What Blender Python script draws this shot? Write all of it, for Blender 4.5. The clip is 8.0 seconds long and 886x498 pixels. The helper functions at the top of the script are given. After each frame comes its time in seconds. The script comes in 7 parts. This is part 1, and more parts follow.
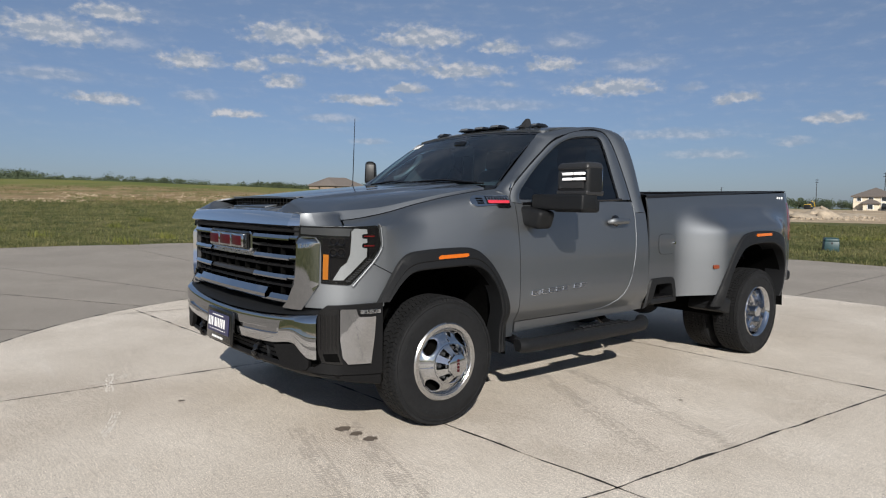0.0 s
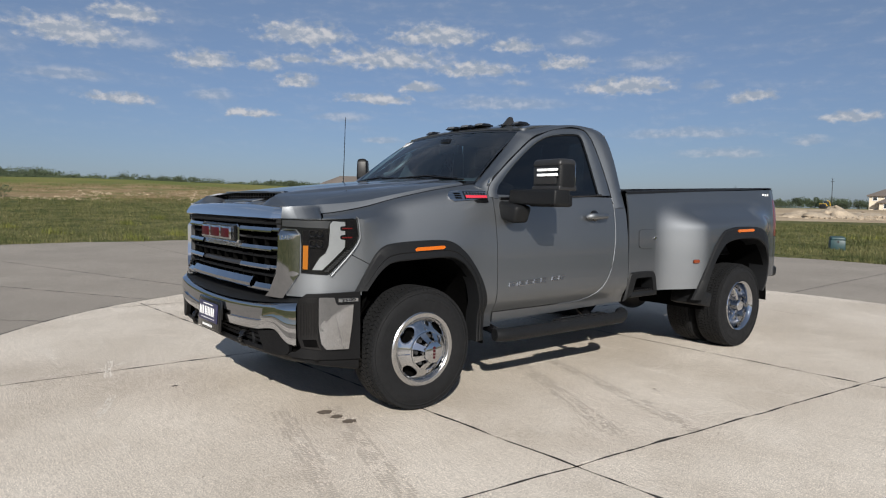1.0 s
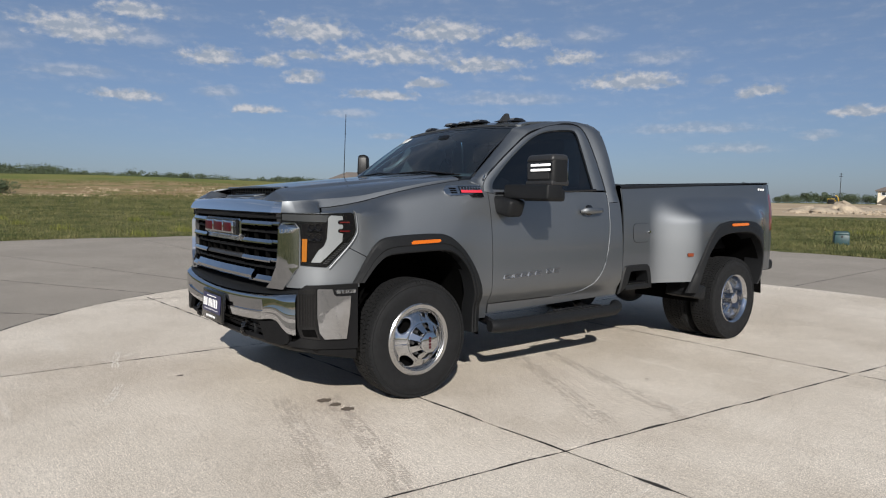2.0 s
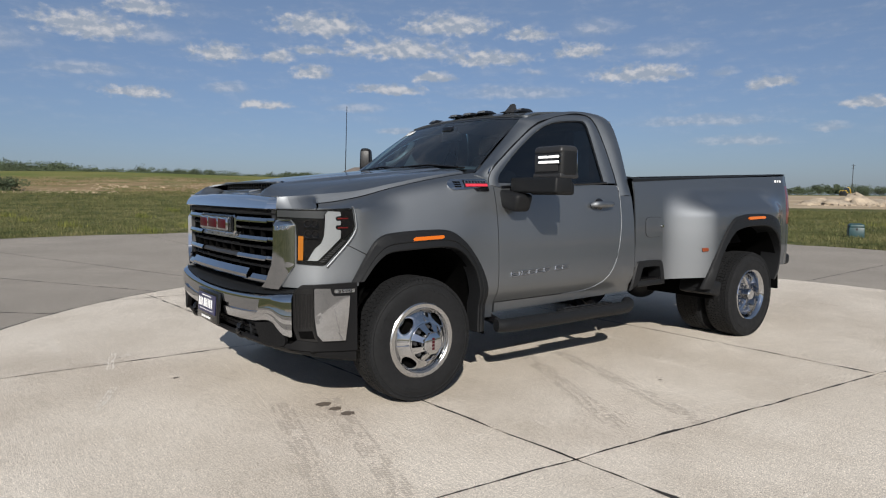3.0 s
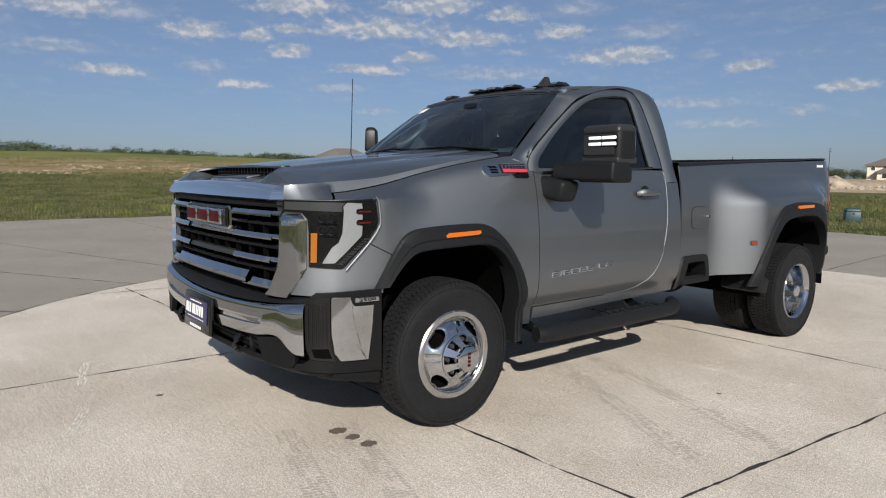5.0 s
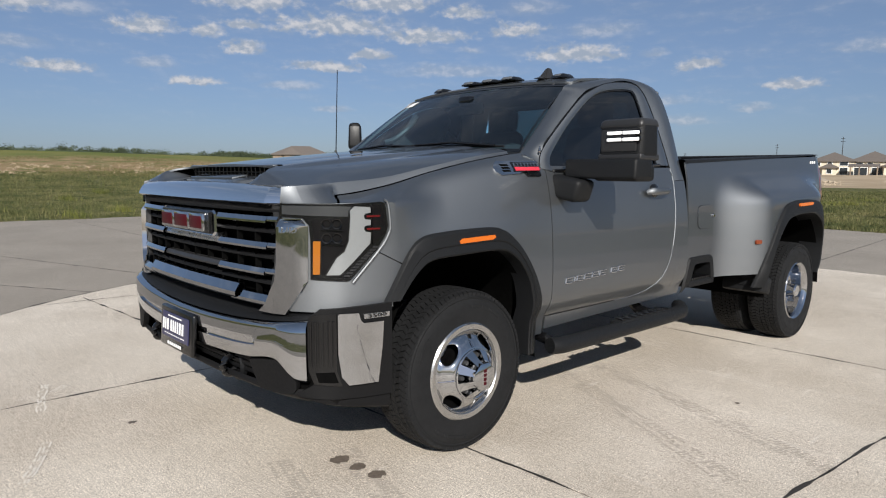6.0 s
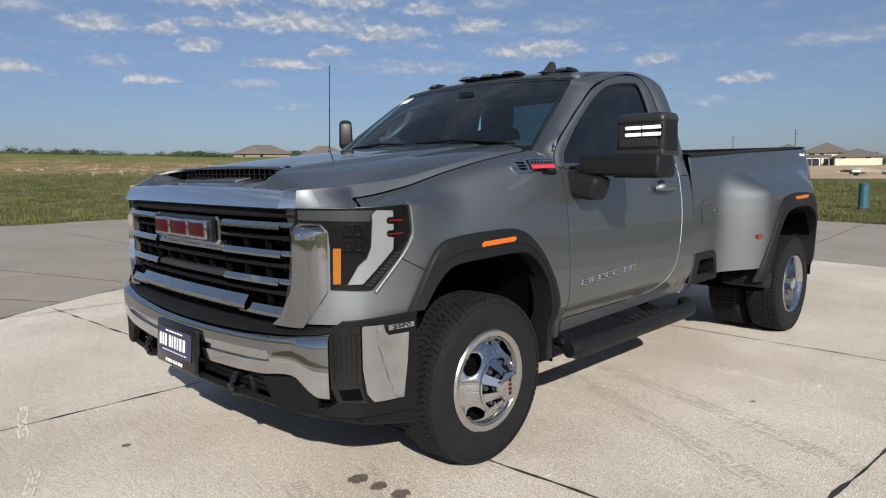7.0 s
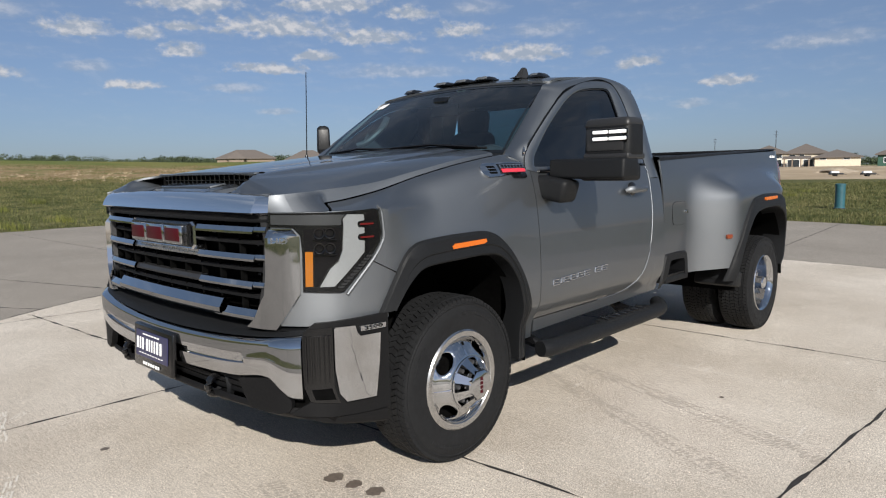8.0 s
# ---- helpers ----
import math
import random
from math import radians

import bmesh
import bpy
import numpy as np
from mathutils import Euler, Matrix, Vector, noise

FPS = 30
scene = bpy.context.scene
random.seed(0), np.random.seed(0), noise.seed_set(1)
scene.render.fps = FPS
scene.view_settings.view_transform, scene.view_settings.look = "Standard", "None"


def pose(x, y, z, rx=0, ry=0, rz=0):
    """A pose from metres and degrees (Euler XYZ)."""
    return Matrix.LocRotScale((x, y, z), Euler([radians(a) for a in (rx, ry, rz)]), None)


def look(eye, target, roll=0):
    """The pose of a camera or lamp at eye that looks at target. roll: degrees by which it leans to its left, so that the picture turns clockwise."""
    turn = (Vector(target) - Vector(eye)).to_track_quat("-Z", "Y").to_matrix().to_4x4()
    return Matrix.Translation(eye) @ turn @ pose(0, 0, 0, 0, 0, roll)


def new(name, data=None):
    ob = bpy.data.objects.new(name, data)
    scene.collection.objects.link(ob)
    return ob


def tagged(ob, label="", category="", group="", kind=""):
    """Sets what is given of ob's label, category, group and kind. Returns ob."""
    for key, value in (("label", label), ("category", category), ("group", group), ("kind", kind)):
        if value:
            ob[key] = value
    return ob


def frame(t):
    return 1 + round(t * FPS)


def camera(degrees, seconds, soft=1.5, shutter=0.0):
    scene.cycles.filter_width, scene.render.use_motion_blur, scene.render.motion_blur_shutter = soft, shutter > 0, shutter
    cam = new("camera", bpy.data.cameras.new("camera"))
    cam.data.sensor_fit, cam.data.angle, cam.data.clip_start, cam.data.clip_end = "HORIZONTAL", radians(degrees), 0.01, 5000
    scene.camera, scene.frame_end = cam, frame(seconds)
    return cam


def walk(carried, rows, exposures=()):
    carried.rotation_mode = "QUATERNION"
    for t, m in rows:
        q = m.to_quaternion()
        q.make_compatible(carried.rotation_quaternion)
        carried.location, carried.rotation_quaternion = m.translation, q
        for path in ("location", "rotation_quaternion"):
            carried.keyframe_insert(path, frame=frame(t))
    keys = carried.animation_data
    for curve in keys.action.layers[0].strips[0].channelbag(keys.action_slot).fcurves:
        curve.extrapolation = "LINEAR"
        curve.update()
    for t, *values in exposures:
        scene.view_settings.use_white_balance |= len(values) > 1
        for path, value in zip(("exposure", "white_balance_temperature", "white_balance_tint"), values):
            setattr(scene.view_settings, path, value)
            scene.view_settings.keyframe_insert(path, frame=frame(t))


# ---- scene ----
cam = camera(67.4, 8.0, soft=1.15)
PATH = [
    (0, (-2.541, -4.084, 1.35), (-1.274, -2.543, 1.214), 0.8),
    (0.5, (-2.476, -4.224, 1.326), (-1.223, -2.671, 1.193), 0.9),
    (1, (-2.491, -4.37, 1.326), (-1.253, -2.806, 1.186), 0.9),
    (1.5, (-2.533, -4.516, 1.32), (-1.303, -2.946, 1.173), 0.9),
    (3, (-2.369, -4.378, 1.317), (-1.168, -2.788, 1.148), 0.4),
    (3.5, (-2.258, -4.21, 1.316), (-1.067, -2.615, 1.129), 0.4),
    (4, (-2.175, -4.066, 1.323), (-0.979, -2.475, 1.123), 0.6),
    (4.5, (-2.211, -3.877, 1.335), (-1.001, -2.3, 1.12), 0.6),
    (6, (-2.186, -3.253, 1.349), (-0.848, -1.784, 1.119), 0.3),
    (6.5, (-2.217, -3.058, 1.354), (-0.839, -1.627, 1.116), -0.2),
    (7, (-2.247, -2.959, 1.362), (-0.834, -1.564, 1.122), -0.6),
    (7.5, (-2.245, -2.976, 1.363), (-0.808, -1.606, 1.125), -0.8),
    (8, (-2.256, -3.057, 1.365), (-0.813, -1.692, 1.135), -1.0),
]
walk(cam, exposures=[(0.0, 0.30), (4.5, 0.29), (6.0, 0.40), (8.0, 0.42)], rows=[(t, look(eye, target, roll)) for t, eye, target, roll in PATH])
# ---- world, sun ----
SUN = Vector((-1.06, -1.46, 1.0)).normalized()
world = bpy.data.worlds.new("sky")
scene.world = world
world.use_nodes = True
wt = world.node_tree
wt.nodes.clear()


def wn(kind, ins=()):
    n = wt.nodes.new(kind)
    for i, v in dict(ins).items():
        if isinstance(v, bpy.types.NodeSocket):
            wt.links.new(v, n.inputs[i])
        else:
            n.inputs[i].default_value = v
    return n


def wmath(op, a, b=0.0, c=0.0):
    n = wn("ShaderNodeMath", {0: a, 1: b, 2: c})
    n.operation = op
    return n.outputs[0]


def wvec(op, a, b=(0, 0, 0), c=(0, 0, 0)):
    n = wn("ShaderNodeVectorMath", {0: a, 1: b})
    n.operation = op
    if op == "MULTIPLY_ADD":
        n.inputs[2].default_value = c
    return n.outputs["Value"] if op == "LENGTH" else n.outputs[0]


def wramp(v, lo, hi):
    n = wn("ShaderNodeMapRange", {0: v, 1: lo, 2: hi, 3: 0.0, 4: 1.0})
    n.interpolation_type = "SMOOTHSTEP"
    return n.outputs[0]


sky = wn("ShaderNodeTexSky")
sky.sky_type, sky.sun_disc = "NISHITA", False
sky.sun_elevation, sky.sun_rotation = math.asin(SUN.z), math.atan2(SUN.x, SUN.y)
sky.altitude, sky.air_density, sky.dust_density, sky.ozone_density = 300.0, 1.0, 0.8, 2.5
gen = wn("ShaderNodeTexCoord").outputs["Generated"]
sep = wn("ShaderNodeSeparateXYZ", {0: gen})
azim = wmath("MULTIPLY", wmath("ARCTAN2", sep.outputs[1], sep.outputs[0]), 57.2958)
elev = wmath("MULTIPLY", wmath("ARCSINE", sep.outputs[2]), 57.2958)
uv = wn("ShaderNodeCombineXYZ", {0: azim, 1: elev, 2: 0.0}).outputs[0]
puff = wn("ShaderNodeTexNoise", {"Vector": wvec("MULTIPLY", uv, (0.85, 1.25, 1)), "Scale": 1.0, "Detail": 6.0, "Roughness": 0.55})
fine = wn("ShaderNodeTexNoise", {"Vector": wvec("MULTIPLY", uv, (0.35, 1.3, 1)), "Scale": 0.8, "Detail": 5.0, "Roughness": 0.6})
warp = wvec("MULTIPLY", wvec("SUBTRACT", puff.outputs["Color"], (0.5, 0.5, 0.5)), (1.3, 0.7, 0))
uvw = wvec("ADD", uv, warp)
# azimuth, elevation, half width, half height of each cloud, degrees
CUMULUS = [(80.5, 11.9, 3.6, 1.1), (76.7, 13.7, 2.3, .7), (71.3, 10.8, 2.2, .8), (63.4, 13.3, 3.5, 1.0), (66.8, 10.8, 1.4, .6),
           (64.0, 9.7, 1.5, .6), (56.7, 11.6, 4.7, 1.0), (52.4, 13.6, 3.6, 1.0), (46.0, 12.9, 2.0, .6), (49.3, 11.0, 3.6, .7),
           (57.4, 8.5, 2.8, .5), (77.6, 7.5, 2.3, .5), (67.7, 7.0, 1.8, .4), (36.6, 9.5, 3.6, .8), (27.1, 8.4, 1.6, .5),
           (20.4, 6.6, 2.0, .45), (41.5, 11.5, 2.1, .7), (53.6, 9.5, 1.7, .5), (64.1, 11.5, 1.7, .4)]
WISPS = [(76.4, 11.8, 1.9, .6), (40.6, 13.2, 1.7, .6), (60.2, 6.9, 1.8, .35), (45.4, 10.0, .9, .3), (30.5, 9.4, .9, .3),
         (23.1, 5.0, 1.1, .3), (46.6, 8.3, 4.3, .5), (81.1, 8.9, 2.4, .45), (56.9, 5.1, 1.1, .25), (34.6, 11.3, 2.2, .6),
         (31.8, 5.7, 4.3, .4), (28.8, 4.1, 2.5, .4), (70.7, 8.2, 1.3, .4), (88.0, 10.5, 3.0, 1.0), (14.0, 9.0, 3.0, .5)]


def cloud_field(clouds, swell):
    near = None
    for a, e, w, h in clouds:
        w, h = w * swell, h * swell
        q = wvec("MULTIPLY_ADD", uvw, (1 / w, 1 / h, 0), (-a / w, -e / h, 0))
        d = wvec("LENGTH", wvec("MAXIMUM", q, wvec("MULTIPLY", q, (-1, -1.7, 0))))
        near = d if near is None else wmath("MINIMUM", near, d)
    return near


lumps = wn("ShaderNodeTexNoise", {"Vector": wvec("MULTIPLY", uv, (1.3, 1.9, 1)), "Scale": 1.0, "Detail": 4.0, "Roughness": 0.5}).outputs[0]
ragged = wmath("ADD", wmath("MULTIPLY", wmath("SUBTRACT", puff.outputs[0], 0.5), 1.0), wmath("MULTIPLY", wmath("SUBTRACT", lumps, 0.5), 1.3))
thick = wramp(wmath("ADD", cloud_field(CUMULUS, 1.28), ragged), 1.14, 0.22)
thin = wmath("MULTIPLY", wramp(wmath("ADD", cloud_field(WISPS, 1.5), wmath("MULTIPLY", wmath("SUBTRACT", fine.outputs[0], 0.5), 2.2)), 1.2, 0.2), 0.42)
# light scattered clouds over the rest of the dome, unseen, added to brighten reflections
dome = wvec("MULTIPLY", gen, (3.2, 3.2, 7.0))
rest = wn("ShaderNodeTexNoise", {"Vector": dome, "Scale": 1.3, "Detail": 7.0, "Roughness": 0.6}).outputs[0]
above = wmath("MULTIPLY", wramp(rest, 0.46, 0.68), wmath("MULTIPLY", wramp(elev, 15.0, 22.0), 0.40))
haze = wmath("MULTIPLY", wramp(fine.outputs[0], 0.42, 0.75), wmath("MULTIPLY", wramp(elev, 1.0, 9.0), 0.16))
cover = wmath("MINIMUM", wmath("ADD", wmath("MAXIMUM", wmath("MAXIMUM", thick, thin), above), haze), 0.86)
over = wn("ShaderNodeTexNoise", {"Vector": wvec("ADD", wvec("MULTIPLY", uv, (0.85, 1.25, 1)), (-0.14, 0.42, 0)), "Scale": 1.0, "Detail": 4.0, "Roughness": 0.55}).outputs[0]
lit = wramp(wmath("ADD", wmath("MULTIPLY", wmath("SUBTRACT", over, puff.outputs[0]), 1.0), wmath("MULTIPLY", wmath("SUBTRACT", lumps, 0.5), 0.45)), -0.12, 0.22)


def wmix(f, a, b, mode="MIX"):
    n = wt.nodes.new("ShaderNodeMix")
    n.data_type, n.blend_type = "RGBA", mode
    for i, v in ((0, f), (6, a), (7, b)):
        if isinstance(v, bpy.types.NodeSocket):
            wt.links.new(v, n.inputs[i])
        else:
            n.inputs[i].default_value = v
    return n.outputs[2]


cloud_col = wmix(lit, (4.9, 5.6, 6.7, 1), (8.9, 8.8, 9.0, 1))
both = wmix(cover, wmix(0.28, wmix(1.0, sky.outputs[0], wmix(wramp(elev, -2.0, 32.0), (0.67, 0.76, 1.04, 1), (1.0, 0.98, 1.02, 1)), "MULTIPLY"), (3.9, 5.1, 6.6, 1)), cloud_col)
back = wn("ShaderNodeBackground", {"Color": both, "Strength": 0.056})
wt.links.new(back.outputs[0], wn("ShaderNodeOutputWorld").inputs[0])

sun = new("sun", bpy.data.lights.new("sun", "SUN"))
sun.data.energy, sun.data.angle, sun.data.color = 5.0, radians(0.53), (1.0, 0.955, 0.885)
sun.matrix_world = look(SUN * 50, (0, 0, 0))


# ---- materials ----
def material(name, base, rough=0.5, metal=0.0, grain=0.0, scale=40.0, spots=0.0, spot_scale=3.0, bump=0.0, bump_scale=None,
             coat=0.0, spec=0.5, vary=0.0, coat_ior=1.5, stretch=(1, 1, 1), dirt=None):
    """A surface with fine grain and larger stains over its base colour, and fine relief."""
    m = bpy.data.materials.new(name)
    m.use_nodes = True
    nt = m.node_tree
    b = nt.nodes["Principled BSDF"]
    b.inputs["Roughness"].default_value, b.inputs["Metallic"].default_value = rough, metal
    b.inputs["Specular IOR Level"].default_value = spec
    b.inputs["Coat Weight"].default_value, b.inputs["Coat Roughness"].default_value = coat, 0.03
    b.inputs["Coat IOR"].default_value = coat_ior
    co = nt.nodes.new("ShaderNodeTexCoord").outputs["Object"]
    mp = nt.nodes.new("ShaderNodeVectorMath")
    mp.operation = "MULTIPLY"
    mp.inputs[1].default_value = stretch
    nt.links.new(co, mp.inputs[0])
    co = mp.outputs[0]

    def tex(s, detail=5.0, r=0.6):
        n = nt.nodes.new("ShaderNodeTexNoise")
        n.inputs["Scale"].default_value, n.inputs["Detail"].default_value, n.inputs["Roughness"].default_value = s, detail, r
        nt.links.new(co, n.inputs["Vector"])
        return n.outputs[0]

    def mix(f, a, c, mode="MIX"):
        n = nt.nodes.new("ShaderNodeMix")
        n.data_type, n.blend_type = "RGBA", mode
        for i, v in ((0, f), (6, a), (7, c)):
            if isinstance(v, bpy.types.NodeSocket):
                nt.links.new(v, n.inputs[i])
            else:
                n.inputs[i].default_value = v if i == 0 or len(v) == 4 else (*v, 1)
        return n.outputs[2]

    def rng(v, lo, hi, a, c):
        n = nt.nodes.new("ShaderNodeMapRange")
        nt.links.new(v, n.inputs[0])
        for i, x in enumerate((lo, hi, a, c)):
            n.inputs[i + 1].default_value = x
        return n.outputs[0]
    colour = (*base, 1)
    if spots:
        colour = mix(rng(tex(spot_scale), 0.35, 0.7, 0, 1), [c * (1 + spots) for c in base], dirt or [c * (1 - spots) for c in base])
    if grain:
        n = nt.nodes.new("ShaderNodeCombineColor")
        g = rng(tex(scale, 3.0, 0.7), 0.3, 0.7, 1 - grain, 1 + grain)
        for i in range(3):
            nt.links.new(g, n.inputs[i])
        colour = mix(1.0, colour, n.outputs[0], "MULTIPLY")
    if vary:
        info = nt.nodes.new("ShaderNodeObjectInfo").outputs["Random"]
        n = nt.nodes.new("ShaderNodeCombineColor")
        g = rng(info, 0, 1, 1 - vary, 1 + vary)
        for i in range(3):
            nt.links.new(g, n.inputs[i])
        colour = mix(1.0, colour, n.outputs[0], "MULTIPLY")
    if isinstance(colour, bpy.types.NodeSocket):
        nt.links.new(colour, b.inputs["Base Color"])
    else:
        b.inputs["Base Color"].default_value = colour
    if bump:
        n = nt.nodes.new("ShaderNodeBump")
        n.inputs["Strength"].default_value, n.inputs["Distance"].default_value = bump, 0.01
        nt.links.new(tex(bump_scale or scale, 4.0), n.inputs["Height"])
        nt.links.new(n.outputs[0], b.inputs["Normal"])
    if rough > 0.12 and grain:
        nt.links.new(rng(tex(scale * 0.3), 0.3, 0.7, rough * 0.88, min(1, rough * 1.12)), b.inputs["Roughness"])
    return m


def glass_material(name, tint, gloss=1.45):
    """Thin tinted pane: clear see-through with mirror gloss by Fresnel."""
    m = bpy.data.materials.new(name)
    m.use_nodes = True
    nt = m.node_tree
    nt.nodes.clear()
    out, mixn = nt.nodes.new("ShaderNodeOutputMaterial"), nt.nodes.new("ShaderNodeMixShader")
    tr, gl, fr = nt.nodes.new("ShaderNodeBsdfTransparent"), nt.nodes.new("ShaderNodeBsdfGlossy"), nt.nodes.new("ShaderNodeFresnel")
    tr.inputs[0].default_value = (*tint, 1)
    gl.inputs["Roughness"].default_value = 0.01
    fr.inputs["IOR"].default_value = gloss
    nt.links.new(fr.outputs[0], mixn.inputs[0])
    nt.links.new(tr.outputs[0], mixn.inputs[1])
    nt.links.new(gl.outputs[0], mixn.inputs[2])
    nt.links.new(mixn.outputs[0], out.inputs[0])
    return m


def glow_material(name, colour, power):
    m = bpy.data.materials.new(name)
    m.use_nodes = True
    b = m.node_tree.nodes["Principled BSDF"]
    b.inputs["Base Color"].default_value = (*colour, 1)
    b.inputs["Emission Color"].default_value, b.inputs["Emission Strength"].default_value = (*colour, 1), power
    return m


def paint_material(name, flake, rough, coat_ior):
    """Metallic car paint: a broad bed of metal flakes under a clear glossy coat."""
    m = bpy.data.materials.new(name)
    m.use_nodes = True
    nt = m.node_tree
    nt.nodes.clear()
    co = nt.nodes.new("ShaderNodeTexCoord").outputs["Object"]

    def tex(scale, detail, lo, hi):
        n, r = nt.nodes.new("ShaderNodeTexNoise"), nt.nodes.new("ShaderNodeMapRange")
        n.inputs["Scale"].default_value, n.inputs["Detail"].default_value = scale, detail
        nt.links.new(co, n.inputs["Vector"])
        nt.links.new(n.outputs[0], r.inputs[0])
        for i, v in enumerate((0.3, 0.7, lo, hi)):
            r.inputs[i + 1].default_value = v
        return r.outputs[0]
    sparkle, film = tex(900, 2.0, 0.90, 1.10), tex(1.3, 4.0, 0.97, 1.03)
    mul = nt.nodes.new("ShaderNodeMath")
    mul.operation = "MULTIPLY"
    nt.links.new(sparkle, mul.inputs[0])
    nt.links.new(film, mul.inputs[1])
    tint = nt.nodes.new("ShaderNodeVectorMath")
    tint.operation = "SCALE"
    tint.inputs[0].default_value = flake
    nt.links.new(mul.outputs[0], tint.inputs[3])
    base, clear, fres = nt.nodes.new("ShaderNodeBsdfAnisotropic"), nt.nodes.new("ShaderNodeBsdfAnisotropic"), nt.nodes.new("ShaderNodeFresnel")
    base.distribution = "BECKMANN"
    base.inputs["Roughness"].default_value = rough
    nt.links.new(tint.outputs[0], base.inputs["Color"])
    deep, bed = nt.nodes.new("ShaderNodeBsdfAnisotropic"), nt.nodes.new("ShaderNodeMixShader")
    deep.inputs["Roughness"].default_value, bed.inputs[0].default_value = rough * 0.82, 0.55
    nt.links.new(tint.outputs[0], deep.inputs["Color"])
    nt.links.new(base.outputs[0], bed.inputs[1])
    nt.links.new(deep.outputs[0], bed.inputs[2])
    clear.inputs["Roughness"].default_value = 0.045
    fres.inputs["IOR"].default_value = coat_ior
    mixn, out = nt.nodes.new("ShaderNodeMixShader"), nt.nodes.new("ShaderNodeOutputMaterial")
    nt.links.new(fres.outputs[0], mixn.inputs[0])
    nt.links.new(bed.outputs[0], mixn.inputs[1])
    nt.links.new(clear.outputs[0], mixn.inputs[2])
    nt.links.new(mixn.outputs[0], out.inputs[0])
    return m


PAINT = paint_material("grey_metallic_paint", (0.212, 0.224, 0.237), 0.66, 1.5)
CHROME = material("chrome", (0.50, 0.51, 0.53), 0.04, 1.0)
TRIMCHROME = material("bright_nose_metal", (0.82, 0.83, 0.85), 0.09, 1.0, grain=0.02, scale=300)
SMOKE = material("smoked_lamp_plastic", (0.006, 0.0055, 0.006), 0.25, spec=0.2)
POLISHED = material("brushed_wheel_metal", (0.50, 0.50, 0.50), 0.24, 1.0, grain=0.05, scale=160)
SATIN = material("satin_chrome", (0.55, 0.56, 0.58), 0.28, 1.0, grain=0.04, scale=200)
TRIM = material("black_textured_plastic", (0.0075, 0.008, 0.009), 0.55, spec=0.22, grain=0.15, scale=300, bump=0.15, bump_scale=500)
GLOSSBLACK = material("gloss_black_plastic", (0.004, 0.004, 0.0045), 0.2, coat=0.2)
GREYTRIM = material("dark_grey_plastic", (0.02, 0.02, 0.021), 0.45, spec=0.4, grain=0.08, scale=250)
DARK = material("underbody_black", (0.003, 0.003, 0.003), 1.0, spec=0.02, grain=0.3, scale=30)
BLACKP = material("black_moulded_plastic", (0.006, 0.006, 0.0065), 0.6, spec=0.16, grain=0.15, scale=300)
STEEL = material("frame_steel", (0.03, 0.03, 0.032), 0.55, 0.3, grain=0.2, scale=25)
RUBBER = material("tyre_rubber", (0.0085, 0.0088, 0.0096), 0.75, spec=0.22, grain=0.18, scale=60, bump=0.12, bump_scale=220, spots=0.15, spot_scale=7)
AMBER = material("amber_lens", (0.52, 0.115, 0.010), 0.22, coat=0.6)
AMBER_LAMP = material("amber_turn_lens", (0.34, 0.115, 0.012), 0.2, coat=0.6)
AMBER_DARK = material("dark_amber_lens", (0.16, 0.03, 0.006), 0.18, coat=0.6)
REDLENS = material("red_lens", (0.11, 0.006, 0.008), 0.15, coat=0.8)
EMBLEM_RED = material("emblem_red", (0.045, 0.003, 0.006), 0.4, spec=0.15)
REFLECTOR = material("lamp_silver", (0.36, 0.37, 0.375), 0.32, 0.5, grain=0.05, scale=120)
LAMPGREY = material("lamp_grey", (0.055, 0.057, 0.06), 0.28, 0.3, coat=0.7)
CLEARANCE = material("smoked_clearance_lens", (0.10, 0.105, 0.11), 0.2, 0.2, coat=0.6)
BADGE_RED = material("badge_red", (0.50, 0.03, 0.05), 0.35, coat=0.5)
PLATE_BLUE = material("plate_navy", (0.022, 0.022, 0.07), 0.35, coat=0.3, grain=0.1, scale=60)
WHITE = material("white_print", (0.78, 0.78, 0.77), 0.5, grain=0.03, scale=90)
CLOTH = material("seat_cloth", (0.022, 0.023, 0.026), 0.85, grain=0.25, scale=160, bump=0.2, bump_scale=300)
DASH = material("dash_plastic", (0.03, 0.031, 0.034), 0.6, grain=0.15, scale=120)
GLASS = glass_material("windshield_glass", (0.42, 0.72, 0.84), 1.95)
TINT = glass_material("tinted_glass", (0.06, 0.07, 0.08), 1.8)
LENS = glass_material("clear_lens", (0.90, 0.91, 0.92), 1.22)
WHITE_LED = glow_material("white_marker_lamp", (0.85, 0.85, 0.84), 0.35)


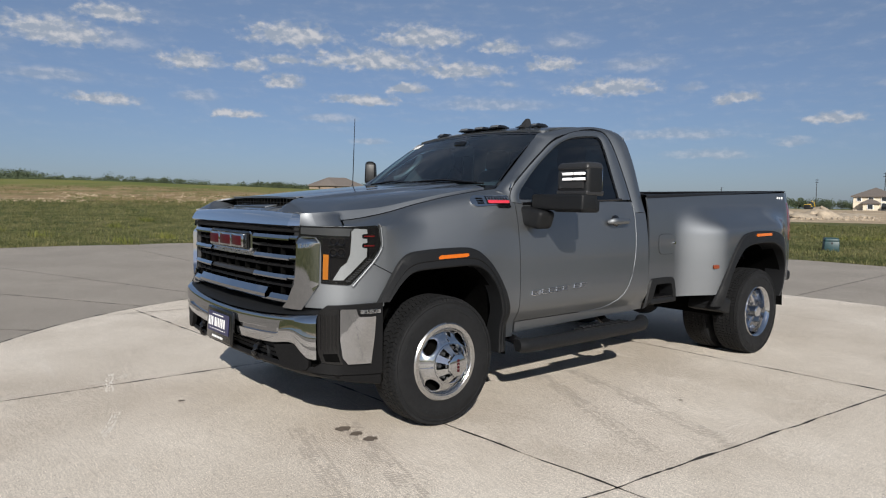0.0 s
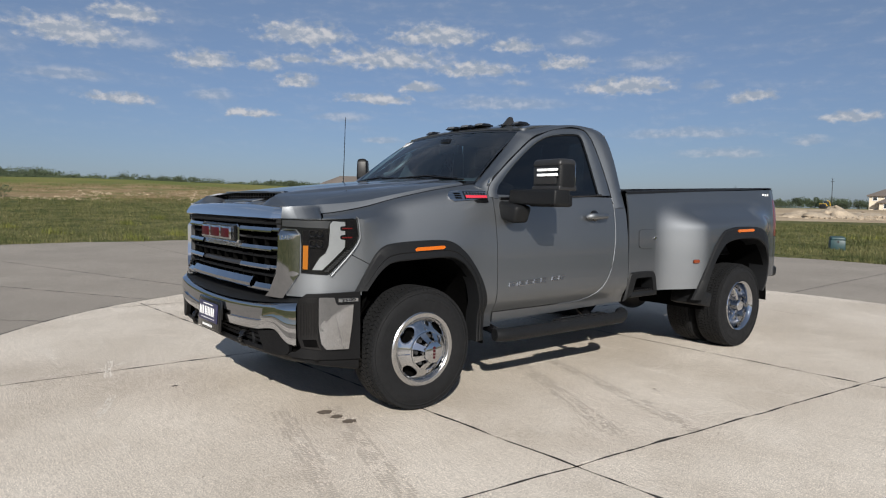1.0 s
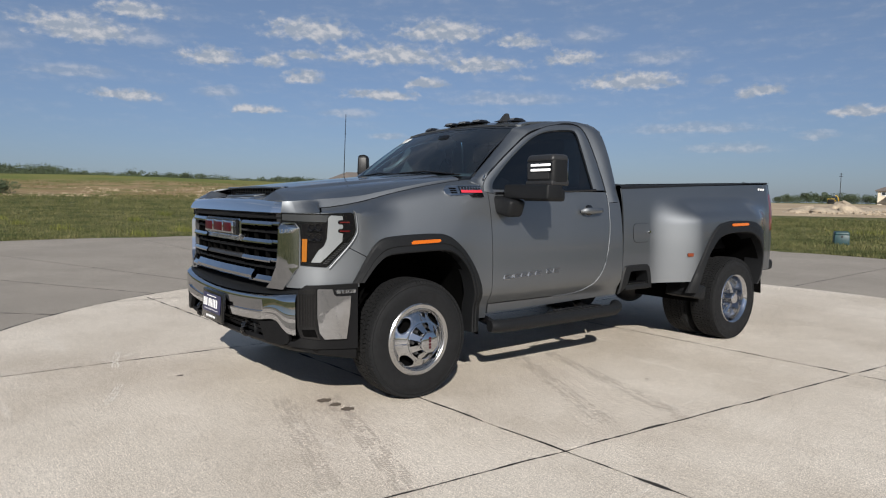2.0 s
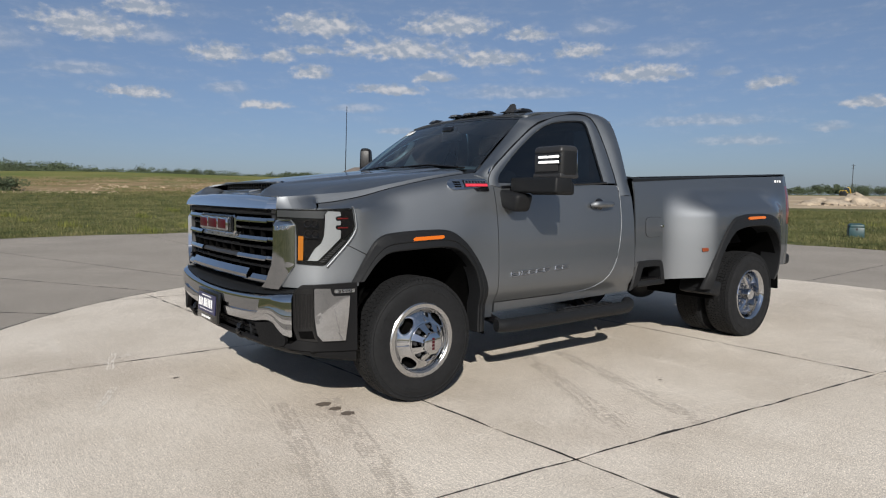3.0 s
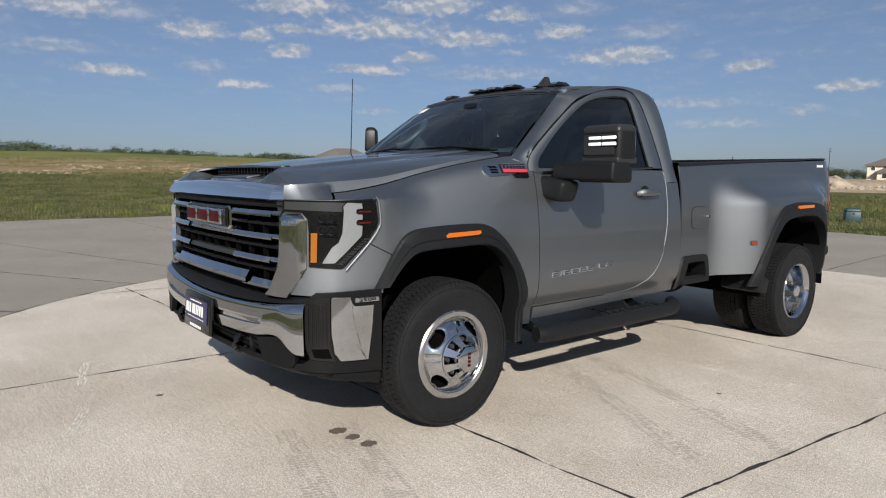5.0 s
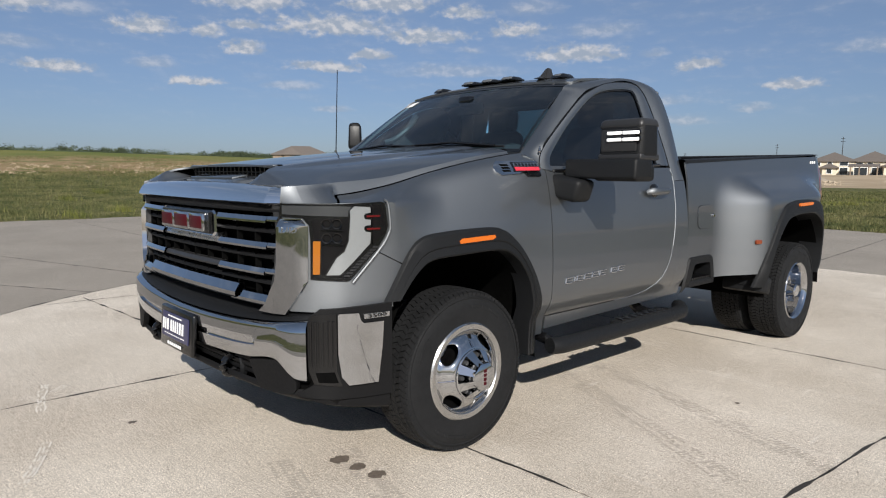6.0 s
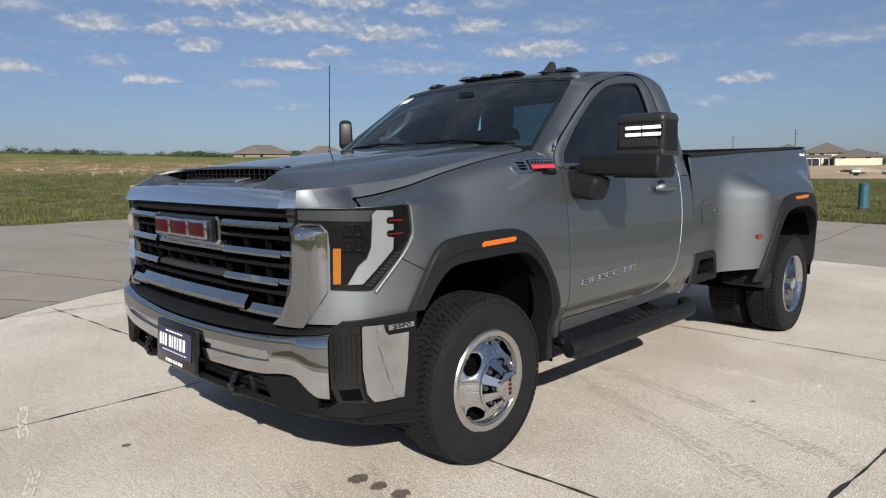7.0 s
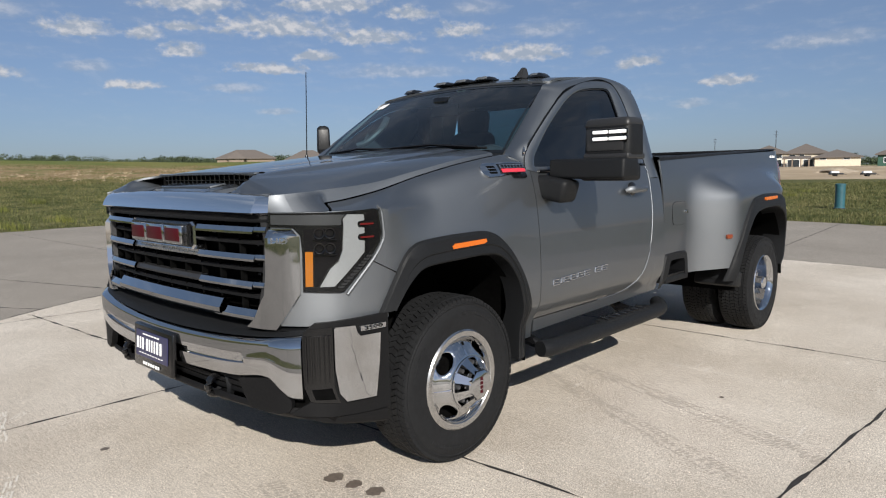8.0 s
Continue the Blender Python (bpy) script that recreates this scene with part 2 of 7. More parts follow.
def concrete_material(name, base, worn, pale, speck):
    """Broom-finished concrete: stains, speckle, pale scuffs and fine brush lines."""
    m = bpy.data.materials.new(name)
    m.use_nodes = True
    nt = m.node_tree
    b = nt.nodes["Principled BSDF"]
    b.inputs["Roughness"].default_value, b.inputs["Specular IOR Level"].default_value = 0.85, 0.35
    co = nt.nodes.new("ShaderNodeNewGeometry").outputs["Position"]

    def tex(scale, stretch=(1, 1, 1), turn=0.0, detail=4.0, rough=0.6):
        mp = nt.nodes.new("ShaderNodeMapping")
        mp.inputs["Rotation"].default_value, mp.inputs["Scale"].default_value = (0, 0, radians(turn)), stretch
        nt.links.new(co, mp.inputs[0])
        n = nt.nodes.new("ShaderNodeTexNoise")
        n.inputs["Scale"].default_value, n.inputs["Detail"].default_value, n.inputs["Roughness"].default_value = scale, detail, rough
        nt.links.new(mp.outputs[0], n.inputs["Vector"])
        return n.outputs[0]

    def rng(v, lo, hi, p=0.0, q=1.0):
        n = nt.nodes.new("ShaderNodeMapRange")
        nt.links.new(v, n.inputs[0])
        for i, x in enumerate((lo, hi, p, q)):
            n.inputs[i + 1].default_value = x
        return n.outputs[0]

    def mix(f, p, q, mode="MIX"):
        n = nt.nodes.new("ShaderNodeMix")
        n.data_type, n.blend_type = "RGBA", mode
        for i, v in ((0, f), (6, p), (7, q)):
            if isinstance(v, bpy.types.NodeSocket):
                nt.links.new(v, n.inputs[i])
            else:
                n.inputs[i].default_value = v if i == 0 else (*v, 1)
        return n.outputs[2]
    info = nt.nodes.new("ShaderNodeObjectInfo").outputs["Random"]
    col = mix(rng(tex(0.55, detail=6.0), 0.40, 0.62), base, worn)
    col = mix(rng(tex(2.6, (1, 0.45, 1), 25, 6.0, 0.65), 0.50, 0.74, 0, 0.55), col, worn)
    col = mix(rng(tex(1.0, (7, 0.9, 1), 22, 5.0), 0.60, 0.72, 0, 0.35), col, pale)
    col = mix(rng(tex(3.0, (1, 6, 1), -35, 3.0), 0.64, 0.72, 0, 0.55), col, pale)
    col = mix(rng(tex(0.8, detail=8.0, rough=0.75), 0.60, 0.78, 0, 0.45), col, [c * 0.72 for c in worn])
    for scale, amount in ((45, 0.07), (120, 0.22), (280, 0.32)):
        cc = nt.nodes.new("ShaderNodeCombineColor")
        g = rng(tex(scale, detail=2.0, rough=0.7), 0.3, 0.7, 1 - amount * speck, 1 + amount * speck)
        for i in range(3):
            nt.links.new(g, cc.inputs[i])
        col = mix(1.0, col, cc.outputs[0], "MULTIPLY")
    cc = nt.nodes.new("ShaderNodeCombineColor")
    g = rng(info, 0, 1, 0.97, 1.03)
    for i in range(3):
        nt.links.new(g, cc.inputs[i])
    col = mix(1.0, col, cc.outputs[0], "MULTIPLY")
    cc = nt.nodes.new("ShaderNodeCombineColor")
    g = rng(tex(20.0, (7, 0.35, 1), 4, 3.0, 0.7), 0.32, 0.68, 1 - 0.085 * speck, 1 + 0.06 * speck)
    for i in range(3):
        nt.links.new(g, cc.inputs[i])
    col = mix(1.0, col, cc.outputs[0], "MULTIPLY")
    col = mix(rng(tex(130, detail=1.0), 0.72, 0.76, 0, 0.6), col, (0.12, 0.10, 0.085))
    col = mix(rng(tex(34, detail=1.0), 0.755, 0.77, 0, 0.7), col, (0.11, 0.095, 0.08))
    nt.links.new(col, b.inputs["Base Color"])
    bp = nt.nodes.new("ShaderNodeBump")
    bp.inputs["Strength"].default_value, bp.inputs["Distance"].default_value = 0.35, 0.004
    nt.links.new(tex(26.0, (9, 0.5, 1), 4, 3.0), bp.inputs["Height"])
    bq = nt.nodes.new("ShaderNodeBump")
    bq.inputs["Strength"].default_value, bq.inputs["Distance"].default_value = 0.3, 0.003
    nt.links.new(tex(210.0, detail=2.0), bq.inputs["Height"])
    nt.links.new(bp.outputs[0], bq.inputs["Normal"])
    nt.links.new(bq.outputs[0], b.inputs["Normal"])
    return m


CONCRETE = concrete_material("light_concrete", (0.58, 0.523, 0.452), (0.45, 0.395, 0.330), (0.66, 0.615, 0.55), 2.0)
CONCRETE_OLD = concrete_material("worn_concrete", (0.275, 0.245, 0.21), (0.235, 0.21, 0.18), (0.32, 0.29, 0.25), 1.1)
TAR = material("joint_sealant", (0.025, 0.022, 0.02), 0.8, grain=0.3, scale=30)
STAIN = material("oil_stain", (0.13, 0.105, 0.085), 0.6, grain=0.2, scale=40)
SCUFF = material("pale_scuff", (0.62, 0.58, 0.52), 0.9, grain=0.15, scale=60)
TYREMARK = material("faint_tyre_dust", (0.375, 0.335, 0.29), 0.85, grain=0.12, scale=50)


# ---- helpers for building ----
from mathutils import geometry


def part(name, bm, mat, parent, label="", sharp=35, thick=0.0, at=None):
    """Links a bmesh as one mesh object under a thing or a part."""
    me = bpy.data.meshes.new(name)
    bm.normal_update()
    bm.edges.index_update()
    rims = [e.index for e in bm.edges if len(e.link_faces) == 1]
    bm.to_mesh(me)
    bm.free()
    me.materials.append(mat)
    me.shade_smooth()
    me.set_sharp_from_angle(angle=radians(sharp))
    if thick:
        for i in rims:
            me.edges[i].use_edge_sharp = True
    ob = new(name, me)
    if parent is not None:
        ob.parent = parent
    if at is not None:
        ob.matrix_basis = at
    if thick:
        s = ob.modifiers.new("thickness", "SOLIDIFY")
        s.thickness, s.offset = thick, -1.0
    return tagged(ob, label=label)


def thing(name, label, category, at=(0, 0, 0), group="", kind=""):
    ob = new(name)
    ob.location = at
    return tagged(ob, label, category, group, kind)


def add(bm, verts, faces):
    vs = [bm.verts.new(v) for v in verts]
    for f in faces:
        try:
            bm.faces.new([vs[i] for i in f])
        except ValueError:
            pass
    return vs


def grid(rows, out=None, loop=False, bm=None):
    """A skin over rows of points; out: a way that its faces should look."""
    bm = bm or bmesh.new()
    n = len(rows[0])
    vs = [[bm.verts.new(p) for p in r] for r in rows]
    fs = []
    for a, b in zip(vs, vs[1:]):
        for i in range(n if loop else n - 1):
            j = (i + 1) % n
            if len({tuple(v.co) for v in (a[i], a[j], b[j], b[i])}) > 2:
                fs.append(bm.faces.new((a[i], a[j], b[j], b[i])))
    bm.normal_update()
    if out is not None:
        total = Vector((0, 0, 0))
        for f in fs:
            total += f.normal * f.calc_area()
        if total.dot(Vector(out)) < 0:
            bmesh.ops.reverse_faces(bm, faces=fs)
    return bm


def flip(bm, s):
    """The passenger's side, where s is 1, from the driver's."""
    if s > 0:
        for v in bm.verts:
            v.co.y = -v.co.y
        bmesh.ops.reverse_faces(bm, faces=bm.faces)
    return bm


def rbox(c, size, bev=0.01, seg=2, turn=(0, 0, 0), bm=None, taper=(1, 1)):
    """A box with rounded edges; taper narrows its top."""
    b = bmesh.new()
    bmesh.ops.create_cube(b, size=1)
    for v in b.verts:
        k = taper if v.co.z > 0 else (1, 1)
        v.co = Vector((v.co.x * size[0] * k[0], v.co.y * size[1] * k[1], v.co.z * size[2]))
    if bev:
        bmesh.ops.bevel(b, geom=b.edges, offset=min(bev, min(size) * 0.45), segments=seg, profile=0.5, affect="EDGES")
    b.transform(pose(*c, *turn))
    return join(bm, b)


def join(bm, b):
    if bm is None:
        return b
    me = bpy.data.meshes.new("tmp")
    b.to_mesh(me)
    b.free()
    bm.from_mesh(me)
    bpy.data.meshes.remove(me)
    return bm


def lathe(profile, n=48, axis="y", bm=None, at=None):
    """A turned body: profile of (radius, distance along the axis)."""
    rows = []
    for r, d in profile:
        rows.append([Vector((r * math.cos(a), d, r * math.sin(a))) if axis == "y" else Vector((r * math.cos(a), r * math.sin(a), d))
                     for a in (2 * math.pi * k / n for k in range(n))])
    b = grid(rows, loop=True)
    bmesh.ops.remove_doubles(b, verts=b.verts, dist=1e-5)
    bmesh.ops.recalc_face_normals(b, faces=b.faces)
    if at is not None:
        b.transform(at)
    return join(bm, b)


def tube(path, r, n=12, bm=None, flat=1.0):
    """A round bar swept along a path, closed at both ends; r may be a list."""
    path = [Vector(p) for p in path]
    rs = r if isinstance(r, (list, tuple)) else [r] * len(path)
    rows, up = [], Vector((0, 0, 1))
    for i, p in enumerate(path):
        d = (path[min(i + 1, len(path) - 1)] - path[max(i - 1, 0)]).normalized()
        u = d.cross(up if abs(d.z) < 0.95 else Vector((0, 1, 0))).normalized()
        w = u.cross(d)
        rows.append([p + (u * math.cos(a) + w * math.sin(a) * flat) * rs[i] for a in (2 * math.pi * k / n for k in range(n))])
    b = grid(rows, loop=True)
    b.verts.ensure_lookup_table()
    for ring in (range(n), range(len(b.verts) - n, len(b.verts))):
        b.faces.new([b.verts[i] for i in ring])
    bmesh.ops.recalc_face_normals(b, faces=b.faces)
    return join(bm, b)


def smooth_path(pts, n):
    """n + 1 points on a curve through pts, evenly spaced."""
    pts = [Vector(p) for p in pts]
    e = [pts[0] * 2 - pts[1], *pts, pts[-1] * 2 - pts[-2]]
    fine = []
    for i in range(1, len(e) - 2):
        a, b, c, d = e[i - 1:i + 3]
        for k in range(24):
            t = k / 24
            fine.append(0.5 * ((2 * b) + (c - a) * t + (2 * a - 5 * b + 4 * c - d) * t * t + (3 * b - a - 3 * c + d) * t ** 3))
    fine.append(pts[-1])
    dist = [0.0]
    for a, b in zip(fine, fine[1:]):
        dist.append(dist[-1] + (b - a).length)
    out, j = [], 0
    for k in range(n + 1):
        s = dist[-1] * k / n
        while j < len(dist) - 2 and dist[j + 1] < s:
            j += 1
        out.append(fine[j].lerp(fine[j + 1], min(1, max(0, (s - dist[j]) / max(1e-9, dist[j + 1] - dist[j])))))
    return out


def curve1(pairs):
    """A smooth function through (x, value) pairs."""
    xs, ys = [p[0] for p in pairs], [p[1] for p in pairs]
    n = len(xs)
    d = [(ys[i + 1] - ys[i]) / (xs[i + 1] - xs[i]) for i in range(n - 1)]
    m = [d[0]] + [0 if d[i - 1] * d[i] <= 0 else 2 * d[i - 1] * d[i] / (d[i - 1] + d[i]) for i in range(1, n - 1)] + [d[-1]]

    def f(x):
        if x <= xs[0]:
            return ys[0]
        if x >= xs[-1]:
            return ys[-1]
        i = max(k for k in range(n - 1) if xs[k] <= x)
        h = xs[i + 1] - xs[i]
        t = (x - xs[i]) / h
        return ((1 + 2 * t) * (1 - t) ** 2 * ys[i] + t * (1 - t) ** 2 * h * m[i] + t * t * (3 - 2 * t) * ys[i + 1] + t * t * (t - 1) * h * m[i + 1])
    return f


def step(a, b, x):
    t = min(1, max(0, (x - a) / (b - a)))
    return t * t * (3 - 2 * t)


def patch(poly, place, cell, out, bm=None):
    """Fills a flat outline with a net of cells and lays it on a curved surface by place(u, v)."""
    b = bmesh.new()
    flat = [Vector((u, v, 0)) for u, v in poly]
    add(b, flat, geometry.tessellate_polygon([flat]))
    bmesh.ops.recalc_face_normals(b, faces=b.faces)
    for ax, k in ((0, Vector((1, 0, 0))), (1, Vector((0, 1, 0)))):
        lo, hi = min(p[ax] for p in poly), max(p[ax] for p in poly)
        for i in range(1, int((hi - lo) / cell) + 1):
            bmesh.ops.bisect_plane(b, geom=b.verts[:] + b.edges[:] + b.faces[:], plane_co=k * (lo + i * cell), plane_no=k, dist=1e-5)
    for v in b.verts:
        v.co = place(v.co.x, v.co.y)
    b.normal_update()
    total = Vector((0, 0, 0))
    for f in b.faces:
        total += f.normal * f.calc_area()
    if total.dot(Vector(out)) < 0:
        bmesh.ops.reverse_faces(b, faces=b.faces)
    return join(bm, b)


def lettering(text, size, depth, at):
    """Raised letters in the built-in font as a bmesh; the text reads along local x, up local y, at the pose at."""
    cu = bpy.data.curves.new("tmp", "FONT")
    cu.body, cu.size, cu.extrude, cu.align_x, cu.align_y = text, size, depth, "CENTER", "CENTER"
    ob = bpy.data.objects.new("tmp", cu)
    me = bpy.data.meshes.new_from_object(ob)
    b = bmesh.new()
    b.from_mesh(me)
    b.transform(at)
    bpy.data.objects.remove(ob)
    bpy.data.curves.remove(cu)
    bpy.data.meshes.remove(me)
    return b


def cloud_mesh(name, verts, faces, mat, parent=None, label="", category="", kind=""):
    me = bpy.data.meshes.new(name)
    me.from_pydata(verts, [], faces)
    me.materials.append(mat)
    ob = new(name, me)
    ob.parent = parent
    return tagged(ob, label, category, "", kind)


# ---- the ground ----
PAD, PAD_R = Vector((2.66, 0.0)), 5.55          # round light pad
APRON, APRON_R = Vector((2.33, 3.84)), 13.62    # worn turning circle round it


def rise(x, y):
    """Height of the land: flat round the paving, a bank of bare earth on one side."""
    az, r = math.degrees(math.atan2(y + 3.5, x + 2.3)), math.hypot(x + 2.3, y + 3.5)
    left = step(44, 58, az) * (1 - step(150, 175, abs(az)))
    bank = step(28, 62, r) * 1.15 + step(58, 115, r) * 2.65 + step(115, 600, r) * 1.2
    right = (1 - step(34, 48, az)) * (step(95, 175, r) * 1.15)
    rough = noise.noise((x * 0.11, y * 0.11, 0)) * 0.10 * step(20, 40, r) + noise.noise((x * 0.03, y * 0.03, 5)) * 0.5 * step(45, 90, r) * left
    return bank * left + right + rough * (1 - 0.7 * step(200, 400, r)) + 0.6 * step(300, 1500, r)


def land_material():
    m = bpy.data.materials.new("grass_and_earth")
    m.use_nodes = True
    nt = m.node_tree
    b = nt.nodes["Principled BSDF"]
    b.inputs["Roughness"].default_value = 0.95
    b.inputs["Specular IOR Level"].default_value = 0.1
    co = nt.nodes.new("ShaderNodeTexCoord").outputs["Object"]

    def tex(s, stretch=(1, 1, 1), d=6.0, r=0.62):
        mp, n = nt.nodes.new("ShaderNodeVectorMath"), nt.nodes.new("ShaderNodeTexNoise")
        mp.operation = "MULTIPLY"
        mp.inputs[1].default_value = stretch
        nt.links.new(co, mp.inputs[0])
        nt.links.new(mp.outputs[0], n.inputs["Vector"])
        n.inputs["Scale"].default_value, n.inputs["Detail"].default_value, n.inputs["Roughness"].default_value = s, d, r
        return n.outputs[0]

    def calc(op, a, c=0.0):
        n = nt.nodes.new("ShaderNodeMath")
        n.operation = op
        for i, v in enumerate((a, c)):
            if isinstance(v, bpy.types.NodeSocket):
                nt.links.new(v, n.inputs[i])
            else:
                n.inputs[i].default_value = v
        return n.outputs[0]

    def rng(v, lo, hi):
        n = nt.nodes.new("ShaderNodeMapRange")
        n.interpolation_type = "SMOOTHSTEP"
        nt.links.new(v, n.inputs[0])
        n.inputs[1].default_value, n.inputs[2].default_value = lo, hi
        return n.outputs[0]

    def mix(f, a, c):
        n = nt.nodes.new("ShaderNodeMix")
        n.data_type = "RGBA"
        for i, v in ((0, f), (6, a), (7, c)):
            if isinstance(v, bpy.types.NodeSocket):
                nt.links.new(v, n.inputs[i])
            else:
                n.inputs[i].default_value = v if i == 0 else (*v, 1)
        return n.outputs[2]
    sp = nt.nodes.new("ShaderNodeSeparateXYZ")
    nt.links.new(co, sp.inputs[0])
    dx, dy = calc("ADD", sp.outputs[0], 2.3), calc("ADD", sp.outputs[1], 3.5)
    r = calc("SQRT", calc("ADD", calc("MULTIPLY", dx, dx), calc("MULTIPLY", dy, dy)))
    az = calc("MULTIPLY", calc("ARCTAN2", dy, dx), 57.2958)
    wob = calc("MULTIPLY", calc("SUBTRACT", tex(0.09), 0.5), 30.0)
    rw = calc("ADD", r, wob)
    left = rng(az, 36.0, 48.0)
    grass = mix(rng(tex(0.9), 0.38, 0.62), (0.050, 0.064, 0.021), (0.128, 0.120, 0.052))
    grass = mix(rng(tex(2.2), 0.5, 0.72), grass, (0.155, 0.140, 0.062))
    grass = mix(rng(tex(9.0), 0.58, 0.75), grass, (0.045, 0.062, 0.018))
    earth = mix(rng(tex(0.7, (1, 1, 1)), 0.38, 0.62), (0.20, 0.145, 0.080), (0.29, 0.21, 0.125))
    earth = mix(rng(tex(0.35), 0.46, 0.6), earth, (0.13, 0.128, 0.05))
    earth = mix(rng(tex(1.6), 0.60, 0.70), earth, (0.36, 0.28, 0.19))
    bare_l = calc("MULTIPLY", rng(rw, 52.0, 60.0), left)
    lush = calc("MULTIPLY", rng(calc("ADD", r, calc("MULTIPLY", wob, 0.5)), 82.0, 92.0), left)
    bare_r = calc("MULTIPLY", rng(calc("ADD", r, calc("MULTIPLY", wob, 0.35)), 73.0, 78.0), calc("SUBTRACT", 1.0, left))
    far_r = calc("MULTIPLY", rng(rw, 230.0, 270.0), calc("SUBTRACT", 1.0, left))
    pale = mix(rng(tex(0.12), 0.4, 0.65), (0.33, 0.26, 0.18), (0.42, 0.335, 0.24))
    green = mix(rng(tex(0.06), 0.4, 0.6), (0.10, 0.125, 0.035), (0.15, 0.15, 0.05))
    col = mix(bare_r, mix(lush, mix(bare_l, grass, earth), green), pale)
    col = mix(far_r, col, green)
    nt.links.new(col, b.inputs["Base Color"])
    bp = nt.nodes.new("ShaderNodeBump")
    bp.inputs["Strength"].default_value, bp.inputs["Distance"].default_value = 0.8, 0.12
    nt.links.new(tex(4.0), bp.inputs["Height"])
    nt.links.new(bp.outputs[0], b.inputs["Normal"])
    return m


def build_ground():
    radii = [0.0] + [3.0 * 1.09 ** k for k in range(80)]
    n, verts, faces = 240, [], []
    for r in radii:
        for k in range(n):
            a = 2 * math.pi * k / n
            x, y = -2.3 + r * math.cos(a), -3.5 + r * math.sin(a)
            d = (Vector((x, y)) - APRON).length - APRON_R
            verts.append((x, y, rise(x, y) + (-0.06 if d < -0.35 else -0.06 + 0.075 * step(-0.35, 0.25, d))))
    for i in range(len(radii) - 1):
        for k in range(n):
            j = (k + 1) % n
            faces.append((i * n + k, i * n + j, (i + 1) * n + j, (i + 1) * n + k))
    ob = cloud_mesh("ground", verts, faces, land_material(), None, "rough green grass and bare brown earth fields", "ground", "structure")
    ob.data.shade_smooth()


def clip_line(poly, p, n):
    """The part of a polygon on the side of the line through p to which n points."""
    out = []
    for a, b in zip(poly, poly[1:] + poly[:1]):
        da, db = (a - p).dot(n), (b - p).dot(n)
        if da >= 0:
            out.append(a)
        if (da < 0) != (db < 0):
            out.append(a.lerp(b, da / (da - db)))
    return out


def slab(poly, top, deep, mat, parent, name="slab"):
    bm = bmesh.new()
    f = bm.faces.new([bm.verts.new((*p, top)) for p in poly])
    if f.normal.z < 0:
        f.normal_flip()
    ext = bmesh.ops.extrude_face_region(bm, geom=[f])
    for v in ext["geom"]:
        if isinstance(v, bmesh.types.BMVert):
            v.co.z -= deep
    bmesh.ops.recalc_face_normals(bm, faces=bm.faces)
    return part(name, bm, mat, parent)


def ribbon(a, b, width, z, mat, parent, name="joint_seal", seed=0, bend=0.0):
    """A thin uneven strip of sealant from a to b."""
    a, b = Vector(a), Vector(b)
    n = max(6, int((b - a).length / 0.045))
    d = (b - a).normalized()
    w = Vector((-d.y, d.x))
    left, right = [], []
    for k in range(n + 1):
        p = a.lerp(b, k / n) + w * bend * math.sin(math.pi * k / n)
        p += w * noise.noise((k * 0.13, seed, 1)) * 0.012
        h = width * max(0.12, 0.55 + 1.5 * noise.noise((k * 0.21, seed, 7)) + 0.5 * noise.noise((k * 0.9, seed, 3)))
        left.append((*(p + w * h), z))
        right.append((*(p - w * h), z))
    return part(name, grid([left, right], (0, 0, 1)), mat, parent)


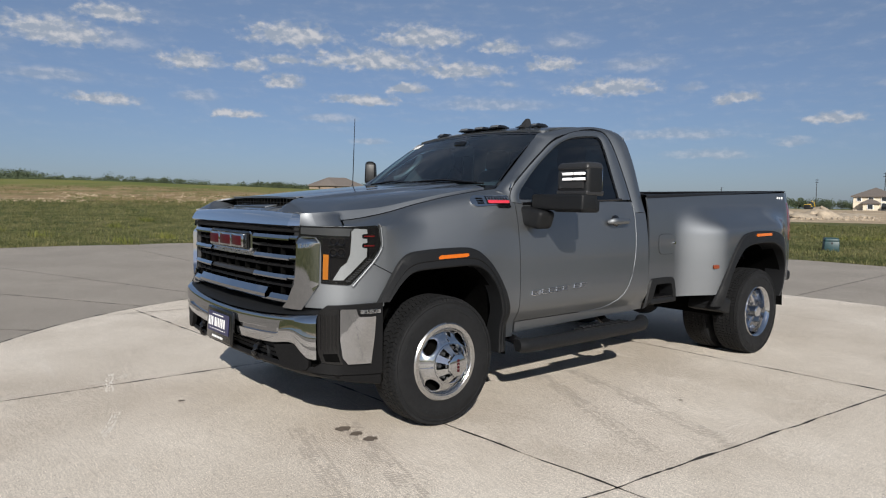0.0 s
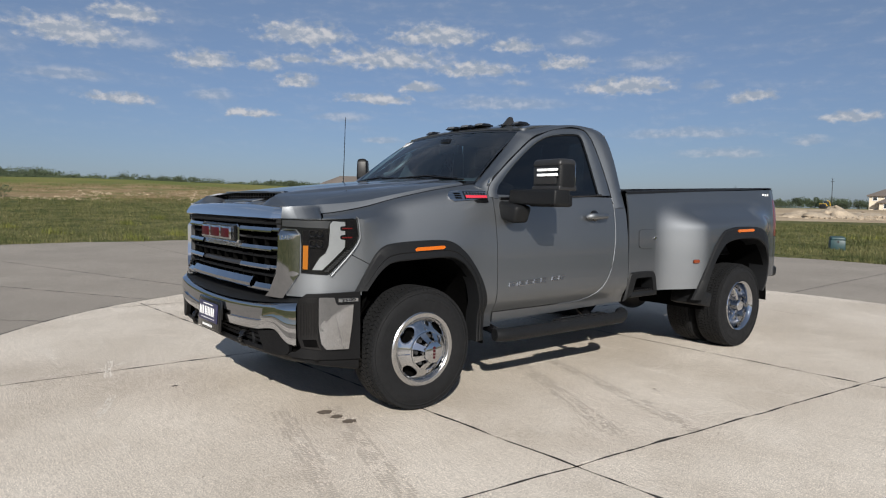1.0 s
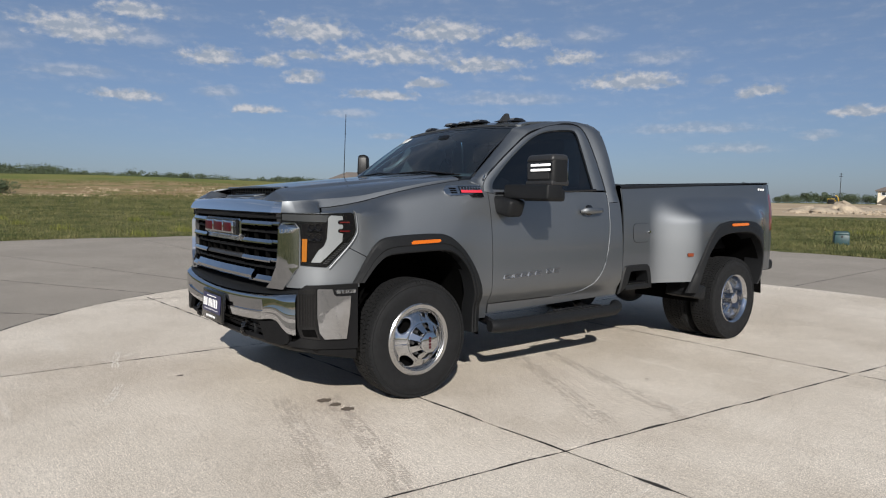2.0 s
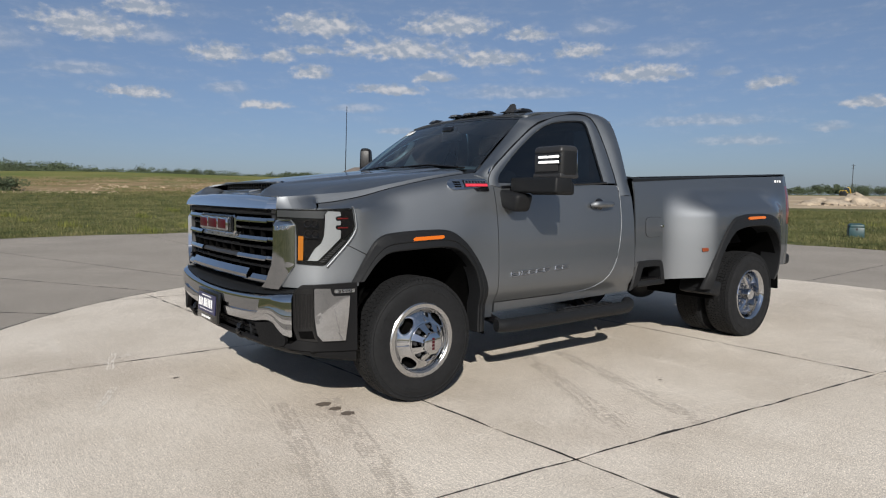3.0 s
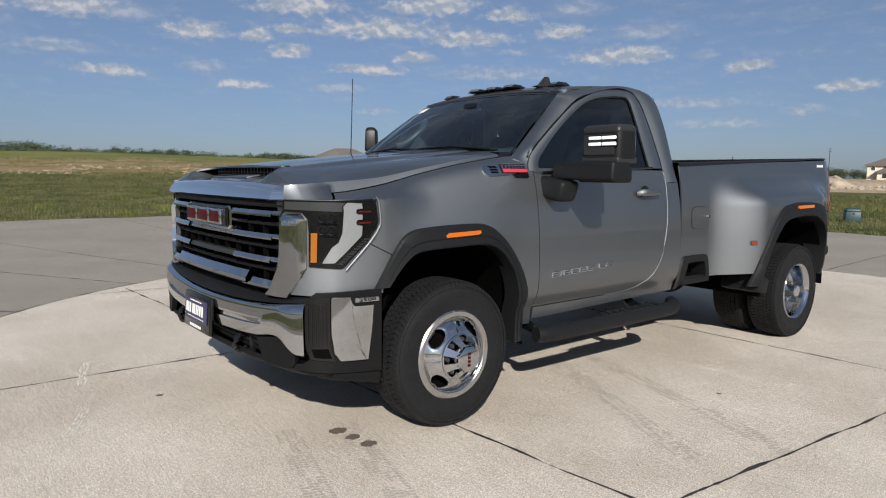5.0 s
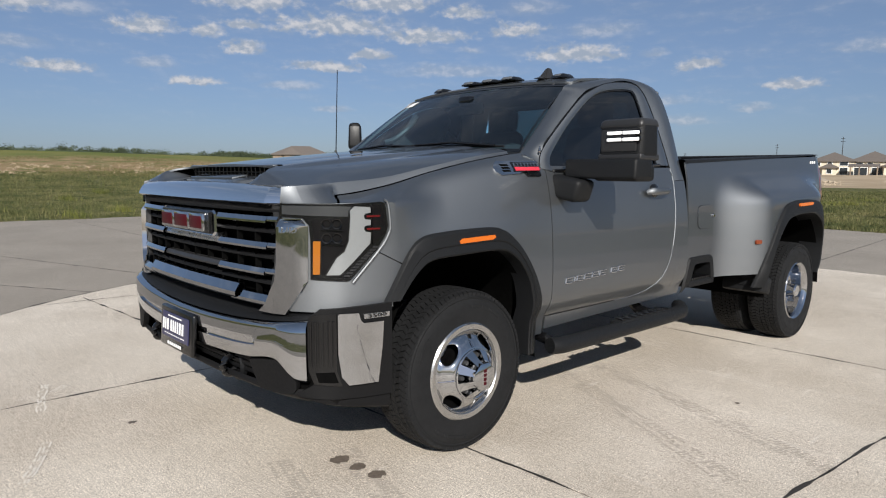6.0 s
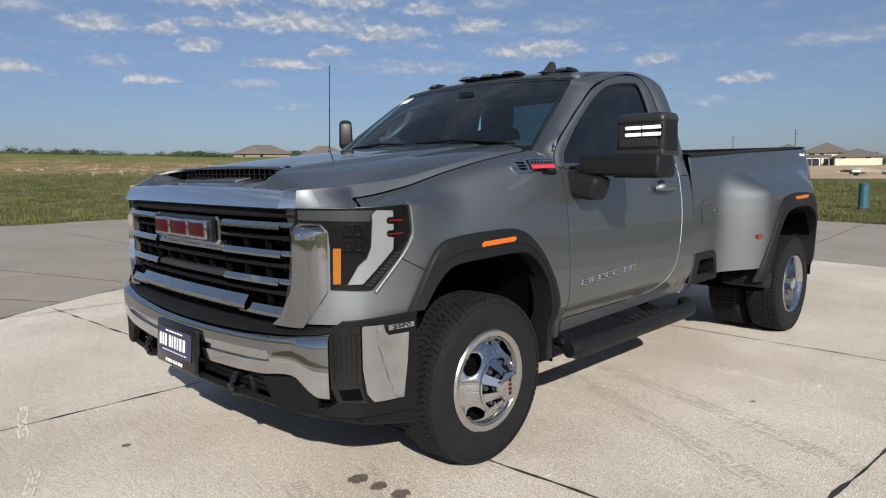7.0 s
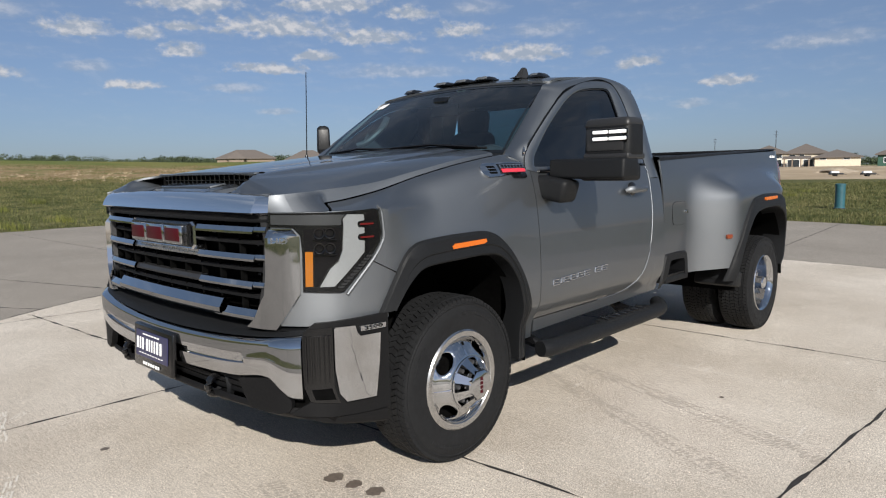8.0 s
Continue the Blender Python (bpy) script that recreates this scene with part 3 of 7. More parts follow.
def build_paving():
    apron = thing("pavement_apron", "worn grey-brown concrete turning circle with radial joints", "pavement", kind="structure")
    ring = [APRON + Vector((math.cos(a), math.sin(a))) * APRON_R for a in (2 * math.pi * k / 144 for k in range(144))]
    bed = bmesh.new()
    bed.faces.new([bed.verts.new((*(APRON + (p - APRON) * 0.998), -0.022)) for p in ring])
    part("joint_bed", bed, TAR, apron)
    steps = [108.2 - 17.4 * k for k in range(21)]
    for k, a0 in enumerate(steps):
        a1 = a0 - (17.4 if k < 20 else 360 - 17.4 * 20)
        d0, d1 = (Vector((math.cos(radians(a)), math.sin(radians(a)))) for a in (a0, a1))
        n0, n1 = Vector((d0.y, -d0.x)), Vector((-d1.y, d1.x))
        poly = clip_line(clip_line(ring, PAD + n0 * 0.006, n0), PAD + n1 * 0.006, n1)
        mid = (d0 + d1).normalized()
        poly = clip_line(poly, PAD + mid * 5.2, mid)
        if len(poly) > 2:
            slab(poly, -0.007, 0.012, CONCRETE_OLD, apron)
            ribbon(PAD + d0 * 5.6, PAD + d0 * 17, 0.013, -0.0055, TAR, apron, seed=k)
    pad = thing("pavement_pad", "pale broom-finished concrete pad with dark joints", "pavement", kind="structure")
    rim = [PAD + Vector((math.cos(a), math.sin(a))) * PAD_R for a in (2 * math.pi * k / 180 for k in range(180))]
    bed = bmesh.new()
    bed.faces.new([bed.verts.new((*(PAD + (p - PAD) * 1.0025), -0.0045)) for p in rim])
    part("joint_bed", bed, TAR, pad)
    inner = [PAD + (p - PAD) * 0.9985 for p in rim]
    # the two runs of joints, a little out of square
    lines_x = [(Vector((0.09 + 3.03 * k, -2.2)), Vector((-0.062 if k == 0 else 0.0, 1)).normalized()) for k in (-1, 0, 1, 2)]
    lines_y = [(Vector((0.1, -2.22 + (3.33 if k < 2 else 3.245) * k)), Vector((1, -0.082 if k == 0 else 0.0 if k == 1 else -0.05)).normalized()) for k in (-1, 0, 1, 2)]
    for i in range(5):
        for j in range(5):
            poly = inner
            for lines, q, sgn in ((lines_x, i, 1), (lines_y, j, -1)):
                if q > 0:
                    p, d = lines[q - 1]
                    n = Vector((d.y, -d.x)) * sgn
                    poly = clip_line(poly, p + n * 0.003, n) if poly else poly
                if q < 4:
                    p, d = lines[q]
                    n = -Vector((d.y, -d.x)) * sgn
                    poly = clip_line(poly, p + n * 0.003, n) if poly else poly
            if len(poly) > 2:
                slab(poly, 0.0, 0.004, CONCRETE, pad)
    for k, (p, d) in enumerate(lines_x[1:3] + lines_y[1:]):
        across = d.dot(PAD - p)
        half = math.sqrt(PAD_R ** 2 - (PAD - p - d * across).length_squared)
        ribbon(p + d * max(-3.0, across - half), p + d * min(6.7 if k < 2 else 5.5, across + half), 0.0115, 0.0012, TAR, pad, seed=20 + k)
    for k in range(36):
        a, b = (PAD + Vector((math.cos(radians(t)), math.sin(radians(t)))) * PAD_R for t in (k * 10, k * 10 + 10))
        ribbon(a, b, 0.016, 0.0012, TAR, pad, seed=40 + k, bend=-0.021)
    marks = thing("tyre_dust", "faint dusty tyre tracks across the concrete", "tyre mark", kind="stuff")
    for k, (p, q) in enumerate((((1.40, -0.52), (0.62, -2.1)), ((1.70, -0.62), (1.08, -2.35)), ((-0.74, -0.55), (-1.12, -1.95)), ((-0.44, -0.62), (-0.84, -2.15)))):
        p, q = Vector(p), Vector(q)
        d = (q - p).normalized()
        w, bm = Vector((-d.y, d.x)), bmesh.new()
        for i in range(int((q - p).length / 0.026)):
            for j in range(6):
                if noise.noise((i * 0.16, j * 0.7, k * 3)) + 0.5 * noise.noise((i * 0.9, j * 1.3, k * 5 + 1)) > -0.05:
                    c = p + d * (0.026 * i + 0.004 * (j % 2)) + w * ((j - 2.5) * 0.022)
                    quad = [c + d * (sx * 0.0085) + w * (sy * 0.0085 + sx * 0.003) for sx, sy in ((-1, -1), (1, -1), (1, 1), (-1, 1))]
                    f = bm.faces.new([bm.verts.new((*v, 0.0012)) for v in quad])
        bmesh.ops.recalc_face_normals(bm, faces=bm.faces)
        part("tread_print", bm, TYREMARK, marks)
    scuffs = thing("scuff_marks", "pale scraped scuffs on the concrete", "scuff mark", kind="stuff")
    for k, pts in enumerate((((-1.30, 1.45), (-1.37, 1.2), (-1.43, .92)), ((-1.50, .42), (-1.60, .16), (-1.70, -.05)), ((-1.30, 1.25), (-1.20, 1.36)))):
        line = smooth_path([(x, y, 0) for x, y in pts], 26)
        for lane in range(3):
            bm = bmesh.new()
            for i in range(26):
                if noise.noise((i * .35, lane * 5, k * 7)) > -.12:
                    d = (line[i + 1] - line[i]).normalized()
                    w = Vector((-d.y, d.x, 0)) * (.004 + .006 * abs(noise.noise((i * .6, lane, k))))
                    o = Vector((-d.y, d.x, 0)) * ((lane - 1) * .018 + .012 * noise.noise((i * .2, lane, k))) + Vector((0, 0, .002 + .0006 * lane))
                    add(bm, [line[i] + o - w, line[i + 1] + o - w, line[i + 1] + o + w, line[i] + o + w], [(0, 1, 2, 3)])
            part("scuff", bm, SCUFF, scuffs)
    for k, (x, y, r) in enumerate(((-0.525, -0.715, 0.042), (-0.505, -0.835, 0.035), (-0.487, -0.955, 0.037), (0.12, -0.93, 0.03), (1.66, -1.62, 0.014), (-1.1, 0.42, 0.02))):
        bm = bmesh.new()
        bm.faces.new([bm.verts.new((x + r * 1.15 * math.cos(a) * (1 + 0.5 * noise.noise((math.cos(a) * 2.2, math.sin(a) * 2.2, k * 4))),
                                    y + r * math.sin(a) * (1 + 0.5 * noise.noise((math.cos(a) * 2.2, math.sin(a) * 2.2, k * 4 + 2))), 0.0022)) for a in (2 * math.pi * i / 28 for i in range(28))])
        tagged(part("oil_spot", bm, STAIN, None), "dark dried oil drip on pale concrete", "oil stain", "oil drips")


CLOD = material("pale_clod", (0.30, 0.23, 0.15), 0.95, grain=0.25, scale=3)


def blade_material(name, dark, mid, dry):
    """Blades that differ one by one, from dark green to dry straw."""
    m = bpy.data.materials.new(name)
    m.use_nodes = True
    nt = m.node_tree
    b = nt.nodes["Principled BSDF"]
    b.inputs["Roughness"].default_value, b.inputs["Specular IOR Level"].default_value = 0.75, 0.2
    ramp = nt.nodes.new("ShaderNodeValToRGB")
    els = ramp.color_ramp.elements
    els[0].position, els[0].color = 0.0, (*dark, 1)
    els[1].position, els[1].color = 1.0, (*dry, 1)
    e = els.new(0.55)
    e.color = (*mid, 1)
    ns = nt.nodes.new("ShaderNodeTexNoise")
    ns.inputs["Scale"].default_value, ns.inputs["Detail"].default_value = 0.45, 4.0
    nt.links.new(nt.nodes.new("ShaderNodeNewGeometry").outputs["Position"], ns.inputs["Vector"])
    mx = nt.nodes.new("ShaderNodeMath")
    mx.operation = "MULTIPLY_ADD"
    nt.links.new(nt.nodes.new("ShaderNodeNewGeometry").outputs["Random Per Island"], mx.inputs[0])
    mx.inputs[1].default_value = 0.7
    sh = nt.nodes.new("ShaderNodeMath")
    sh.operation = "MULTIPLY_ADD"
    nt.links.new(ns.outputs[0], sh.inputs[0])
    sh.inputs[1].default_value, sh.inputs[2].default_value = 1.2, -0.45
    nt.links.new(sh.outputs[0], mx.inputs[2])
    nt.links.new(mx.outputs[0], ramp.inputs[0])
    nt.links.new(ramp.outputs[0], b.inputs["Base Color"])
    return m


def build_grass():
    """Tufts of grass blades beside the paving and over the near field."""
    rng = np.random.default_rng(4)
    mats = [blade_material("grass_blade", (0.028, 0.038, 0.012), (0.086, 0.094, 0.034), (0.19, 0.165, 0.080)),
            blade_material("weed_flower", (0.06, 0.075, 0.02), (0.115, 0.122, 0.03), (0.18, 0.175, 0.045)),
            blade_material("bank_growth", (0.07, 0.075, 0.025), (0.14, 0.12, 0.055), (0.24, 0.18, 0.10))]
    verts, faces = [], []

    def tuft(x, y, z, h, spread, n):
        for _ in range(n):
            a, l = rng.uniform(0, 6.283), rng.uniform(0.2, 1) * spread
            bx, by, hh = x + rng.normal(0, spread * 0.5), y + rng.normal(0, spread * 0.5), h * rng.uniform(0.5, 1.2)
            w, i = 0.006 + 0.00025 * math.hypot(x, y), len(verts)
            verts.extend(((bx - w * math.sin(a), by + w * math.cos(a), z), (bx + w * math.sin(a), by - w * math.cos(a), z),
                          (bx + l * math.cos(a), by + l * math.sin(a), z + hh)))
            faces.append((i, i + 1, i + 2))
    for k in range(70000):
        az = radians(rng.uniform(48, 97) if rng.random() < 0.62 else rng.uniform(4, 30))
        r = 15 + 46 * rng.random() ** 1.5
        x, y = -2.3 + r * math.cos(az), -3.5 + r * math.sin(az)
        d = (Vector((x, y)) - APRON).length - APRON_R
        if d < 0.02:
            continue
        patchy = 0.5 + 0.8 * noise.noise((x * 0.35, y * 0.35, 2))
        tuft(x, y, rise(x, y) - 0.01, 0.035 + 0.06 * max(0, patchy) + 0.0016 * r, 0.05 + 0.001 * r, 4)
    cloud_mesh("grass", verts, faces, mats[0], None, "short rough green lawn grass with dry blades", "grass", "stuff")
    verts, faces = [], []
    for k in range(16):
        az, r = radians(rng.uniform(60, 92) if k < 13 else rng.uniform(8, 24)), rng.uniform(22, 42)
        cx, cy = -2.3 + r * math.cos(az), -3.5 + r * math.sin(az)
        for _ in range(70):
            x, y = cx + rng.normal(0, 0.17), cy + rng.normal(0, 0.5)
            tuft(x, y, rise(x, y), 0.24, 0.09, 2)
    cloud_mesh("weeds", verts, faces, mats[1], None, "yellow-green weeds scattered through the grass", "weeds", "stuff")
    # dry growth and pale clods over the bare bank
    verts, faces = [], []
    for k in range(16000):
        az, r = radians(rng.uniform(40, 98)), 52 + 36 * rng.random()
        x, y = -2.3 + r * math.cos(az), -3.5 + r * math.sin(az)
        if noise.noise((x * 0.10, y * 0.22, 5)) + 0.5 * noise.noise((x * 0.5, y * 0.5, 9)) > -0.02:
            tuft(x, y, rise(x, y) - 0.02, rng.uniform(0.08, 0.26), 0.16, 4)
    cloud_mesh("bank_growth", verts, faces, mats[2], None, "dry olive growth over the bare bank", "weeds", "stuff")
    verts, faces = [], []
    for k in range(3500):
        az, r = radians(rng.uniform(44, 97)), 55 + 24 * rng.random()
        x, y = -2.3 + r * math.cos(az), -3.5 + r * math.sin(az)
        if noise.noise((x * 0.12, y * 0.2, 3)) < 0.05:
            continue
        s, z = rng.uniform(0.05, 0.16), rise(x, y)
        i = len(verts)
        for q in range(5):
            a = 1.257 * q + rng.uniform(-0.4, 0.4)
            verts.append((x + s * 2.0 * math.cos(a) * rng.uniform(0.6, 1.3), y + s * 2.0 * math.sin(a) * rng.uniform(0.6, 1.3), z - 0.03))
        verts.append((x + rng.normal(0, s * 0.4), y + rng.normal(0, s * 0.4), z + s * rng.uniform(0.5, 1.1)))
        faces.extend((i + q, i + (q + 1) % 5, i + 5) for q in range(5))
    cloud_mesh("earth_clods", verts, faces, CLOD, None, "pale dry clods on the earth bank", "earth clods", "stuff")


def build_tree(kind, x, y, h, w, seed, mat):
    """A tree: tapered trunk with limbs and a ragged crown of leaf clumps."""
    rng = np.random.default_rng(seed)
    t = thing(kind, "dark green leafy tree on the far skyline", "tree", (x, y, rise(x, y) - 0.1), "far trees")
    bm = tube([(0, 0, 0), (0.05 * h * 0.2, 0, h * 0.3), (0, 0.02 * h, h * 0.75)], [0.035 * h, 0.026 * h, 0.01 * h], 6)
    for k in range(5):
        a, z = rng.uniform(0, 6.28), h * rng.uniform(0.3, 0.55)
        tube([(0, 0, z), (math.cos(a) * w * 0.3, math.sin(a) * w * 0.3, z + h * 0.22)], [0.014 * h, 0.005 * h], 5, bm)
    part("trunk", bm, BARK, t)
    verts, faces = [], []
    blobs = [(rng.normal(0, w * 0.26), rng.normal(0, w * 0.26), h * rng.uniform(0.3, 0.86), w * rng.uniform(0.13, 0.27)) for _ in range(17)]
    for bx, by, bz, br in blobs:
        for _ in range(130):
            d = Vector(rng.normal(size=3)).normalized() * br * rng.uniform(0.6, 1.1)
            p, s = Vector((bx, by, bz)) + Vector((d.x, d.y, d.z * 0.8)), h * rng.uniform(0.03, 0.052)
            a, b = Vector(rng.normal(size=3)).normalized() * s, Vector(rng.normal(size=3)).normalized() * s
            i = len(verts)
            verts.extend((p - a, p + b, p + a * 0.8, p - b))
            faces.append((i, i + 1, i + 2, i + 3))
    cloud_mesh("crown", verts, faces, mat, t)
    return t


def hip_roof(bm, x0, x1, y0, y1, z, h, over=0.5):
    x0, x1, y0, y1 = x0 - over, x1 + over, y0 - over, y1 + over
    k = min(x1 - x0, y1 - y0) / 2
    base = [(x0, y0, z), (x1, y0, z), (x1, y1, z), (x0, y1, z)]
    if x1 - x0 > y1 - y0:
        top = [(x0 + k, (y0 + y1) / 2, z + h), (x1 - k, (y0 + y1) / 2, z + h)]
        fs = [(0, 1, 5, 4), (1, 2, 5), (2, 3, 4, 5), (3, 0, 4), (3, 2, 1, 0)]
    else:
        top = [((x0 + x1) / 2, y0 + k, z + h), ((x0 + x1) / 2, y1 - k, z + h)]
        fs = [(0, 1, 4), (1, 2, 5, 4), (2, 3, 5), (3, 0, 4, 5), (3, 2, 1, 0)]
    add(bm, base + top, fs)
    low = [(a, b, z - 0.25) for a, b, _ in base]
    add(bm, base + low, [(0, 1, 5, 4), (1, 2, 6, 5), (2, 3, 7, 6), (3, 0, 4, 7), (4, 5, 6, 7)])


def build_house(name, label, az, r, turn, blocks, windows, wall, roof, sink=0.2):
    """A far house: blocks of (x0, x1, y0, y1, eaves, roof height), windows of (x, z, width, height, y) on the near walls."""
    x, y = -2.3 + r * math.cos(radians(az)), -3.5 + r * math.sin(radians(az))
    h = thing(name, label, "house", (x, y, rise(x, y) - sink))
    h.rotation_euler = (0, 0, radians(az - 90 + turn))
    for x0, x1, y0, y1, e, rh in blocks:
        part("wall", rbox(((x0 + x1) / 2, (y0 + y1) / 2, e / 2), (x1 - x0, y1 - y0, e), 0.04, 1), wall, h)
        bm = bmesh.new()
        hip_roof(bm, x0, x1, y0, y1, e + 0.05, rh)
        bmesh.ops.recalc_face_normals(bm, faces=bm.faces)
        part("roof", bm, roof, h, sharp=10)
    for wx, wz, ww, wh, wy in windows:
        f = part("window", rbox((wx, wy - 0.04, wz), (ww + 0.24, 0.12, wh + 0.24), 0.02, 1), WHITE, h)
        part("pane", rbox((wx, wy - 0.09, wz), (ww, 0.06, wh), 0.01, 1), PANE, f)


BARK = material("bark", (0.10, 0.075, 0.05), 0.9, grain=0.25, scale=6)
LEAF = material("far_leaves", (0.048, 0.066, 0.032), 0.8, grain=0.3, scale=0.5, vary=0.2)
PANE = material("far_window", (0.03, 0.035, 0.04), 0.12)
CREAM = material("cream_siding", (0.62, 0.55, 0.43), 0.8, grain=0.08, scale=2)
STONEWALL = material("brown_stone_wall", (0.21, 0.16, 0.12), 0.85, grain=0.2, scale=3)
SHINGLE = material("brown_shingle", (0.118, 0.100, 0.088), 0.9, grain=0.15, scale=4)
GREENBOX = material("green_painted_steel", (0.014, 0.042, 0.046), 0.5, grain=0.12, scale=9, spots=0.2, spot_scale=3)
TEAL = material("teal_plastic", (0.022, 0.085, 0.105), 0.5, grain=0.12, scale=9, spots=0.15, spot_scale=4)
GREENSHED = material("green_shed", (0.03, 0.085, 0.06), 0.7, grain=0.1, scale=4)
RUBBLE = material("pale_rubble", (0.33, 0.27, 0.20), 0.95, grain=0.2, scale=2, spots=0.2, spot_scale=0.6)
YELLOW = material("digger_yellow", (0.62, 0.40, 0.04), 0.5, grain=0.1, scale=4)


def spot_at(az, r):
    x, y = -2.3 + r * math.cos(radians(az)), -3.5 + r * math.sin(radians(az))
    return x, y, rise(x, y)


def build_distance():
    rng = random.Random(5)
    for k in range(150):
        az = 52 + 46 * (k / 150) + rng.uniform(-0.3, 0.3)
        tall = 3.6 + 2.0 * step(68, 76, az) * rng.random() + 3.2 * step(76, 84, az) * rng.random() ** 1.4
        x, y, z = spot_at(az, rng.uniform(290, 380))
        build_tree("tree", x, y, (tall * rng.uniform(0.65, 1.3) + 2.6) * 0.80, tall * rng.uniform(1.2, 2.3) + 2.5, k, LEAF)
    for k in range(46):
        az = 2 + 24 * (k / 46) + rng.uniform(-0.4, 0.4)
        x, y, z = spot_at(az, rng.uniform(420, 520))
        build_tree("tree", x, y, rng.uniform(3.5, 7.0), rng.uniform(7, 14), 300 + k, LEAF)
    x, y, z = spot_at(87.6, 62)
    b = build_tree("bush", x, y, 1.7, 3.0, 900, LEAF)
    tagged(b, "low green bush on the earth bank", "bush")
    x, y, z = spot_at(86.2, 64)
    tagged(build_tree("bush", x, y, 1.3, 2.2, 901, LEAF), "low green bush on the earth bank", "bush")
    build_house("house", "brown brick house with hipped shingle roof", 59.7, 190, 0,
                [(-7.5, 7.5, 0, 10, 4.6, 2.4), (-4.5, -0.5, -1.5, 4, 4.6, 1.9)],
                [(-5.8, 2.6, 1.5, 1.5, 0), (-2.5, 2.6, 1.6, 1.6, -1.5), (2.2, 2.6, 1.0, 1.6, 0), (4.2, 2.6, 1.0, 1.6, 0), (6.0, 2.6, 0.8, 1.6, 0)], STONEWALL, SHINGLE, 2.6)
    build_house("house", "brown brick house with hipped shingle roof", 54.6, 190, 4,
                [(-6.5, 6.5, 0, 10, 4.6, 2.7)], [(-4, 2.6, 1.5, 1.5, 0), (0, 2.6, 1.5, 1.5, 0), (3.5, 2.6, 1.5, 1.5, 0)], STONEWALL, SHINGLE, 2.6)
    build_house("house", "cream house with brown hipped roof and garage wing", 15.0, 185, 0,
                [(-12.5, -4.0, 0, 10, 3.6, 2.1), (-4.6, 4.6, 1.5, 11, 3.5, 2.4), (1.9, 11.3, -2.0, 8, 2.4, 1.8), (-10.4, -7.4, -1.5, 3, 2.0, 1.0)],
                [(-6.0, 2.9, 1.6, .9, 0), (-6.0, 1.2, 1.6, 1.5, 0), (-11.3, 2.8, .8, .7, 0), (-8.9, 3.0, .9, .5, 0), (-8.9, 1.1, 1.0, 1.0, -1.5), (-2.9, 2.8, 1.3, .8, 1.5), (-.8, 2.8, 1.0, .8, 1.5), (-2.6, 1.0, 2.6, 1.9, 1.5), (.6, 1.0, 2.0, 1.9, 1.5),
                 (3.6, 2.0, 1.3, .35, -2.0), (8.5, 2.0, 1.3, .35, -2.0)], CREAM, SHINGLE)
    x, y, z = spot_at(15.6, 180)
    porch = thing("porch", "dark brown porch posts under a shingled lean-to roof", "porch", (x, y, z - .2))
    porch.rotation_euler = (0, 0, radians(15.6 - 90))
    part("roof", rbox((0, 1.2, 2.35), (6.2, 3.0, .18), .03, 1, (12, 0, 0)), SHINGLE, porch)
    for q in (-2.6, -.9, .9, 2.6):
        part("post", rbox((q, 0, 1.1), (.28, .28, 2.3), .03, 1), STONEWALL, porch)
    build_house("shed", "dark green gabled shed", 9.4, 160, 0, [(-3, 3, 0, 5, 2.6, 1.3)], [(-1.5, 1.4, 0.8, 0.9, 0)], GREENSHED, SHINGLE)
    # low green power cabinet and service pedestal on the grass
    box = thing("utility_box", "squat green steel utility box on the grass", "utility box", (20.3, 4.35, 0.0))
    box.rotation_euler = (0, 0, radians(28))
    part("body", rbox((0, 0, 0.16), (0.47, 0.43, 0.36), 0.03, 2, taper=(0.97, 0.97)), GREENBOX, box)
    part("lid", rbox((0, 0, 0.385), (0.48, 0.44, 0.13), 0.055, 4, taper=(0.9, 0.9)), GREENBOX, box)
    part("latch", rbox((-0.22, 0, 0.28), (0.03, 0.05, 0.07), 0.006, 1), STEEL, box)
    ped = thing("service_pedestal", "teal plastic round service pedestal on the grass", "utility pedestal", (21.2, 2.15, 0.0))
    part("body", lathe([(0, 0), (0.155, 0), (0.155, 0.06), (0.14, 0.08), (0.14, 0.72), (0.15, 0.73), (0.15, 0.78), (0.12, 0.8), (0, 0.8)], 28, "z"), TEAL, ped)
    part("base_ring", lathe([(0.12, 0), (0.18, 0), (0.18, 0.04), (0.12, 0.05)], 28, "z"), STEEL, ped)
    for az, r, h in ((17.0, 260, 12.5), (21.3, 300, 12.0), (27.9, 330, 9.5), (33.4, 380, 9.0)):
        x, y, z = spot_at(az, r)
        p = thing("utility_pole", "thin grey utility pole with crossarms", "utility pole", (x, y, z), "utility poles")
        part("pole", tube([(0, 0, -0.3), (0, 0, h)], [0.16, 0.1], 8), STEEL, p)
        for q in (0.88, 0.96):
            part("crossarm", rbox((0, 0, h * q), (0.12, 1.3, 0.12), 0.02, 1), STEEL, p)
    for k, (az, r, w, h) in enumerate(((22.6, 105, 6, 1.3), (20.8, 110, 4.5, 1.9), (19.2, 120, 7, 0.9), (13.0, 120, 5, 1.0))):
        x, y, z = spot_at(az, r)
        rows = []
        for i in range(9):
            f = i / 8
            rows.append([(w * (1 - f) ** 0.6 * math.cos(a) * (1 + 0.7 * noise.noise((math.cos(a) * 2.5, math.sin(a) * 2.5, k + f * 2))),
                          w * 0.7 * (1 - f) ** 0.6 * math.sin(a), -0.2 + h * 0.8 * f * (1 + 0.5 * noise.noise((math.cos(a) * 3, math.sin(a) * 3 + f * 4, k)))) for a in (2 * math.pi * j / 24 for j in range(24))])
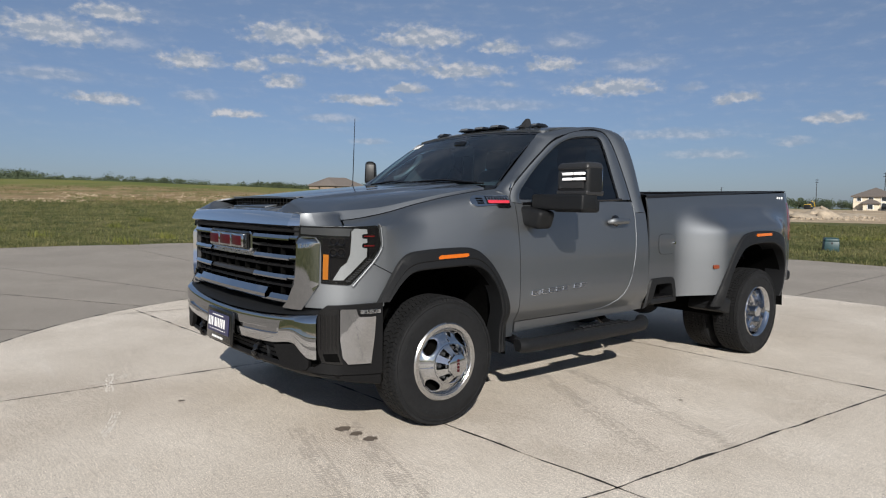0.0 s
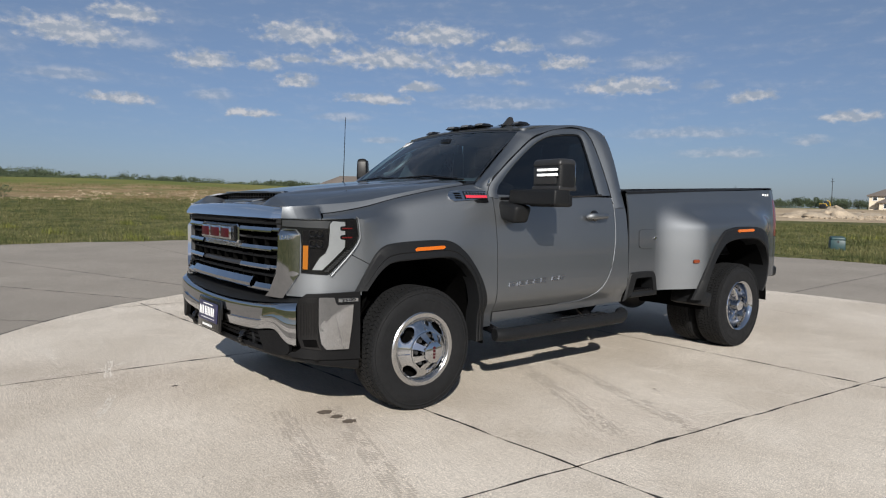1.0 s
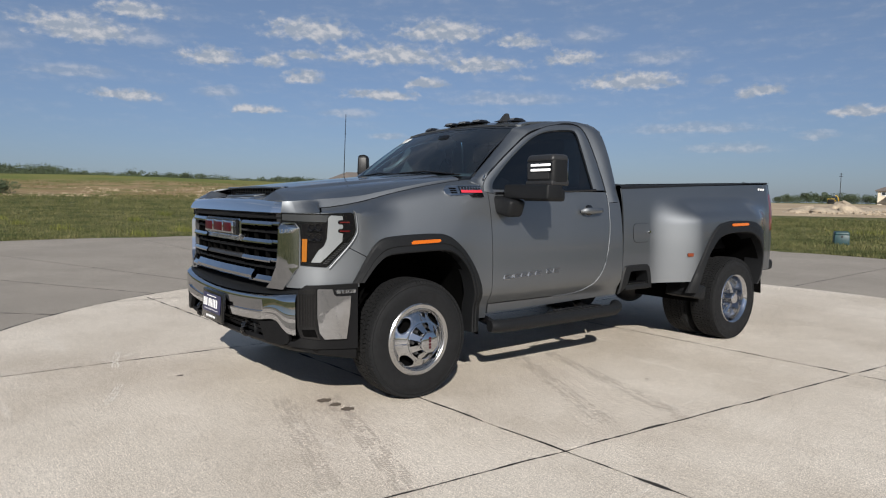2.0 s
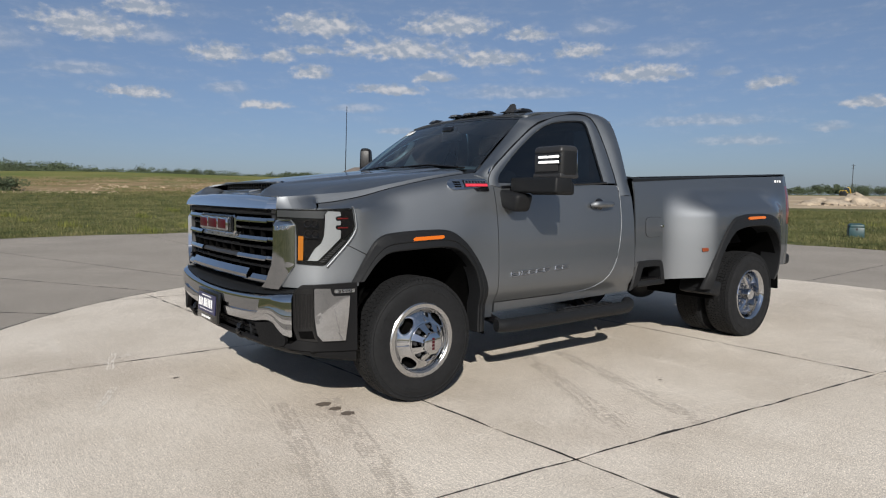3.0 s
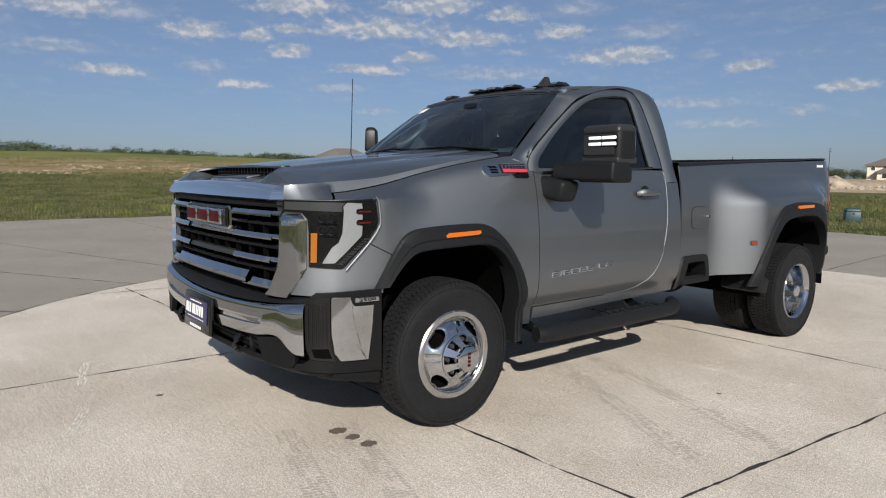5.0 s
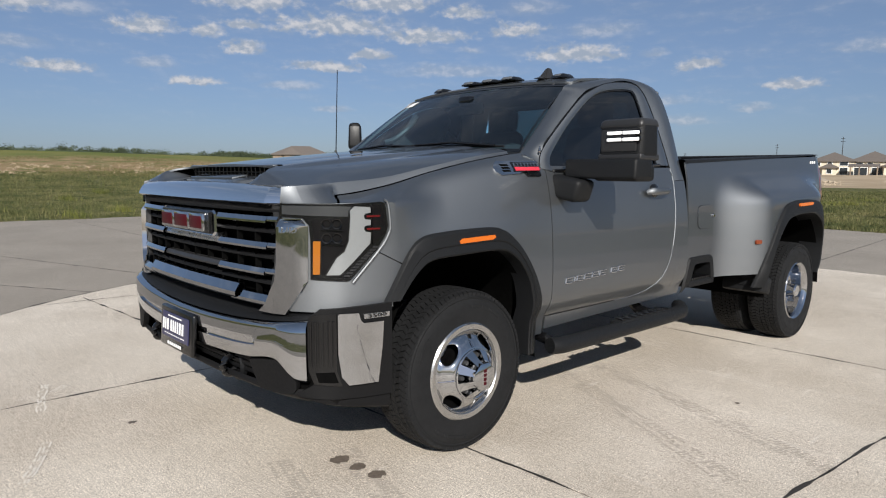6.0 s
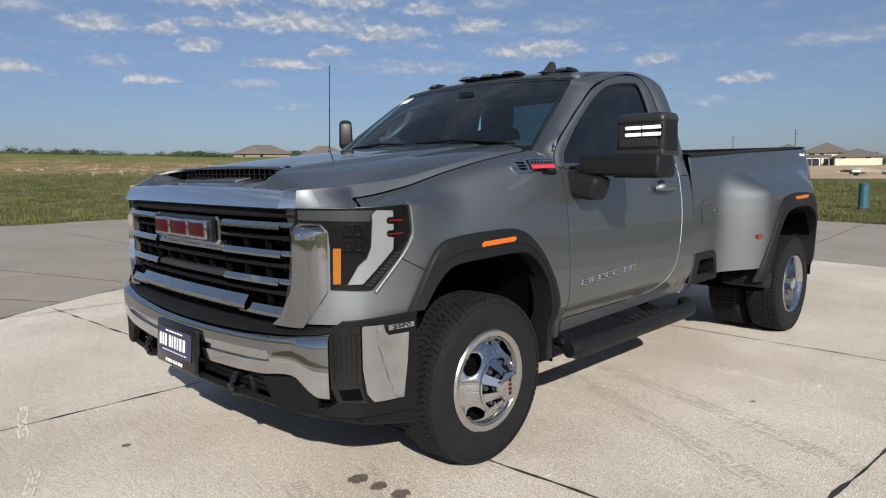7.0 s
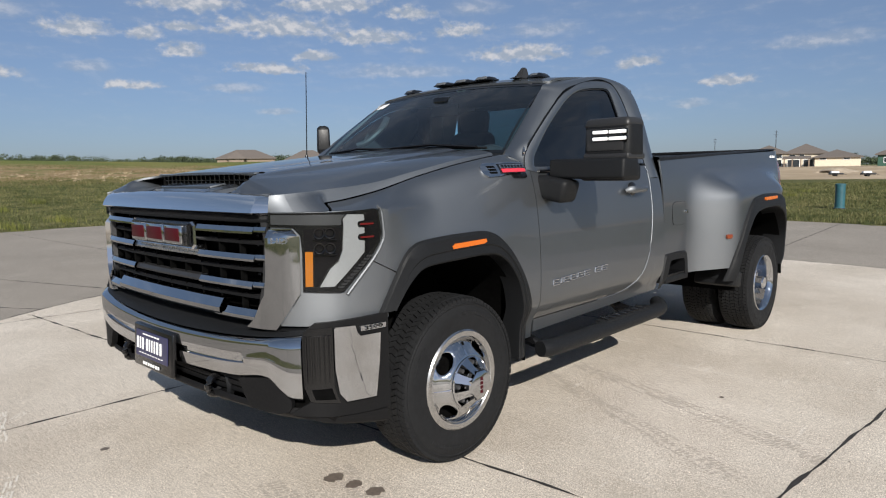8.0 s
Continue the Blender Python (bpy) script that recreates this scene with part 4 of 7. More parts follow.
        ob = tagged(part("dirt_mound", grid(rows, (0, 0, 1), loop=True), RUBBLE, None, sharp=180), "heap of pale bare dirt and rubble", "dirt mound")
        ob.location = (x, y, z)
    rub = random.Random(3)
    bm = bmesh.new()
    for k in range(150):
        az, r = rub.uniform(17, 24), rub.uniform(92, 118)
        x, y, z = spot_at(az, r)
        s = rub.uniform(0.10, 0.42)
        rbox((x, y, z + s * 0.2), (s * 1.6, s, s * 0.7), 0.03, 1, (rub.uniform(-20, 20), rub.uniform(-20, 20), rub.uniform(0, 180)), bm)
    tagged(part("rubble", bm, RUBBLE, None, sharp=20), "scattered pale broken rubble on bare earth", "rubble", kind="stuff")
    x, y, z = spot_at(21.7, 260)
    dig = thing("excavator", "small yellow excavator among dirt heaps", "excavator", (x, y, z))
    part("track", rbox((0, 0, 0.45), (3.4, 2.4, 0.9), 0.3, 2), STEEL, dig)
    part("cab", rbox((0.2, -0.4, 1.9), (1.3, 1.2, 1.4), 0.15, 2), PANE, dig)
    part("engine_house", rbox((-0.5, 0.2, 1.3), (2.4, 2.0, 0.9), 0.2, 2), YELLOW, dig)
    part("boom", tube([(0.6, 0, 1.5), (2.2, 0, 2.7), (3.8, 0, 2.2), (4.6, 0, 0.8)], [0.24, 0.24, 0.18, 0.13], 6), YELLOW, dig)
    part("counterweight", rbox((-1.5, 0, 1.2), (0.8, 2.0, 0.8), 0.15, 2), STEEL, dig)
    for az, r in ((13.1, 96), (11.1, 94)):
        x, y, z = spot_at(az, r)
        c = thing("utility_trailer", "low dark utility trailer with a white cover on the dirt road", "trailer", (x, y, z), "far trailers")
        c.rotation_euler = (0, 0, radians(-62))
        part("bed", rbox((0, 0, .32), (1.5, .8, .22), .04, 1), STEEL, c)
        part("cover", rbox((-.15, 0, .53), (.95, .7, .22), .06, 2, taper=(.85, .85)), WHITE, c)
        part("drawbar", tube([(.7, 0, .3), (1.15, 0, .24)], .04, 6), STEEL, c)
        for wy in (-.45, .45):
            part("wheel", lathe([(0, -.06), (.18, -.06), (.2, 0), (.18, .06), (0, .06)], 14, at=pose(-.1, wy, .2)), RUBBER, c)


build_ground()
build_grass()
build_distance()


# ---- the pickup: x to its tail, the driver's side at -y, front axle at the origin ----
truck = thing("pickup_truck", "grey metallic regular-cab dually pickup with chrome grille and bumper", "pickup truck")
NOSE = smooth_path([(-.925, 0, 0), (-.918, -.3, 0), (-.902, -.55, 0), (-.878, -.74, 0), (-.858, -.806, 0), (-.82, -.873, 0), (-.77, -.935, 0), (-.70, -.988, 0),
                    (-.62, -1.016, 0), (-.52, -1.033, 0), (-.42, -1.040, 0), (-.30, -1.040, 0)], 240)
BUMP = smooth_path([(-.972, 0, 0), (-.965, -.3, 0), (-.945, -.6, 0), (-.905, -.84, 0), (-.84, -.965, 0), (-.76, -1.03, 0), (-.64, -1.06, 0), (-.48, -1.072, 0)], 200)


def along(path):
    """place(s, z, off) on an upright skin over a plan curve, and s of the point nearest to (x, y)."""
    total = sum((b - a).length for a, b in zip(path, path[1:]))
    n = len(path) - 1

    def place(s, z, off=0.0):
        k = min(n - 1e-6, max(0.0, s / total * n))
        i = int(k)
        a, b = path[i], path[i + 1]
        p, d = a.lerp(b, k - i), (path[min(n, i + 2)] - path[max(0, i - 1)]).normalized()
        out = Vector((d.y, -d.x, 0))
        return Vector((p.x, p.y, z)) + out * off

    def find(x, y):
        return min(range(n + 1), key=lambda i: (path[i].x - x) ** 2 + (path[i].y - y) ** 2) / n * total
    return place, find


nose, nose_s = along(NOSE)
bump, bump_s = along(BUMP)
assert nose(0.2, 0, 0.1).x < nose(0.2, 0, 0).x

nose_x = curve1([(0, -.925), (.3, -.918), (.55, -.902), (.74, -.878), (.806, -.858)])
crest = curve1([(-.87, 1.243), (-.62, 1.253), (-.39, 1.285), (-.1, 1.352), (.2, 1.41), (.5, 1.452), (.8, 1.475)])
# character lines of the hood: middle, top of the raised centre, its foot, outer crease
hood_top = curve1([(-.72, 1.369), (-.62, 1.381), (-.3, 1.417), (.1, 1.457), (.5, 1.497)])
hood_foot = curve1([(-.875, 1.290), (-.855, 1.293), (-.83, 1.330), (-.80, 1.347), (-.62, 1.364), (-.3, 1.396), (.1, 1.441), (.5, 1.484)])
shoulder = curve1([(-.87, 1.285), (-.62, 1.303), (-.39, 1.322), (-.1, 1.374), (.2, 1.427), (.5, 1.467)])
shoulder_y = curve1([(-.86, .806), (-.80, .836), (-.70, .852), (-.5, .858), (.5, .854)])


def hood_edge(x):
    """Height of the seam between hood and fender: low above the lamp, then up to the crest."""
    return 1.222 + (crest(x) - 1.222) * step(-.705, -.63, x)


nose_y = curve1([(-.858, .806), (-.82, .873), (-.77, .935), (-.70, .988), (-.62, 1.016), (-.52, 1.033), (-.42, 1.040), (-.30, 1.040)])
fend_in = curve1([(0, .868), (.012, .895), (.035, .930), (.075, .963), (.14, .990), (.24, 1.014), (.4, 1.032), (.8, 1.038)])


def side_y(x, z):
    """Half width of the fender and door skin."""
    y = fend_in(max(0, crest(min(x, .6)) - z))
    swell = 0.02 * math.exp(-((x - .02) / .5) ** 2) * step(1.25, 1.0, z) if x < 1 else 0
    y += swell
    if x > .2:
        y += (cab_y(x, min(z, 1.40)) - y) * step(.22, .6, x) * step(1.45, 1.32, z)
    t = nose_y(x) - .006
    d0 = crest(x) - 1.222
    if z > 1.222 and d0 > .004:
        t = .868 + (t - .868) * (fend_in(max(0, crest(x) - z)) - .868) / (fend_in(d0) - .868)
    return y + (t - y) * step(-.10, -.46, x)


def arch(x, cx, a, cz, h, n=3.0):
    q = abs(x - cx) / a
    return cz + h * (1 - q ** n) ** (1 / n) if q < 1 else None


def stations(x0, x1, n, *extra):
    xs = sorted({round(x0 + (x1 - x0) * i / n, 5) for i in range(n + 1)} | {e for e in extra if x0 <= e <= x1})
    return xs


def panel(xs, low, high, yf, nz, s):
    """A skin of upright columns between two outlines."""
    rows = []
    for x in xs:
        a, b = low(x), high(x)
        rows.append([Vector((x, -yf(x, a + (b - a) * k / nz), a + (b - a) * k / nz)) for k in range(nz + 1)])
    return flip(grid(rows, (0, -1, 0)), s)


def build_hood():
    def rear(y):
        return .52 - .07 * (abs(y) / .86) ** 2

    def edge_y(x):
        """Half width at the edge: out over the lamp, then in at the seam."""
        return .868 + (max(.868, nose_y(x)) - .006 - .868) * (1 - step(-.705, -.63, x)) if x > -.80 else nose_y(x) - .006

    # columns over half the hood: place across and share of each stretch between the character lines
    cols = [(0, k / 9) for k in range(9)] + [(1, k / 4) for k in range(4)] + [(2, k / 9) for k in range(9)] + [(3, k / 8) for k in range(9)]

    def across(x, seg, q):
        t, ft, sh = hood_top(x), hood_foot(x), shoulder(x)
        if seg == 0:
            a = .50 * q
            return a, t + .012 * (1 - q * q) - .006 * (1 - step(.0, .022, abs(a - .34))) * step(-.62, -.4, x)
        if seg == 1:
            return .50 + .088 * q, t + (ft - t) * (q * q * (3 - 2 * q))
        if seg == 2:
            y = .588 + (shoulder_y(x) - .588) * q
            return y, ft + (sh - ft) * q + .010 * math.sin(math.pi * q) * step(-.8, -.4, x)
        e, z = edge_y(x), hood_edge(x)
        return shoulder_y(x) + (e - shoulder_y(x)) * q ** 1.25, sh + (z - sh) * q
    def lip(a):
        """Where the raised skin begins: set back over the scoop, forward beside it."""
        return -.70 - .10 * step(.485, .588, a)

    def trim_x(a):
        """Plan of the nose trim: nearly straight, with a facet at each end."""
        return -.925 + .024 * (a / .755) ** 2 if a < .755 else -.901 + .044 * (a - .755) / .051
    us = [(k / 40) ** 1.1 for k in range(41)]
    us = sorted(set(us) | {.04, .055, .07, .085, .10, .115, .13, .145})
    rows = []
    for u in us:
        half = []
        for seg, q in cols:
            x = -.75
            for _ in range(4):
                a, z = across(x, seg, q)
                x = lip(a) + u * (rear(a) - lip(a))
            half.append(Vector((x, *across(x, seg, q))))
        rows.append([Vector((p.x, -p.y, p.z)) for p in half[:0:-1]] + half)
    bm = grid(rows, (0, 0, 1))
    # shoulders beside the scoop, up to the bright nose trim
    for sgn in (-1, 1):
        rows = []
        for k in range(9):
            r = []
            for seg, q in cols[13:]:
                x0 = trim_x(min(.80, across(-.85, seg, q)[0])) + .055 if seg == 2 else -.852 - .004 * q
                x = x0 + (-.80 - x0) * k / 8
                a, z = across(x, seg, q)
                r.append(Vector((x, sgn * a, z)))
            rows.append(r)
        grid(rows, (0, 0, 1), bm=bm)
    # shelf ahead of the scoop: raised tongue, a pocket on each side, cheeks
    ys = sorted({round(-.588 + 1.176 * k / 60, 4) for k in range(61)} | {v * g for v in (.30, .325, .345, .37, .50, .525, .555) for g in (-1, 1)})
    rows = []
    for k in range(9):
        r = []
        for y in ys:
            a, x0 = abs(y), trim_x(abs(y)) + .057
            x = x0 + (lip(a) + .014 - x0) * k / 8
            z = 1.2975 - .012 * (a / .8) ** 2 + .024 * k / 8 + .006 * (1 - step(.28, .30, a)) * step(.1, .3, k / 8) - .022 * step(.33, .36, a) * (1 - step(.46, .49, a)) * step(.05, .25, k / 8)
            z += (hood_foot(x) - z) * step(.485, .588, a)
            r.append(Vector((x, y, z)))
        rows.append(r)
    grid(rows, (0, 0, 1), bm=bm)
    hood = part("hood", bm, PAINT, truck, "grey hood with raised centre and air scoop", 24, thick=0.010)
    # bright nose trim along the front edge
    prof = [(.045, 1.205), (.012, 1.213), (0, 1.220), (.004, 1.234), (.012, 1.254), (.021, 1.271), (.031, 1.283), (.044, 1.292), (.061, 1.2985)]
    rows = []
    for k in range(-22, 23):
        y = math.copysign(.806, k) if abs(k) == 22 else math.copysign(.755, k) if abs(k) == 21 else k * .0365
        top = -.012 * (abs(y) / .8) ** 2
        rows.append([Vector((trim_x(abs(y)) + dx, y, z + top * step(1.23, 1.29, z))) for dx, z in prof])
    for g, i in ((-1, 0), (1, -1)):
        back = [Vector((max(p.x, -.805), p.y - g * .004, p.z)) for p in rows[i]]
        rows.insert(0 if g < 0 else len(rows), back)
    part("hood_trim", grid(rows, (-1, 0, 0)), TRIMCHROME, hood, "bright metal nose trim", 24)
    # black scoop mouth with fins
    part("scoop_grille", rbox((-.672, 0, 1.345), (.02, .98, .070), .004, 1), DARK, hood)
    part("scoop_lip", rbox((-.694, 0, 1.3745), (.026, .95, .009), .004, 2, (0, -6, 0)), PAINT, hood)
    for k in range(21):
        part("scoop_fin", rbox((-.684, -.45 + .045 * k, 1.346), (.014, .006, .046), .002, 1), GLOSSBLACK, hood)
    part("scoop_rung", rbox((-.688, 0, 1.345), (.012, .94, .005), .002, 1), GLOSSBLACK, hood)
    part("scoop_ramp", rbox((-.76, 0, 1.322), (.08, .50, .010), .004, 2, (0, -10, 0)), PAINT, hood)


def build_fender(s):
    side = "driver" if s < 0 else "passenger"
    fender_cut = curve1([(-.455, .79), (-.385, .92), (-.32, .99), (-.24, 1.015), (.03, 1.03), (.21, 1.028), (.30, .985), (.40, .88), (.475, .72), (.497, .55), (.5005, .47)])

    def low(x):
        return .79 if x < -.455 else fender_cut(x) if x < .5005 else .47

    def high(x):
        return hood_edge(x) - 0.0035
    xs = stations(-.46, .6235, 60, .505, .515, -.44, -.45)
    fender = part("front_fender", panel(xs, low, high, side_y, 26, s), PAINT, truck, sharp=40, thick=0.01)
    part("fender_tip", panel(stations(-.70, -.4605, 22), lambda x: 1.2205, high, side_y, 10, s), PAINT, fender, sharp=40, thick=0.008)
    # corner skin round the headlamp, down to the bumper
    s0, s1 = nose_s(-.858, -.806) + .006, nose_s(-.455, -1.038)
    rows = []
    for k in range(41):
        q = s0 + (s1 - s0) * k / 40
        rows.append([nose(q, .775 + (1.222 - .775) * j / 16, -0.006) for j in range(17)])
    part("corner_skin", flip(grid(rows, (-1, -1, 0)), s), PAINT, fender, sharp=50, thick=0.01)
    # wheel arch flare
    out = smooth_path([(x, 0, z) for x, z in ((-.50, .80), (-.406, .952), (-.345, 1.03), (-.278, 1.066), (-.18, 1.079), (-.05, 1.086), (.12, 1.087), (.205, 1.076), (.275, 1.042), (.366, .968), (.46, .845), (.520, .719), (.541, .60), (.548, .50), (.548, .385))], 60)
    inn = smooth_path([(x, 0, z) for x, z in ((-.43, .80), (-.36, .885), (-.30, .937), (-.255, .957), (-.19, .966), (-.05, .972), (.10, .976), (.19, .972), (.25, .955), (.325, .905), (.40, .81), (.438, .70), (.453, .60), (.460, .50), (.462, .385))], 60)
    out, inn = [(p.x, p.z) for p in out], [(p.x, p.z) for p in inn]
    rows = []
    for (ox, oz), (ix, iz) in zip(out, inn):
        def at(f, off):
            x, z = ox + (ix - ox) * f, oz + (iz - oz) * f
            return Vector((x, -(side_y(x, min(z, 1.02)) + off), z))
        rows.append([at(0, -.004), at(.04, .014), at(.12, .022), at(.55, .030), at(.62, .024), at(.93, .030), at(1, .024), at(1.03, -.02), at(1.04, -.09)])
    flare = part("wheel_arch_flare", flip(grid(rows, (0, -1, 0)), s), TRIM, truck, sharp=30)
    bm = patch([(-.095, 1.024), (.118, 1.031), (.136, 1.040), (.128, 1.053), (-.080, 1.047), (-.098, 1.036)],
               lambda u, v: Vector((u, -(side_y(u, 1.02) + .032), v)), .04, (0, -1, 0))
    part("marker_lamp", flip(bm, s), AMBER, flare, "orange side marker lamp", thick=0.012)
    # dark liner of the wheel housing
    rows = []
    for k in range(25):
        f = math.pi * k / 24
        rows.append([Vector((.02 - .52 * math.cos(f), -y, .36 + .66 * math.sin(f))) for y in (1.0, .9, .75, .6, .45)])
    bm = grid(rows)
    add(bm, [(-.52, -.45, .5), (.56, -.45, .5), (.56, -.45, 1.05), (-.52, -.45, 1.05)], [(0, 1, 2, 3)])
    part("wheel_liner", flip(bm, s), DARK, truck)
    # vent badge ahead of the door
    def on_side(poly, lift):
        return flip(patch(poly, lambda u, v: Vector((u, -(side_y(u, v) + lift), v)), .03, (0, -1, 0)), s)
    badge = part("vent_badge", on_side([(.247, 1.372), (.262, 1.390), (.297, 1.407), (.566, 1.411), (.572, 1.354), (.45, 1.348), (.282, 1.336), (.252, 1.352)], .010), CHROME, fender, "chrome fender vent badge", thick=0.014)
    part("badge_base", on_side([(.446, 1.352), (.574, 1.356), (.578, 1.334), (.560, 1.329), (.470, 1.330)], .008), GLOSSBLACK, badge, thick=0.012)
    part("badge_plate", on_side([(.372, 1.355), (.568, 1.357), (.565, 1.406), (.376, 1.402)], .014), GLOSSBLACK, badge, thick=0.008)
    part("badge_face", on_side([(.381, 1.380), (.562, 1.382), (.560, 1.402), (.383, 1.398)], .0165), SATIN, badge, thick=0.004)
    part("badge_stripe", on_side([(.381, 1.359), (.563, 1.361), (.562, 1.379), (.381, 1.377)], .017), BADGE_RED, badge, "red stripe", thick=0.004)
    for k in range(7):
        part("badge_mark", on_side([(.390 + .024 * k, 1.3835), (.406 + .024 * k, 1.384), (.408 + .024 * k, 1.397), (.392 + .024 * k, 1.3965)], .018), GLOSSBLACK, badge, thick=0.003)
    for k in range(3):
        part("vent_slot", on_side([(.300, 1.353 + .0145 * k), (.350, 1.354 + .0145 * k), (.346, 1.363 + .0145 * k), (.296, 1.362 + .0145 * k)], .0115), DARK, badge, thick=0.004)


def cab_y(x, z):
    """Half width of the cab side above and below the belt line."""
    body = curve1_cab(z)
    return body


curve1_cab = curve1([(.45, .972), (.565, .984), (.60, 1.003), (.65, 1.030), (.70, 1.040), (.80, 1.043), (1.0, 1.036), (1.18, 1.016), (1.30, .992), (1.375, .968), (1.40, .958), (1.50, .928), (1.70, .870), (1.86, .818), (1.95, .775)])
door_low = curve1([(.6, .572), (1.45, .576), (1.58, .588), (1.72, .64), (1.80, .71), (1.85, .785), (1.885, .875), (1.91, .98), (1.93, 1.12), (1.940, 1.28)])


def ring_panel(outer, inner, n, yf, lift, mid=0.006):
    o, i = smooth_path([(x, 0, z) for x, z in outer], n), smooth_path([(x, 0, z) for x, z in inner], n)
    rows = []
    for a, b in zip(o, i):
        r = []
        for k, e in ((0, 0), (.25, mid), (.5, mid * 1.2), (.75, mid), (1, 0)):
            p = a.lerp(b, k)
            r.append(Vector((p.x, -(yf(p.x, p.z) + lift + e), p.z)))
        rows.append(r)
    return rows


GLASS_LINE = [(.70, 1.352), (.684, 1.375), (.684, 1.405), (.725, 1.462), (.925, 1.624), (1.168, 1.778), (1.33, 1.842), (1.49, 1.872), (1.67, 1.886), (1.722, 1.868), (1.740, 1.80), (1.762, 1.65), (1.793, 1.43), (1.797, 1.40)]
DOOR_LINE = [(.59, 1.372), (.607, 1.427), (.669, 1.493), (.863, 1.633), (1.10, 1.787), (1.246, 1.850), (1.402, 1.900), (1.58, 1.927), (1.75, 1.930), (1.822, 1.888), (1.877, 1.736), (1.925, 1.515), (1.938, 1.40)]


def build_door(s):
    xs = stations(.6285, 1.939, 46, 1.8, 1.86, 1.88, 1.90, 1.92, 1.93, 1.935)

    def high(x):
        return 1.385
    door = part("door", panel(xs, door_low, high, cab_y, 26, s), PAINT, truck, "grey door with a dark window", 40, thick=0.03)
    frame = part("window_frame", flip(grid(ring_panel(DOOR_LINE, GLASS_LINE, 70, cab_y, .0), (0, -1, 0)), s), PAINT, door, thick=0.02)
    bm = patch(GLASS_LINE, lambda u, v: Vector((u, -(cab_y(u, v) - .012), v)), .06, (0, -1, 0))
    ob = part("side_window", flip(bm, s), TINT, door, "dark tinted glass", sharp=180)
    ob.visible_shadow = False
    rows = ring_panel(GLASS_LINE, [(1.27 + (x - 1.27) * .975, 1.62 + (z - 1.62) * .96) for x, z in GLASS_LINE], 60, cab_y, -.006, .002)
    part("window_seal", flip(grid(rows, (0, -1, 0)), s), GLOSSBLACK, door, thick=0.008)
    seam = [Vector((x, -(cab_y(x, z) - .001), z)) for x, z in ((p.x, p.z) for p in smooth_path([(x, 0, z) for x, z in DOOR_LINE], 60))]
    part("door_seam", flip(tube(seam, .0035, 6), s), GLOSSBLACK, door)
    bm = tube([(.69, -.980, 1.358), (1.2, -.974, 1.378), (1.81, -.964, 1.402)], [.009, .009, .009], 8)
    part("belt_seal", flip(bm, s), GLOSSBLACK, door)
    bm = tube(smooth_path([(1.575, -1.022, 1.228), (1.60, -1.048, 1.236), (1.70, -1.054, 1.236), (1.79, -1.048, 1.238), (1.815, -1.018, 1.236)], 14),
              [.012, .017, .02, .021, .021, .021, .02, .02, .02, .02, .019, .018, .017, .015, .010], 10, flat=1.15)
    part("handle", flip(bm, s), PAINT, door, "grey painted pull handle")
    bm = bmesh.new()
    for k, y in ((0, 0), ):
        b = bmesh.new()
        bmesh.ops.create_uvsphere(b, u_segments=20, v_segments=10, radius=1)
        b.transform(Matrix.Translation((1.685, -1.004, 1.236)) @ Matrix.Diagonal((.050, .022, .046, 1)))
        bm = join(bm, b)
    part("handle_cup", flip(bm, s), GLOSSBLACK, door)
    # raised name badge as plain chrome shapes
    widths = [.062, .017, .060, .062, .062, .062, None, .064, .064]
    x = .735
    for w in widths:
        if w is None:
            x += .044
            continue
        z = .758 + (x - .735) * .045
        y = -(cab_y(x, z) + .004)
        bm = rbox((x + w / 2 + .004, y, z + .014), (w, .007, .006), .001, 1)
        rbox((x + w / 2 - .004, y, z - .014), (w, .007, .006), .001, 1, (0, 0, 0), bm)
        rbox((x + (.004 if w > .02 else w / 2), y, z), (.007, .007, .032), .001, 1, (0, 14, 0), bm)
        if w > .02:
            rbox((x + w * .55, y, z), (w * .7, .007, .005), .001, 1, (0, 0, 0), bm)
        part("badge_mark", flip(bm, s), CHROME, door)
        x += w + .011


def by_points(pts, n=7):
    """A curve through pts with n steps between each two."""
    p = [Vector(q) for q in pts]
    e = [p[0] * 2 - p[1], *p, p[-1] * 2 - p[-2]]
    out = []
    for i in range(1, len(e) - 2):
        a, b, c, d = e[i - 1:i + 3]
        for k in range(n):
            t = k / n
            out.append(0.5 * ((2 * b) + (c - a) * t + (2 * a - 5 * b + 4 * c - d) * t * t + (3 * b - a - 3 * c + d) * t ** 3))
    return out + [p[-1]]


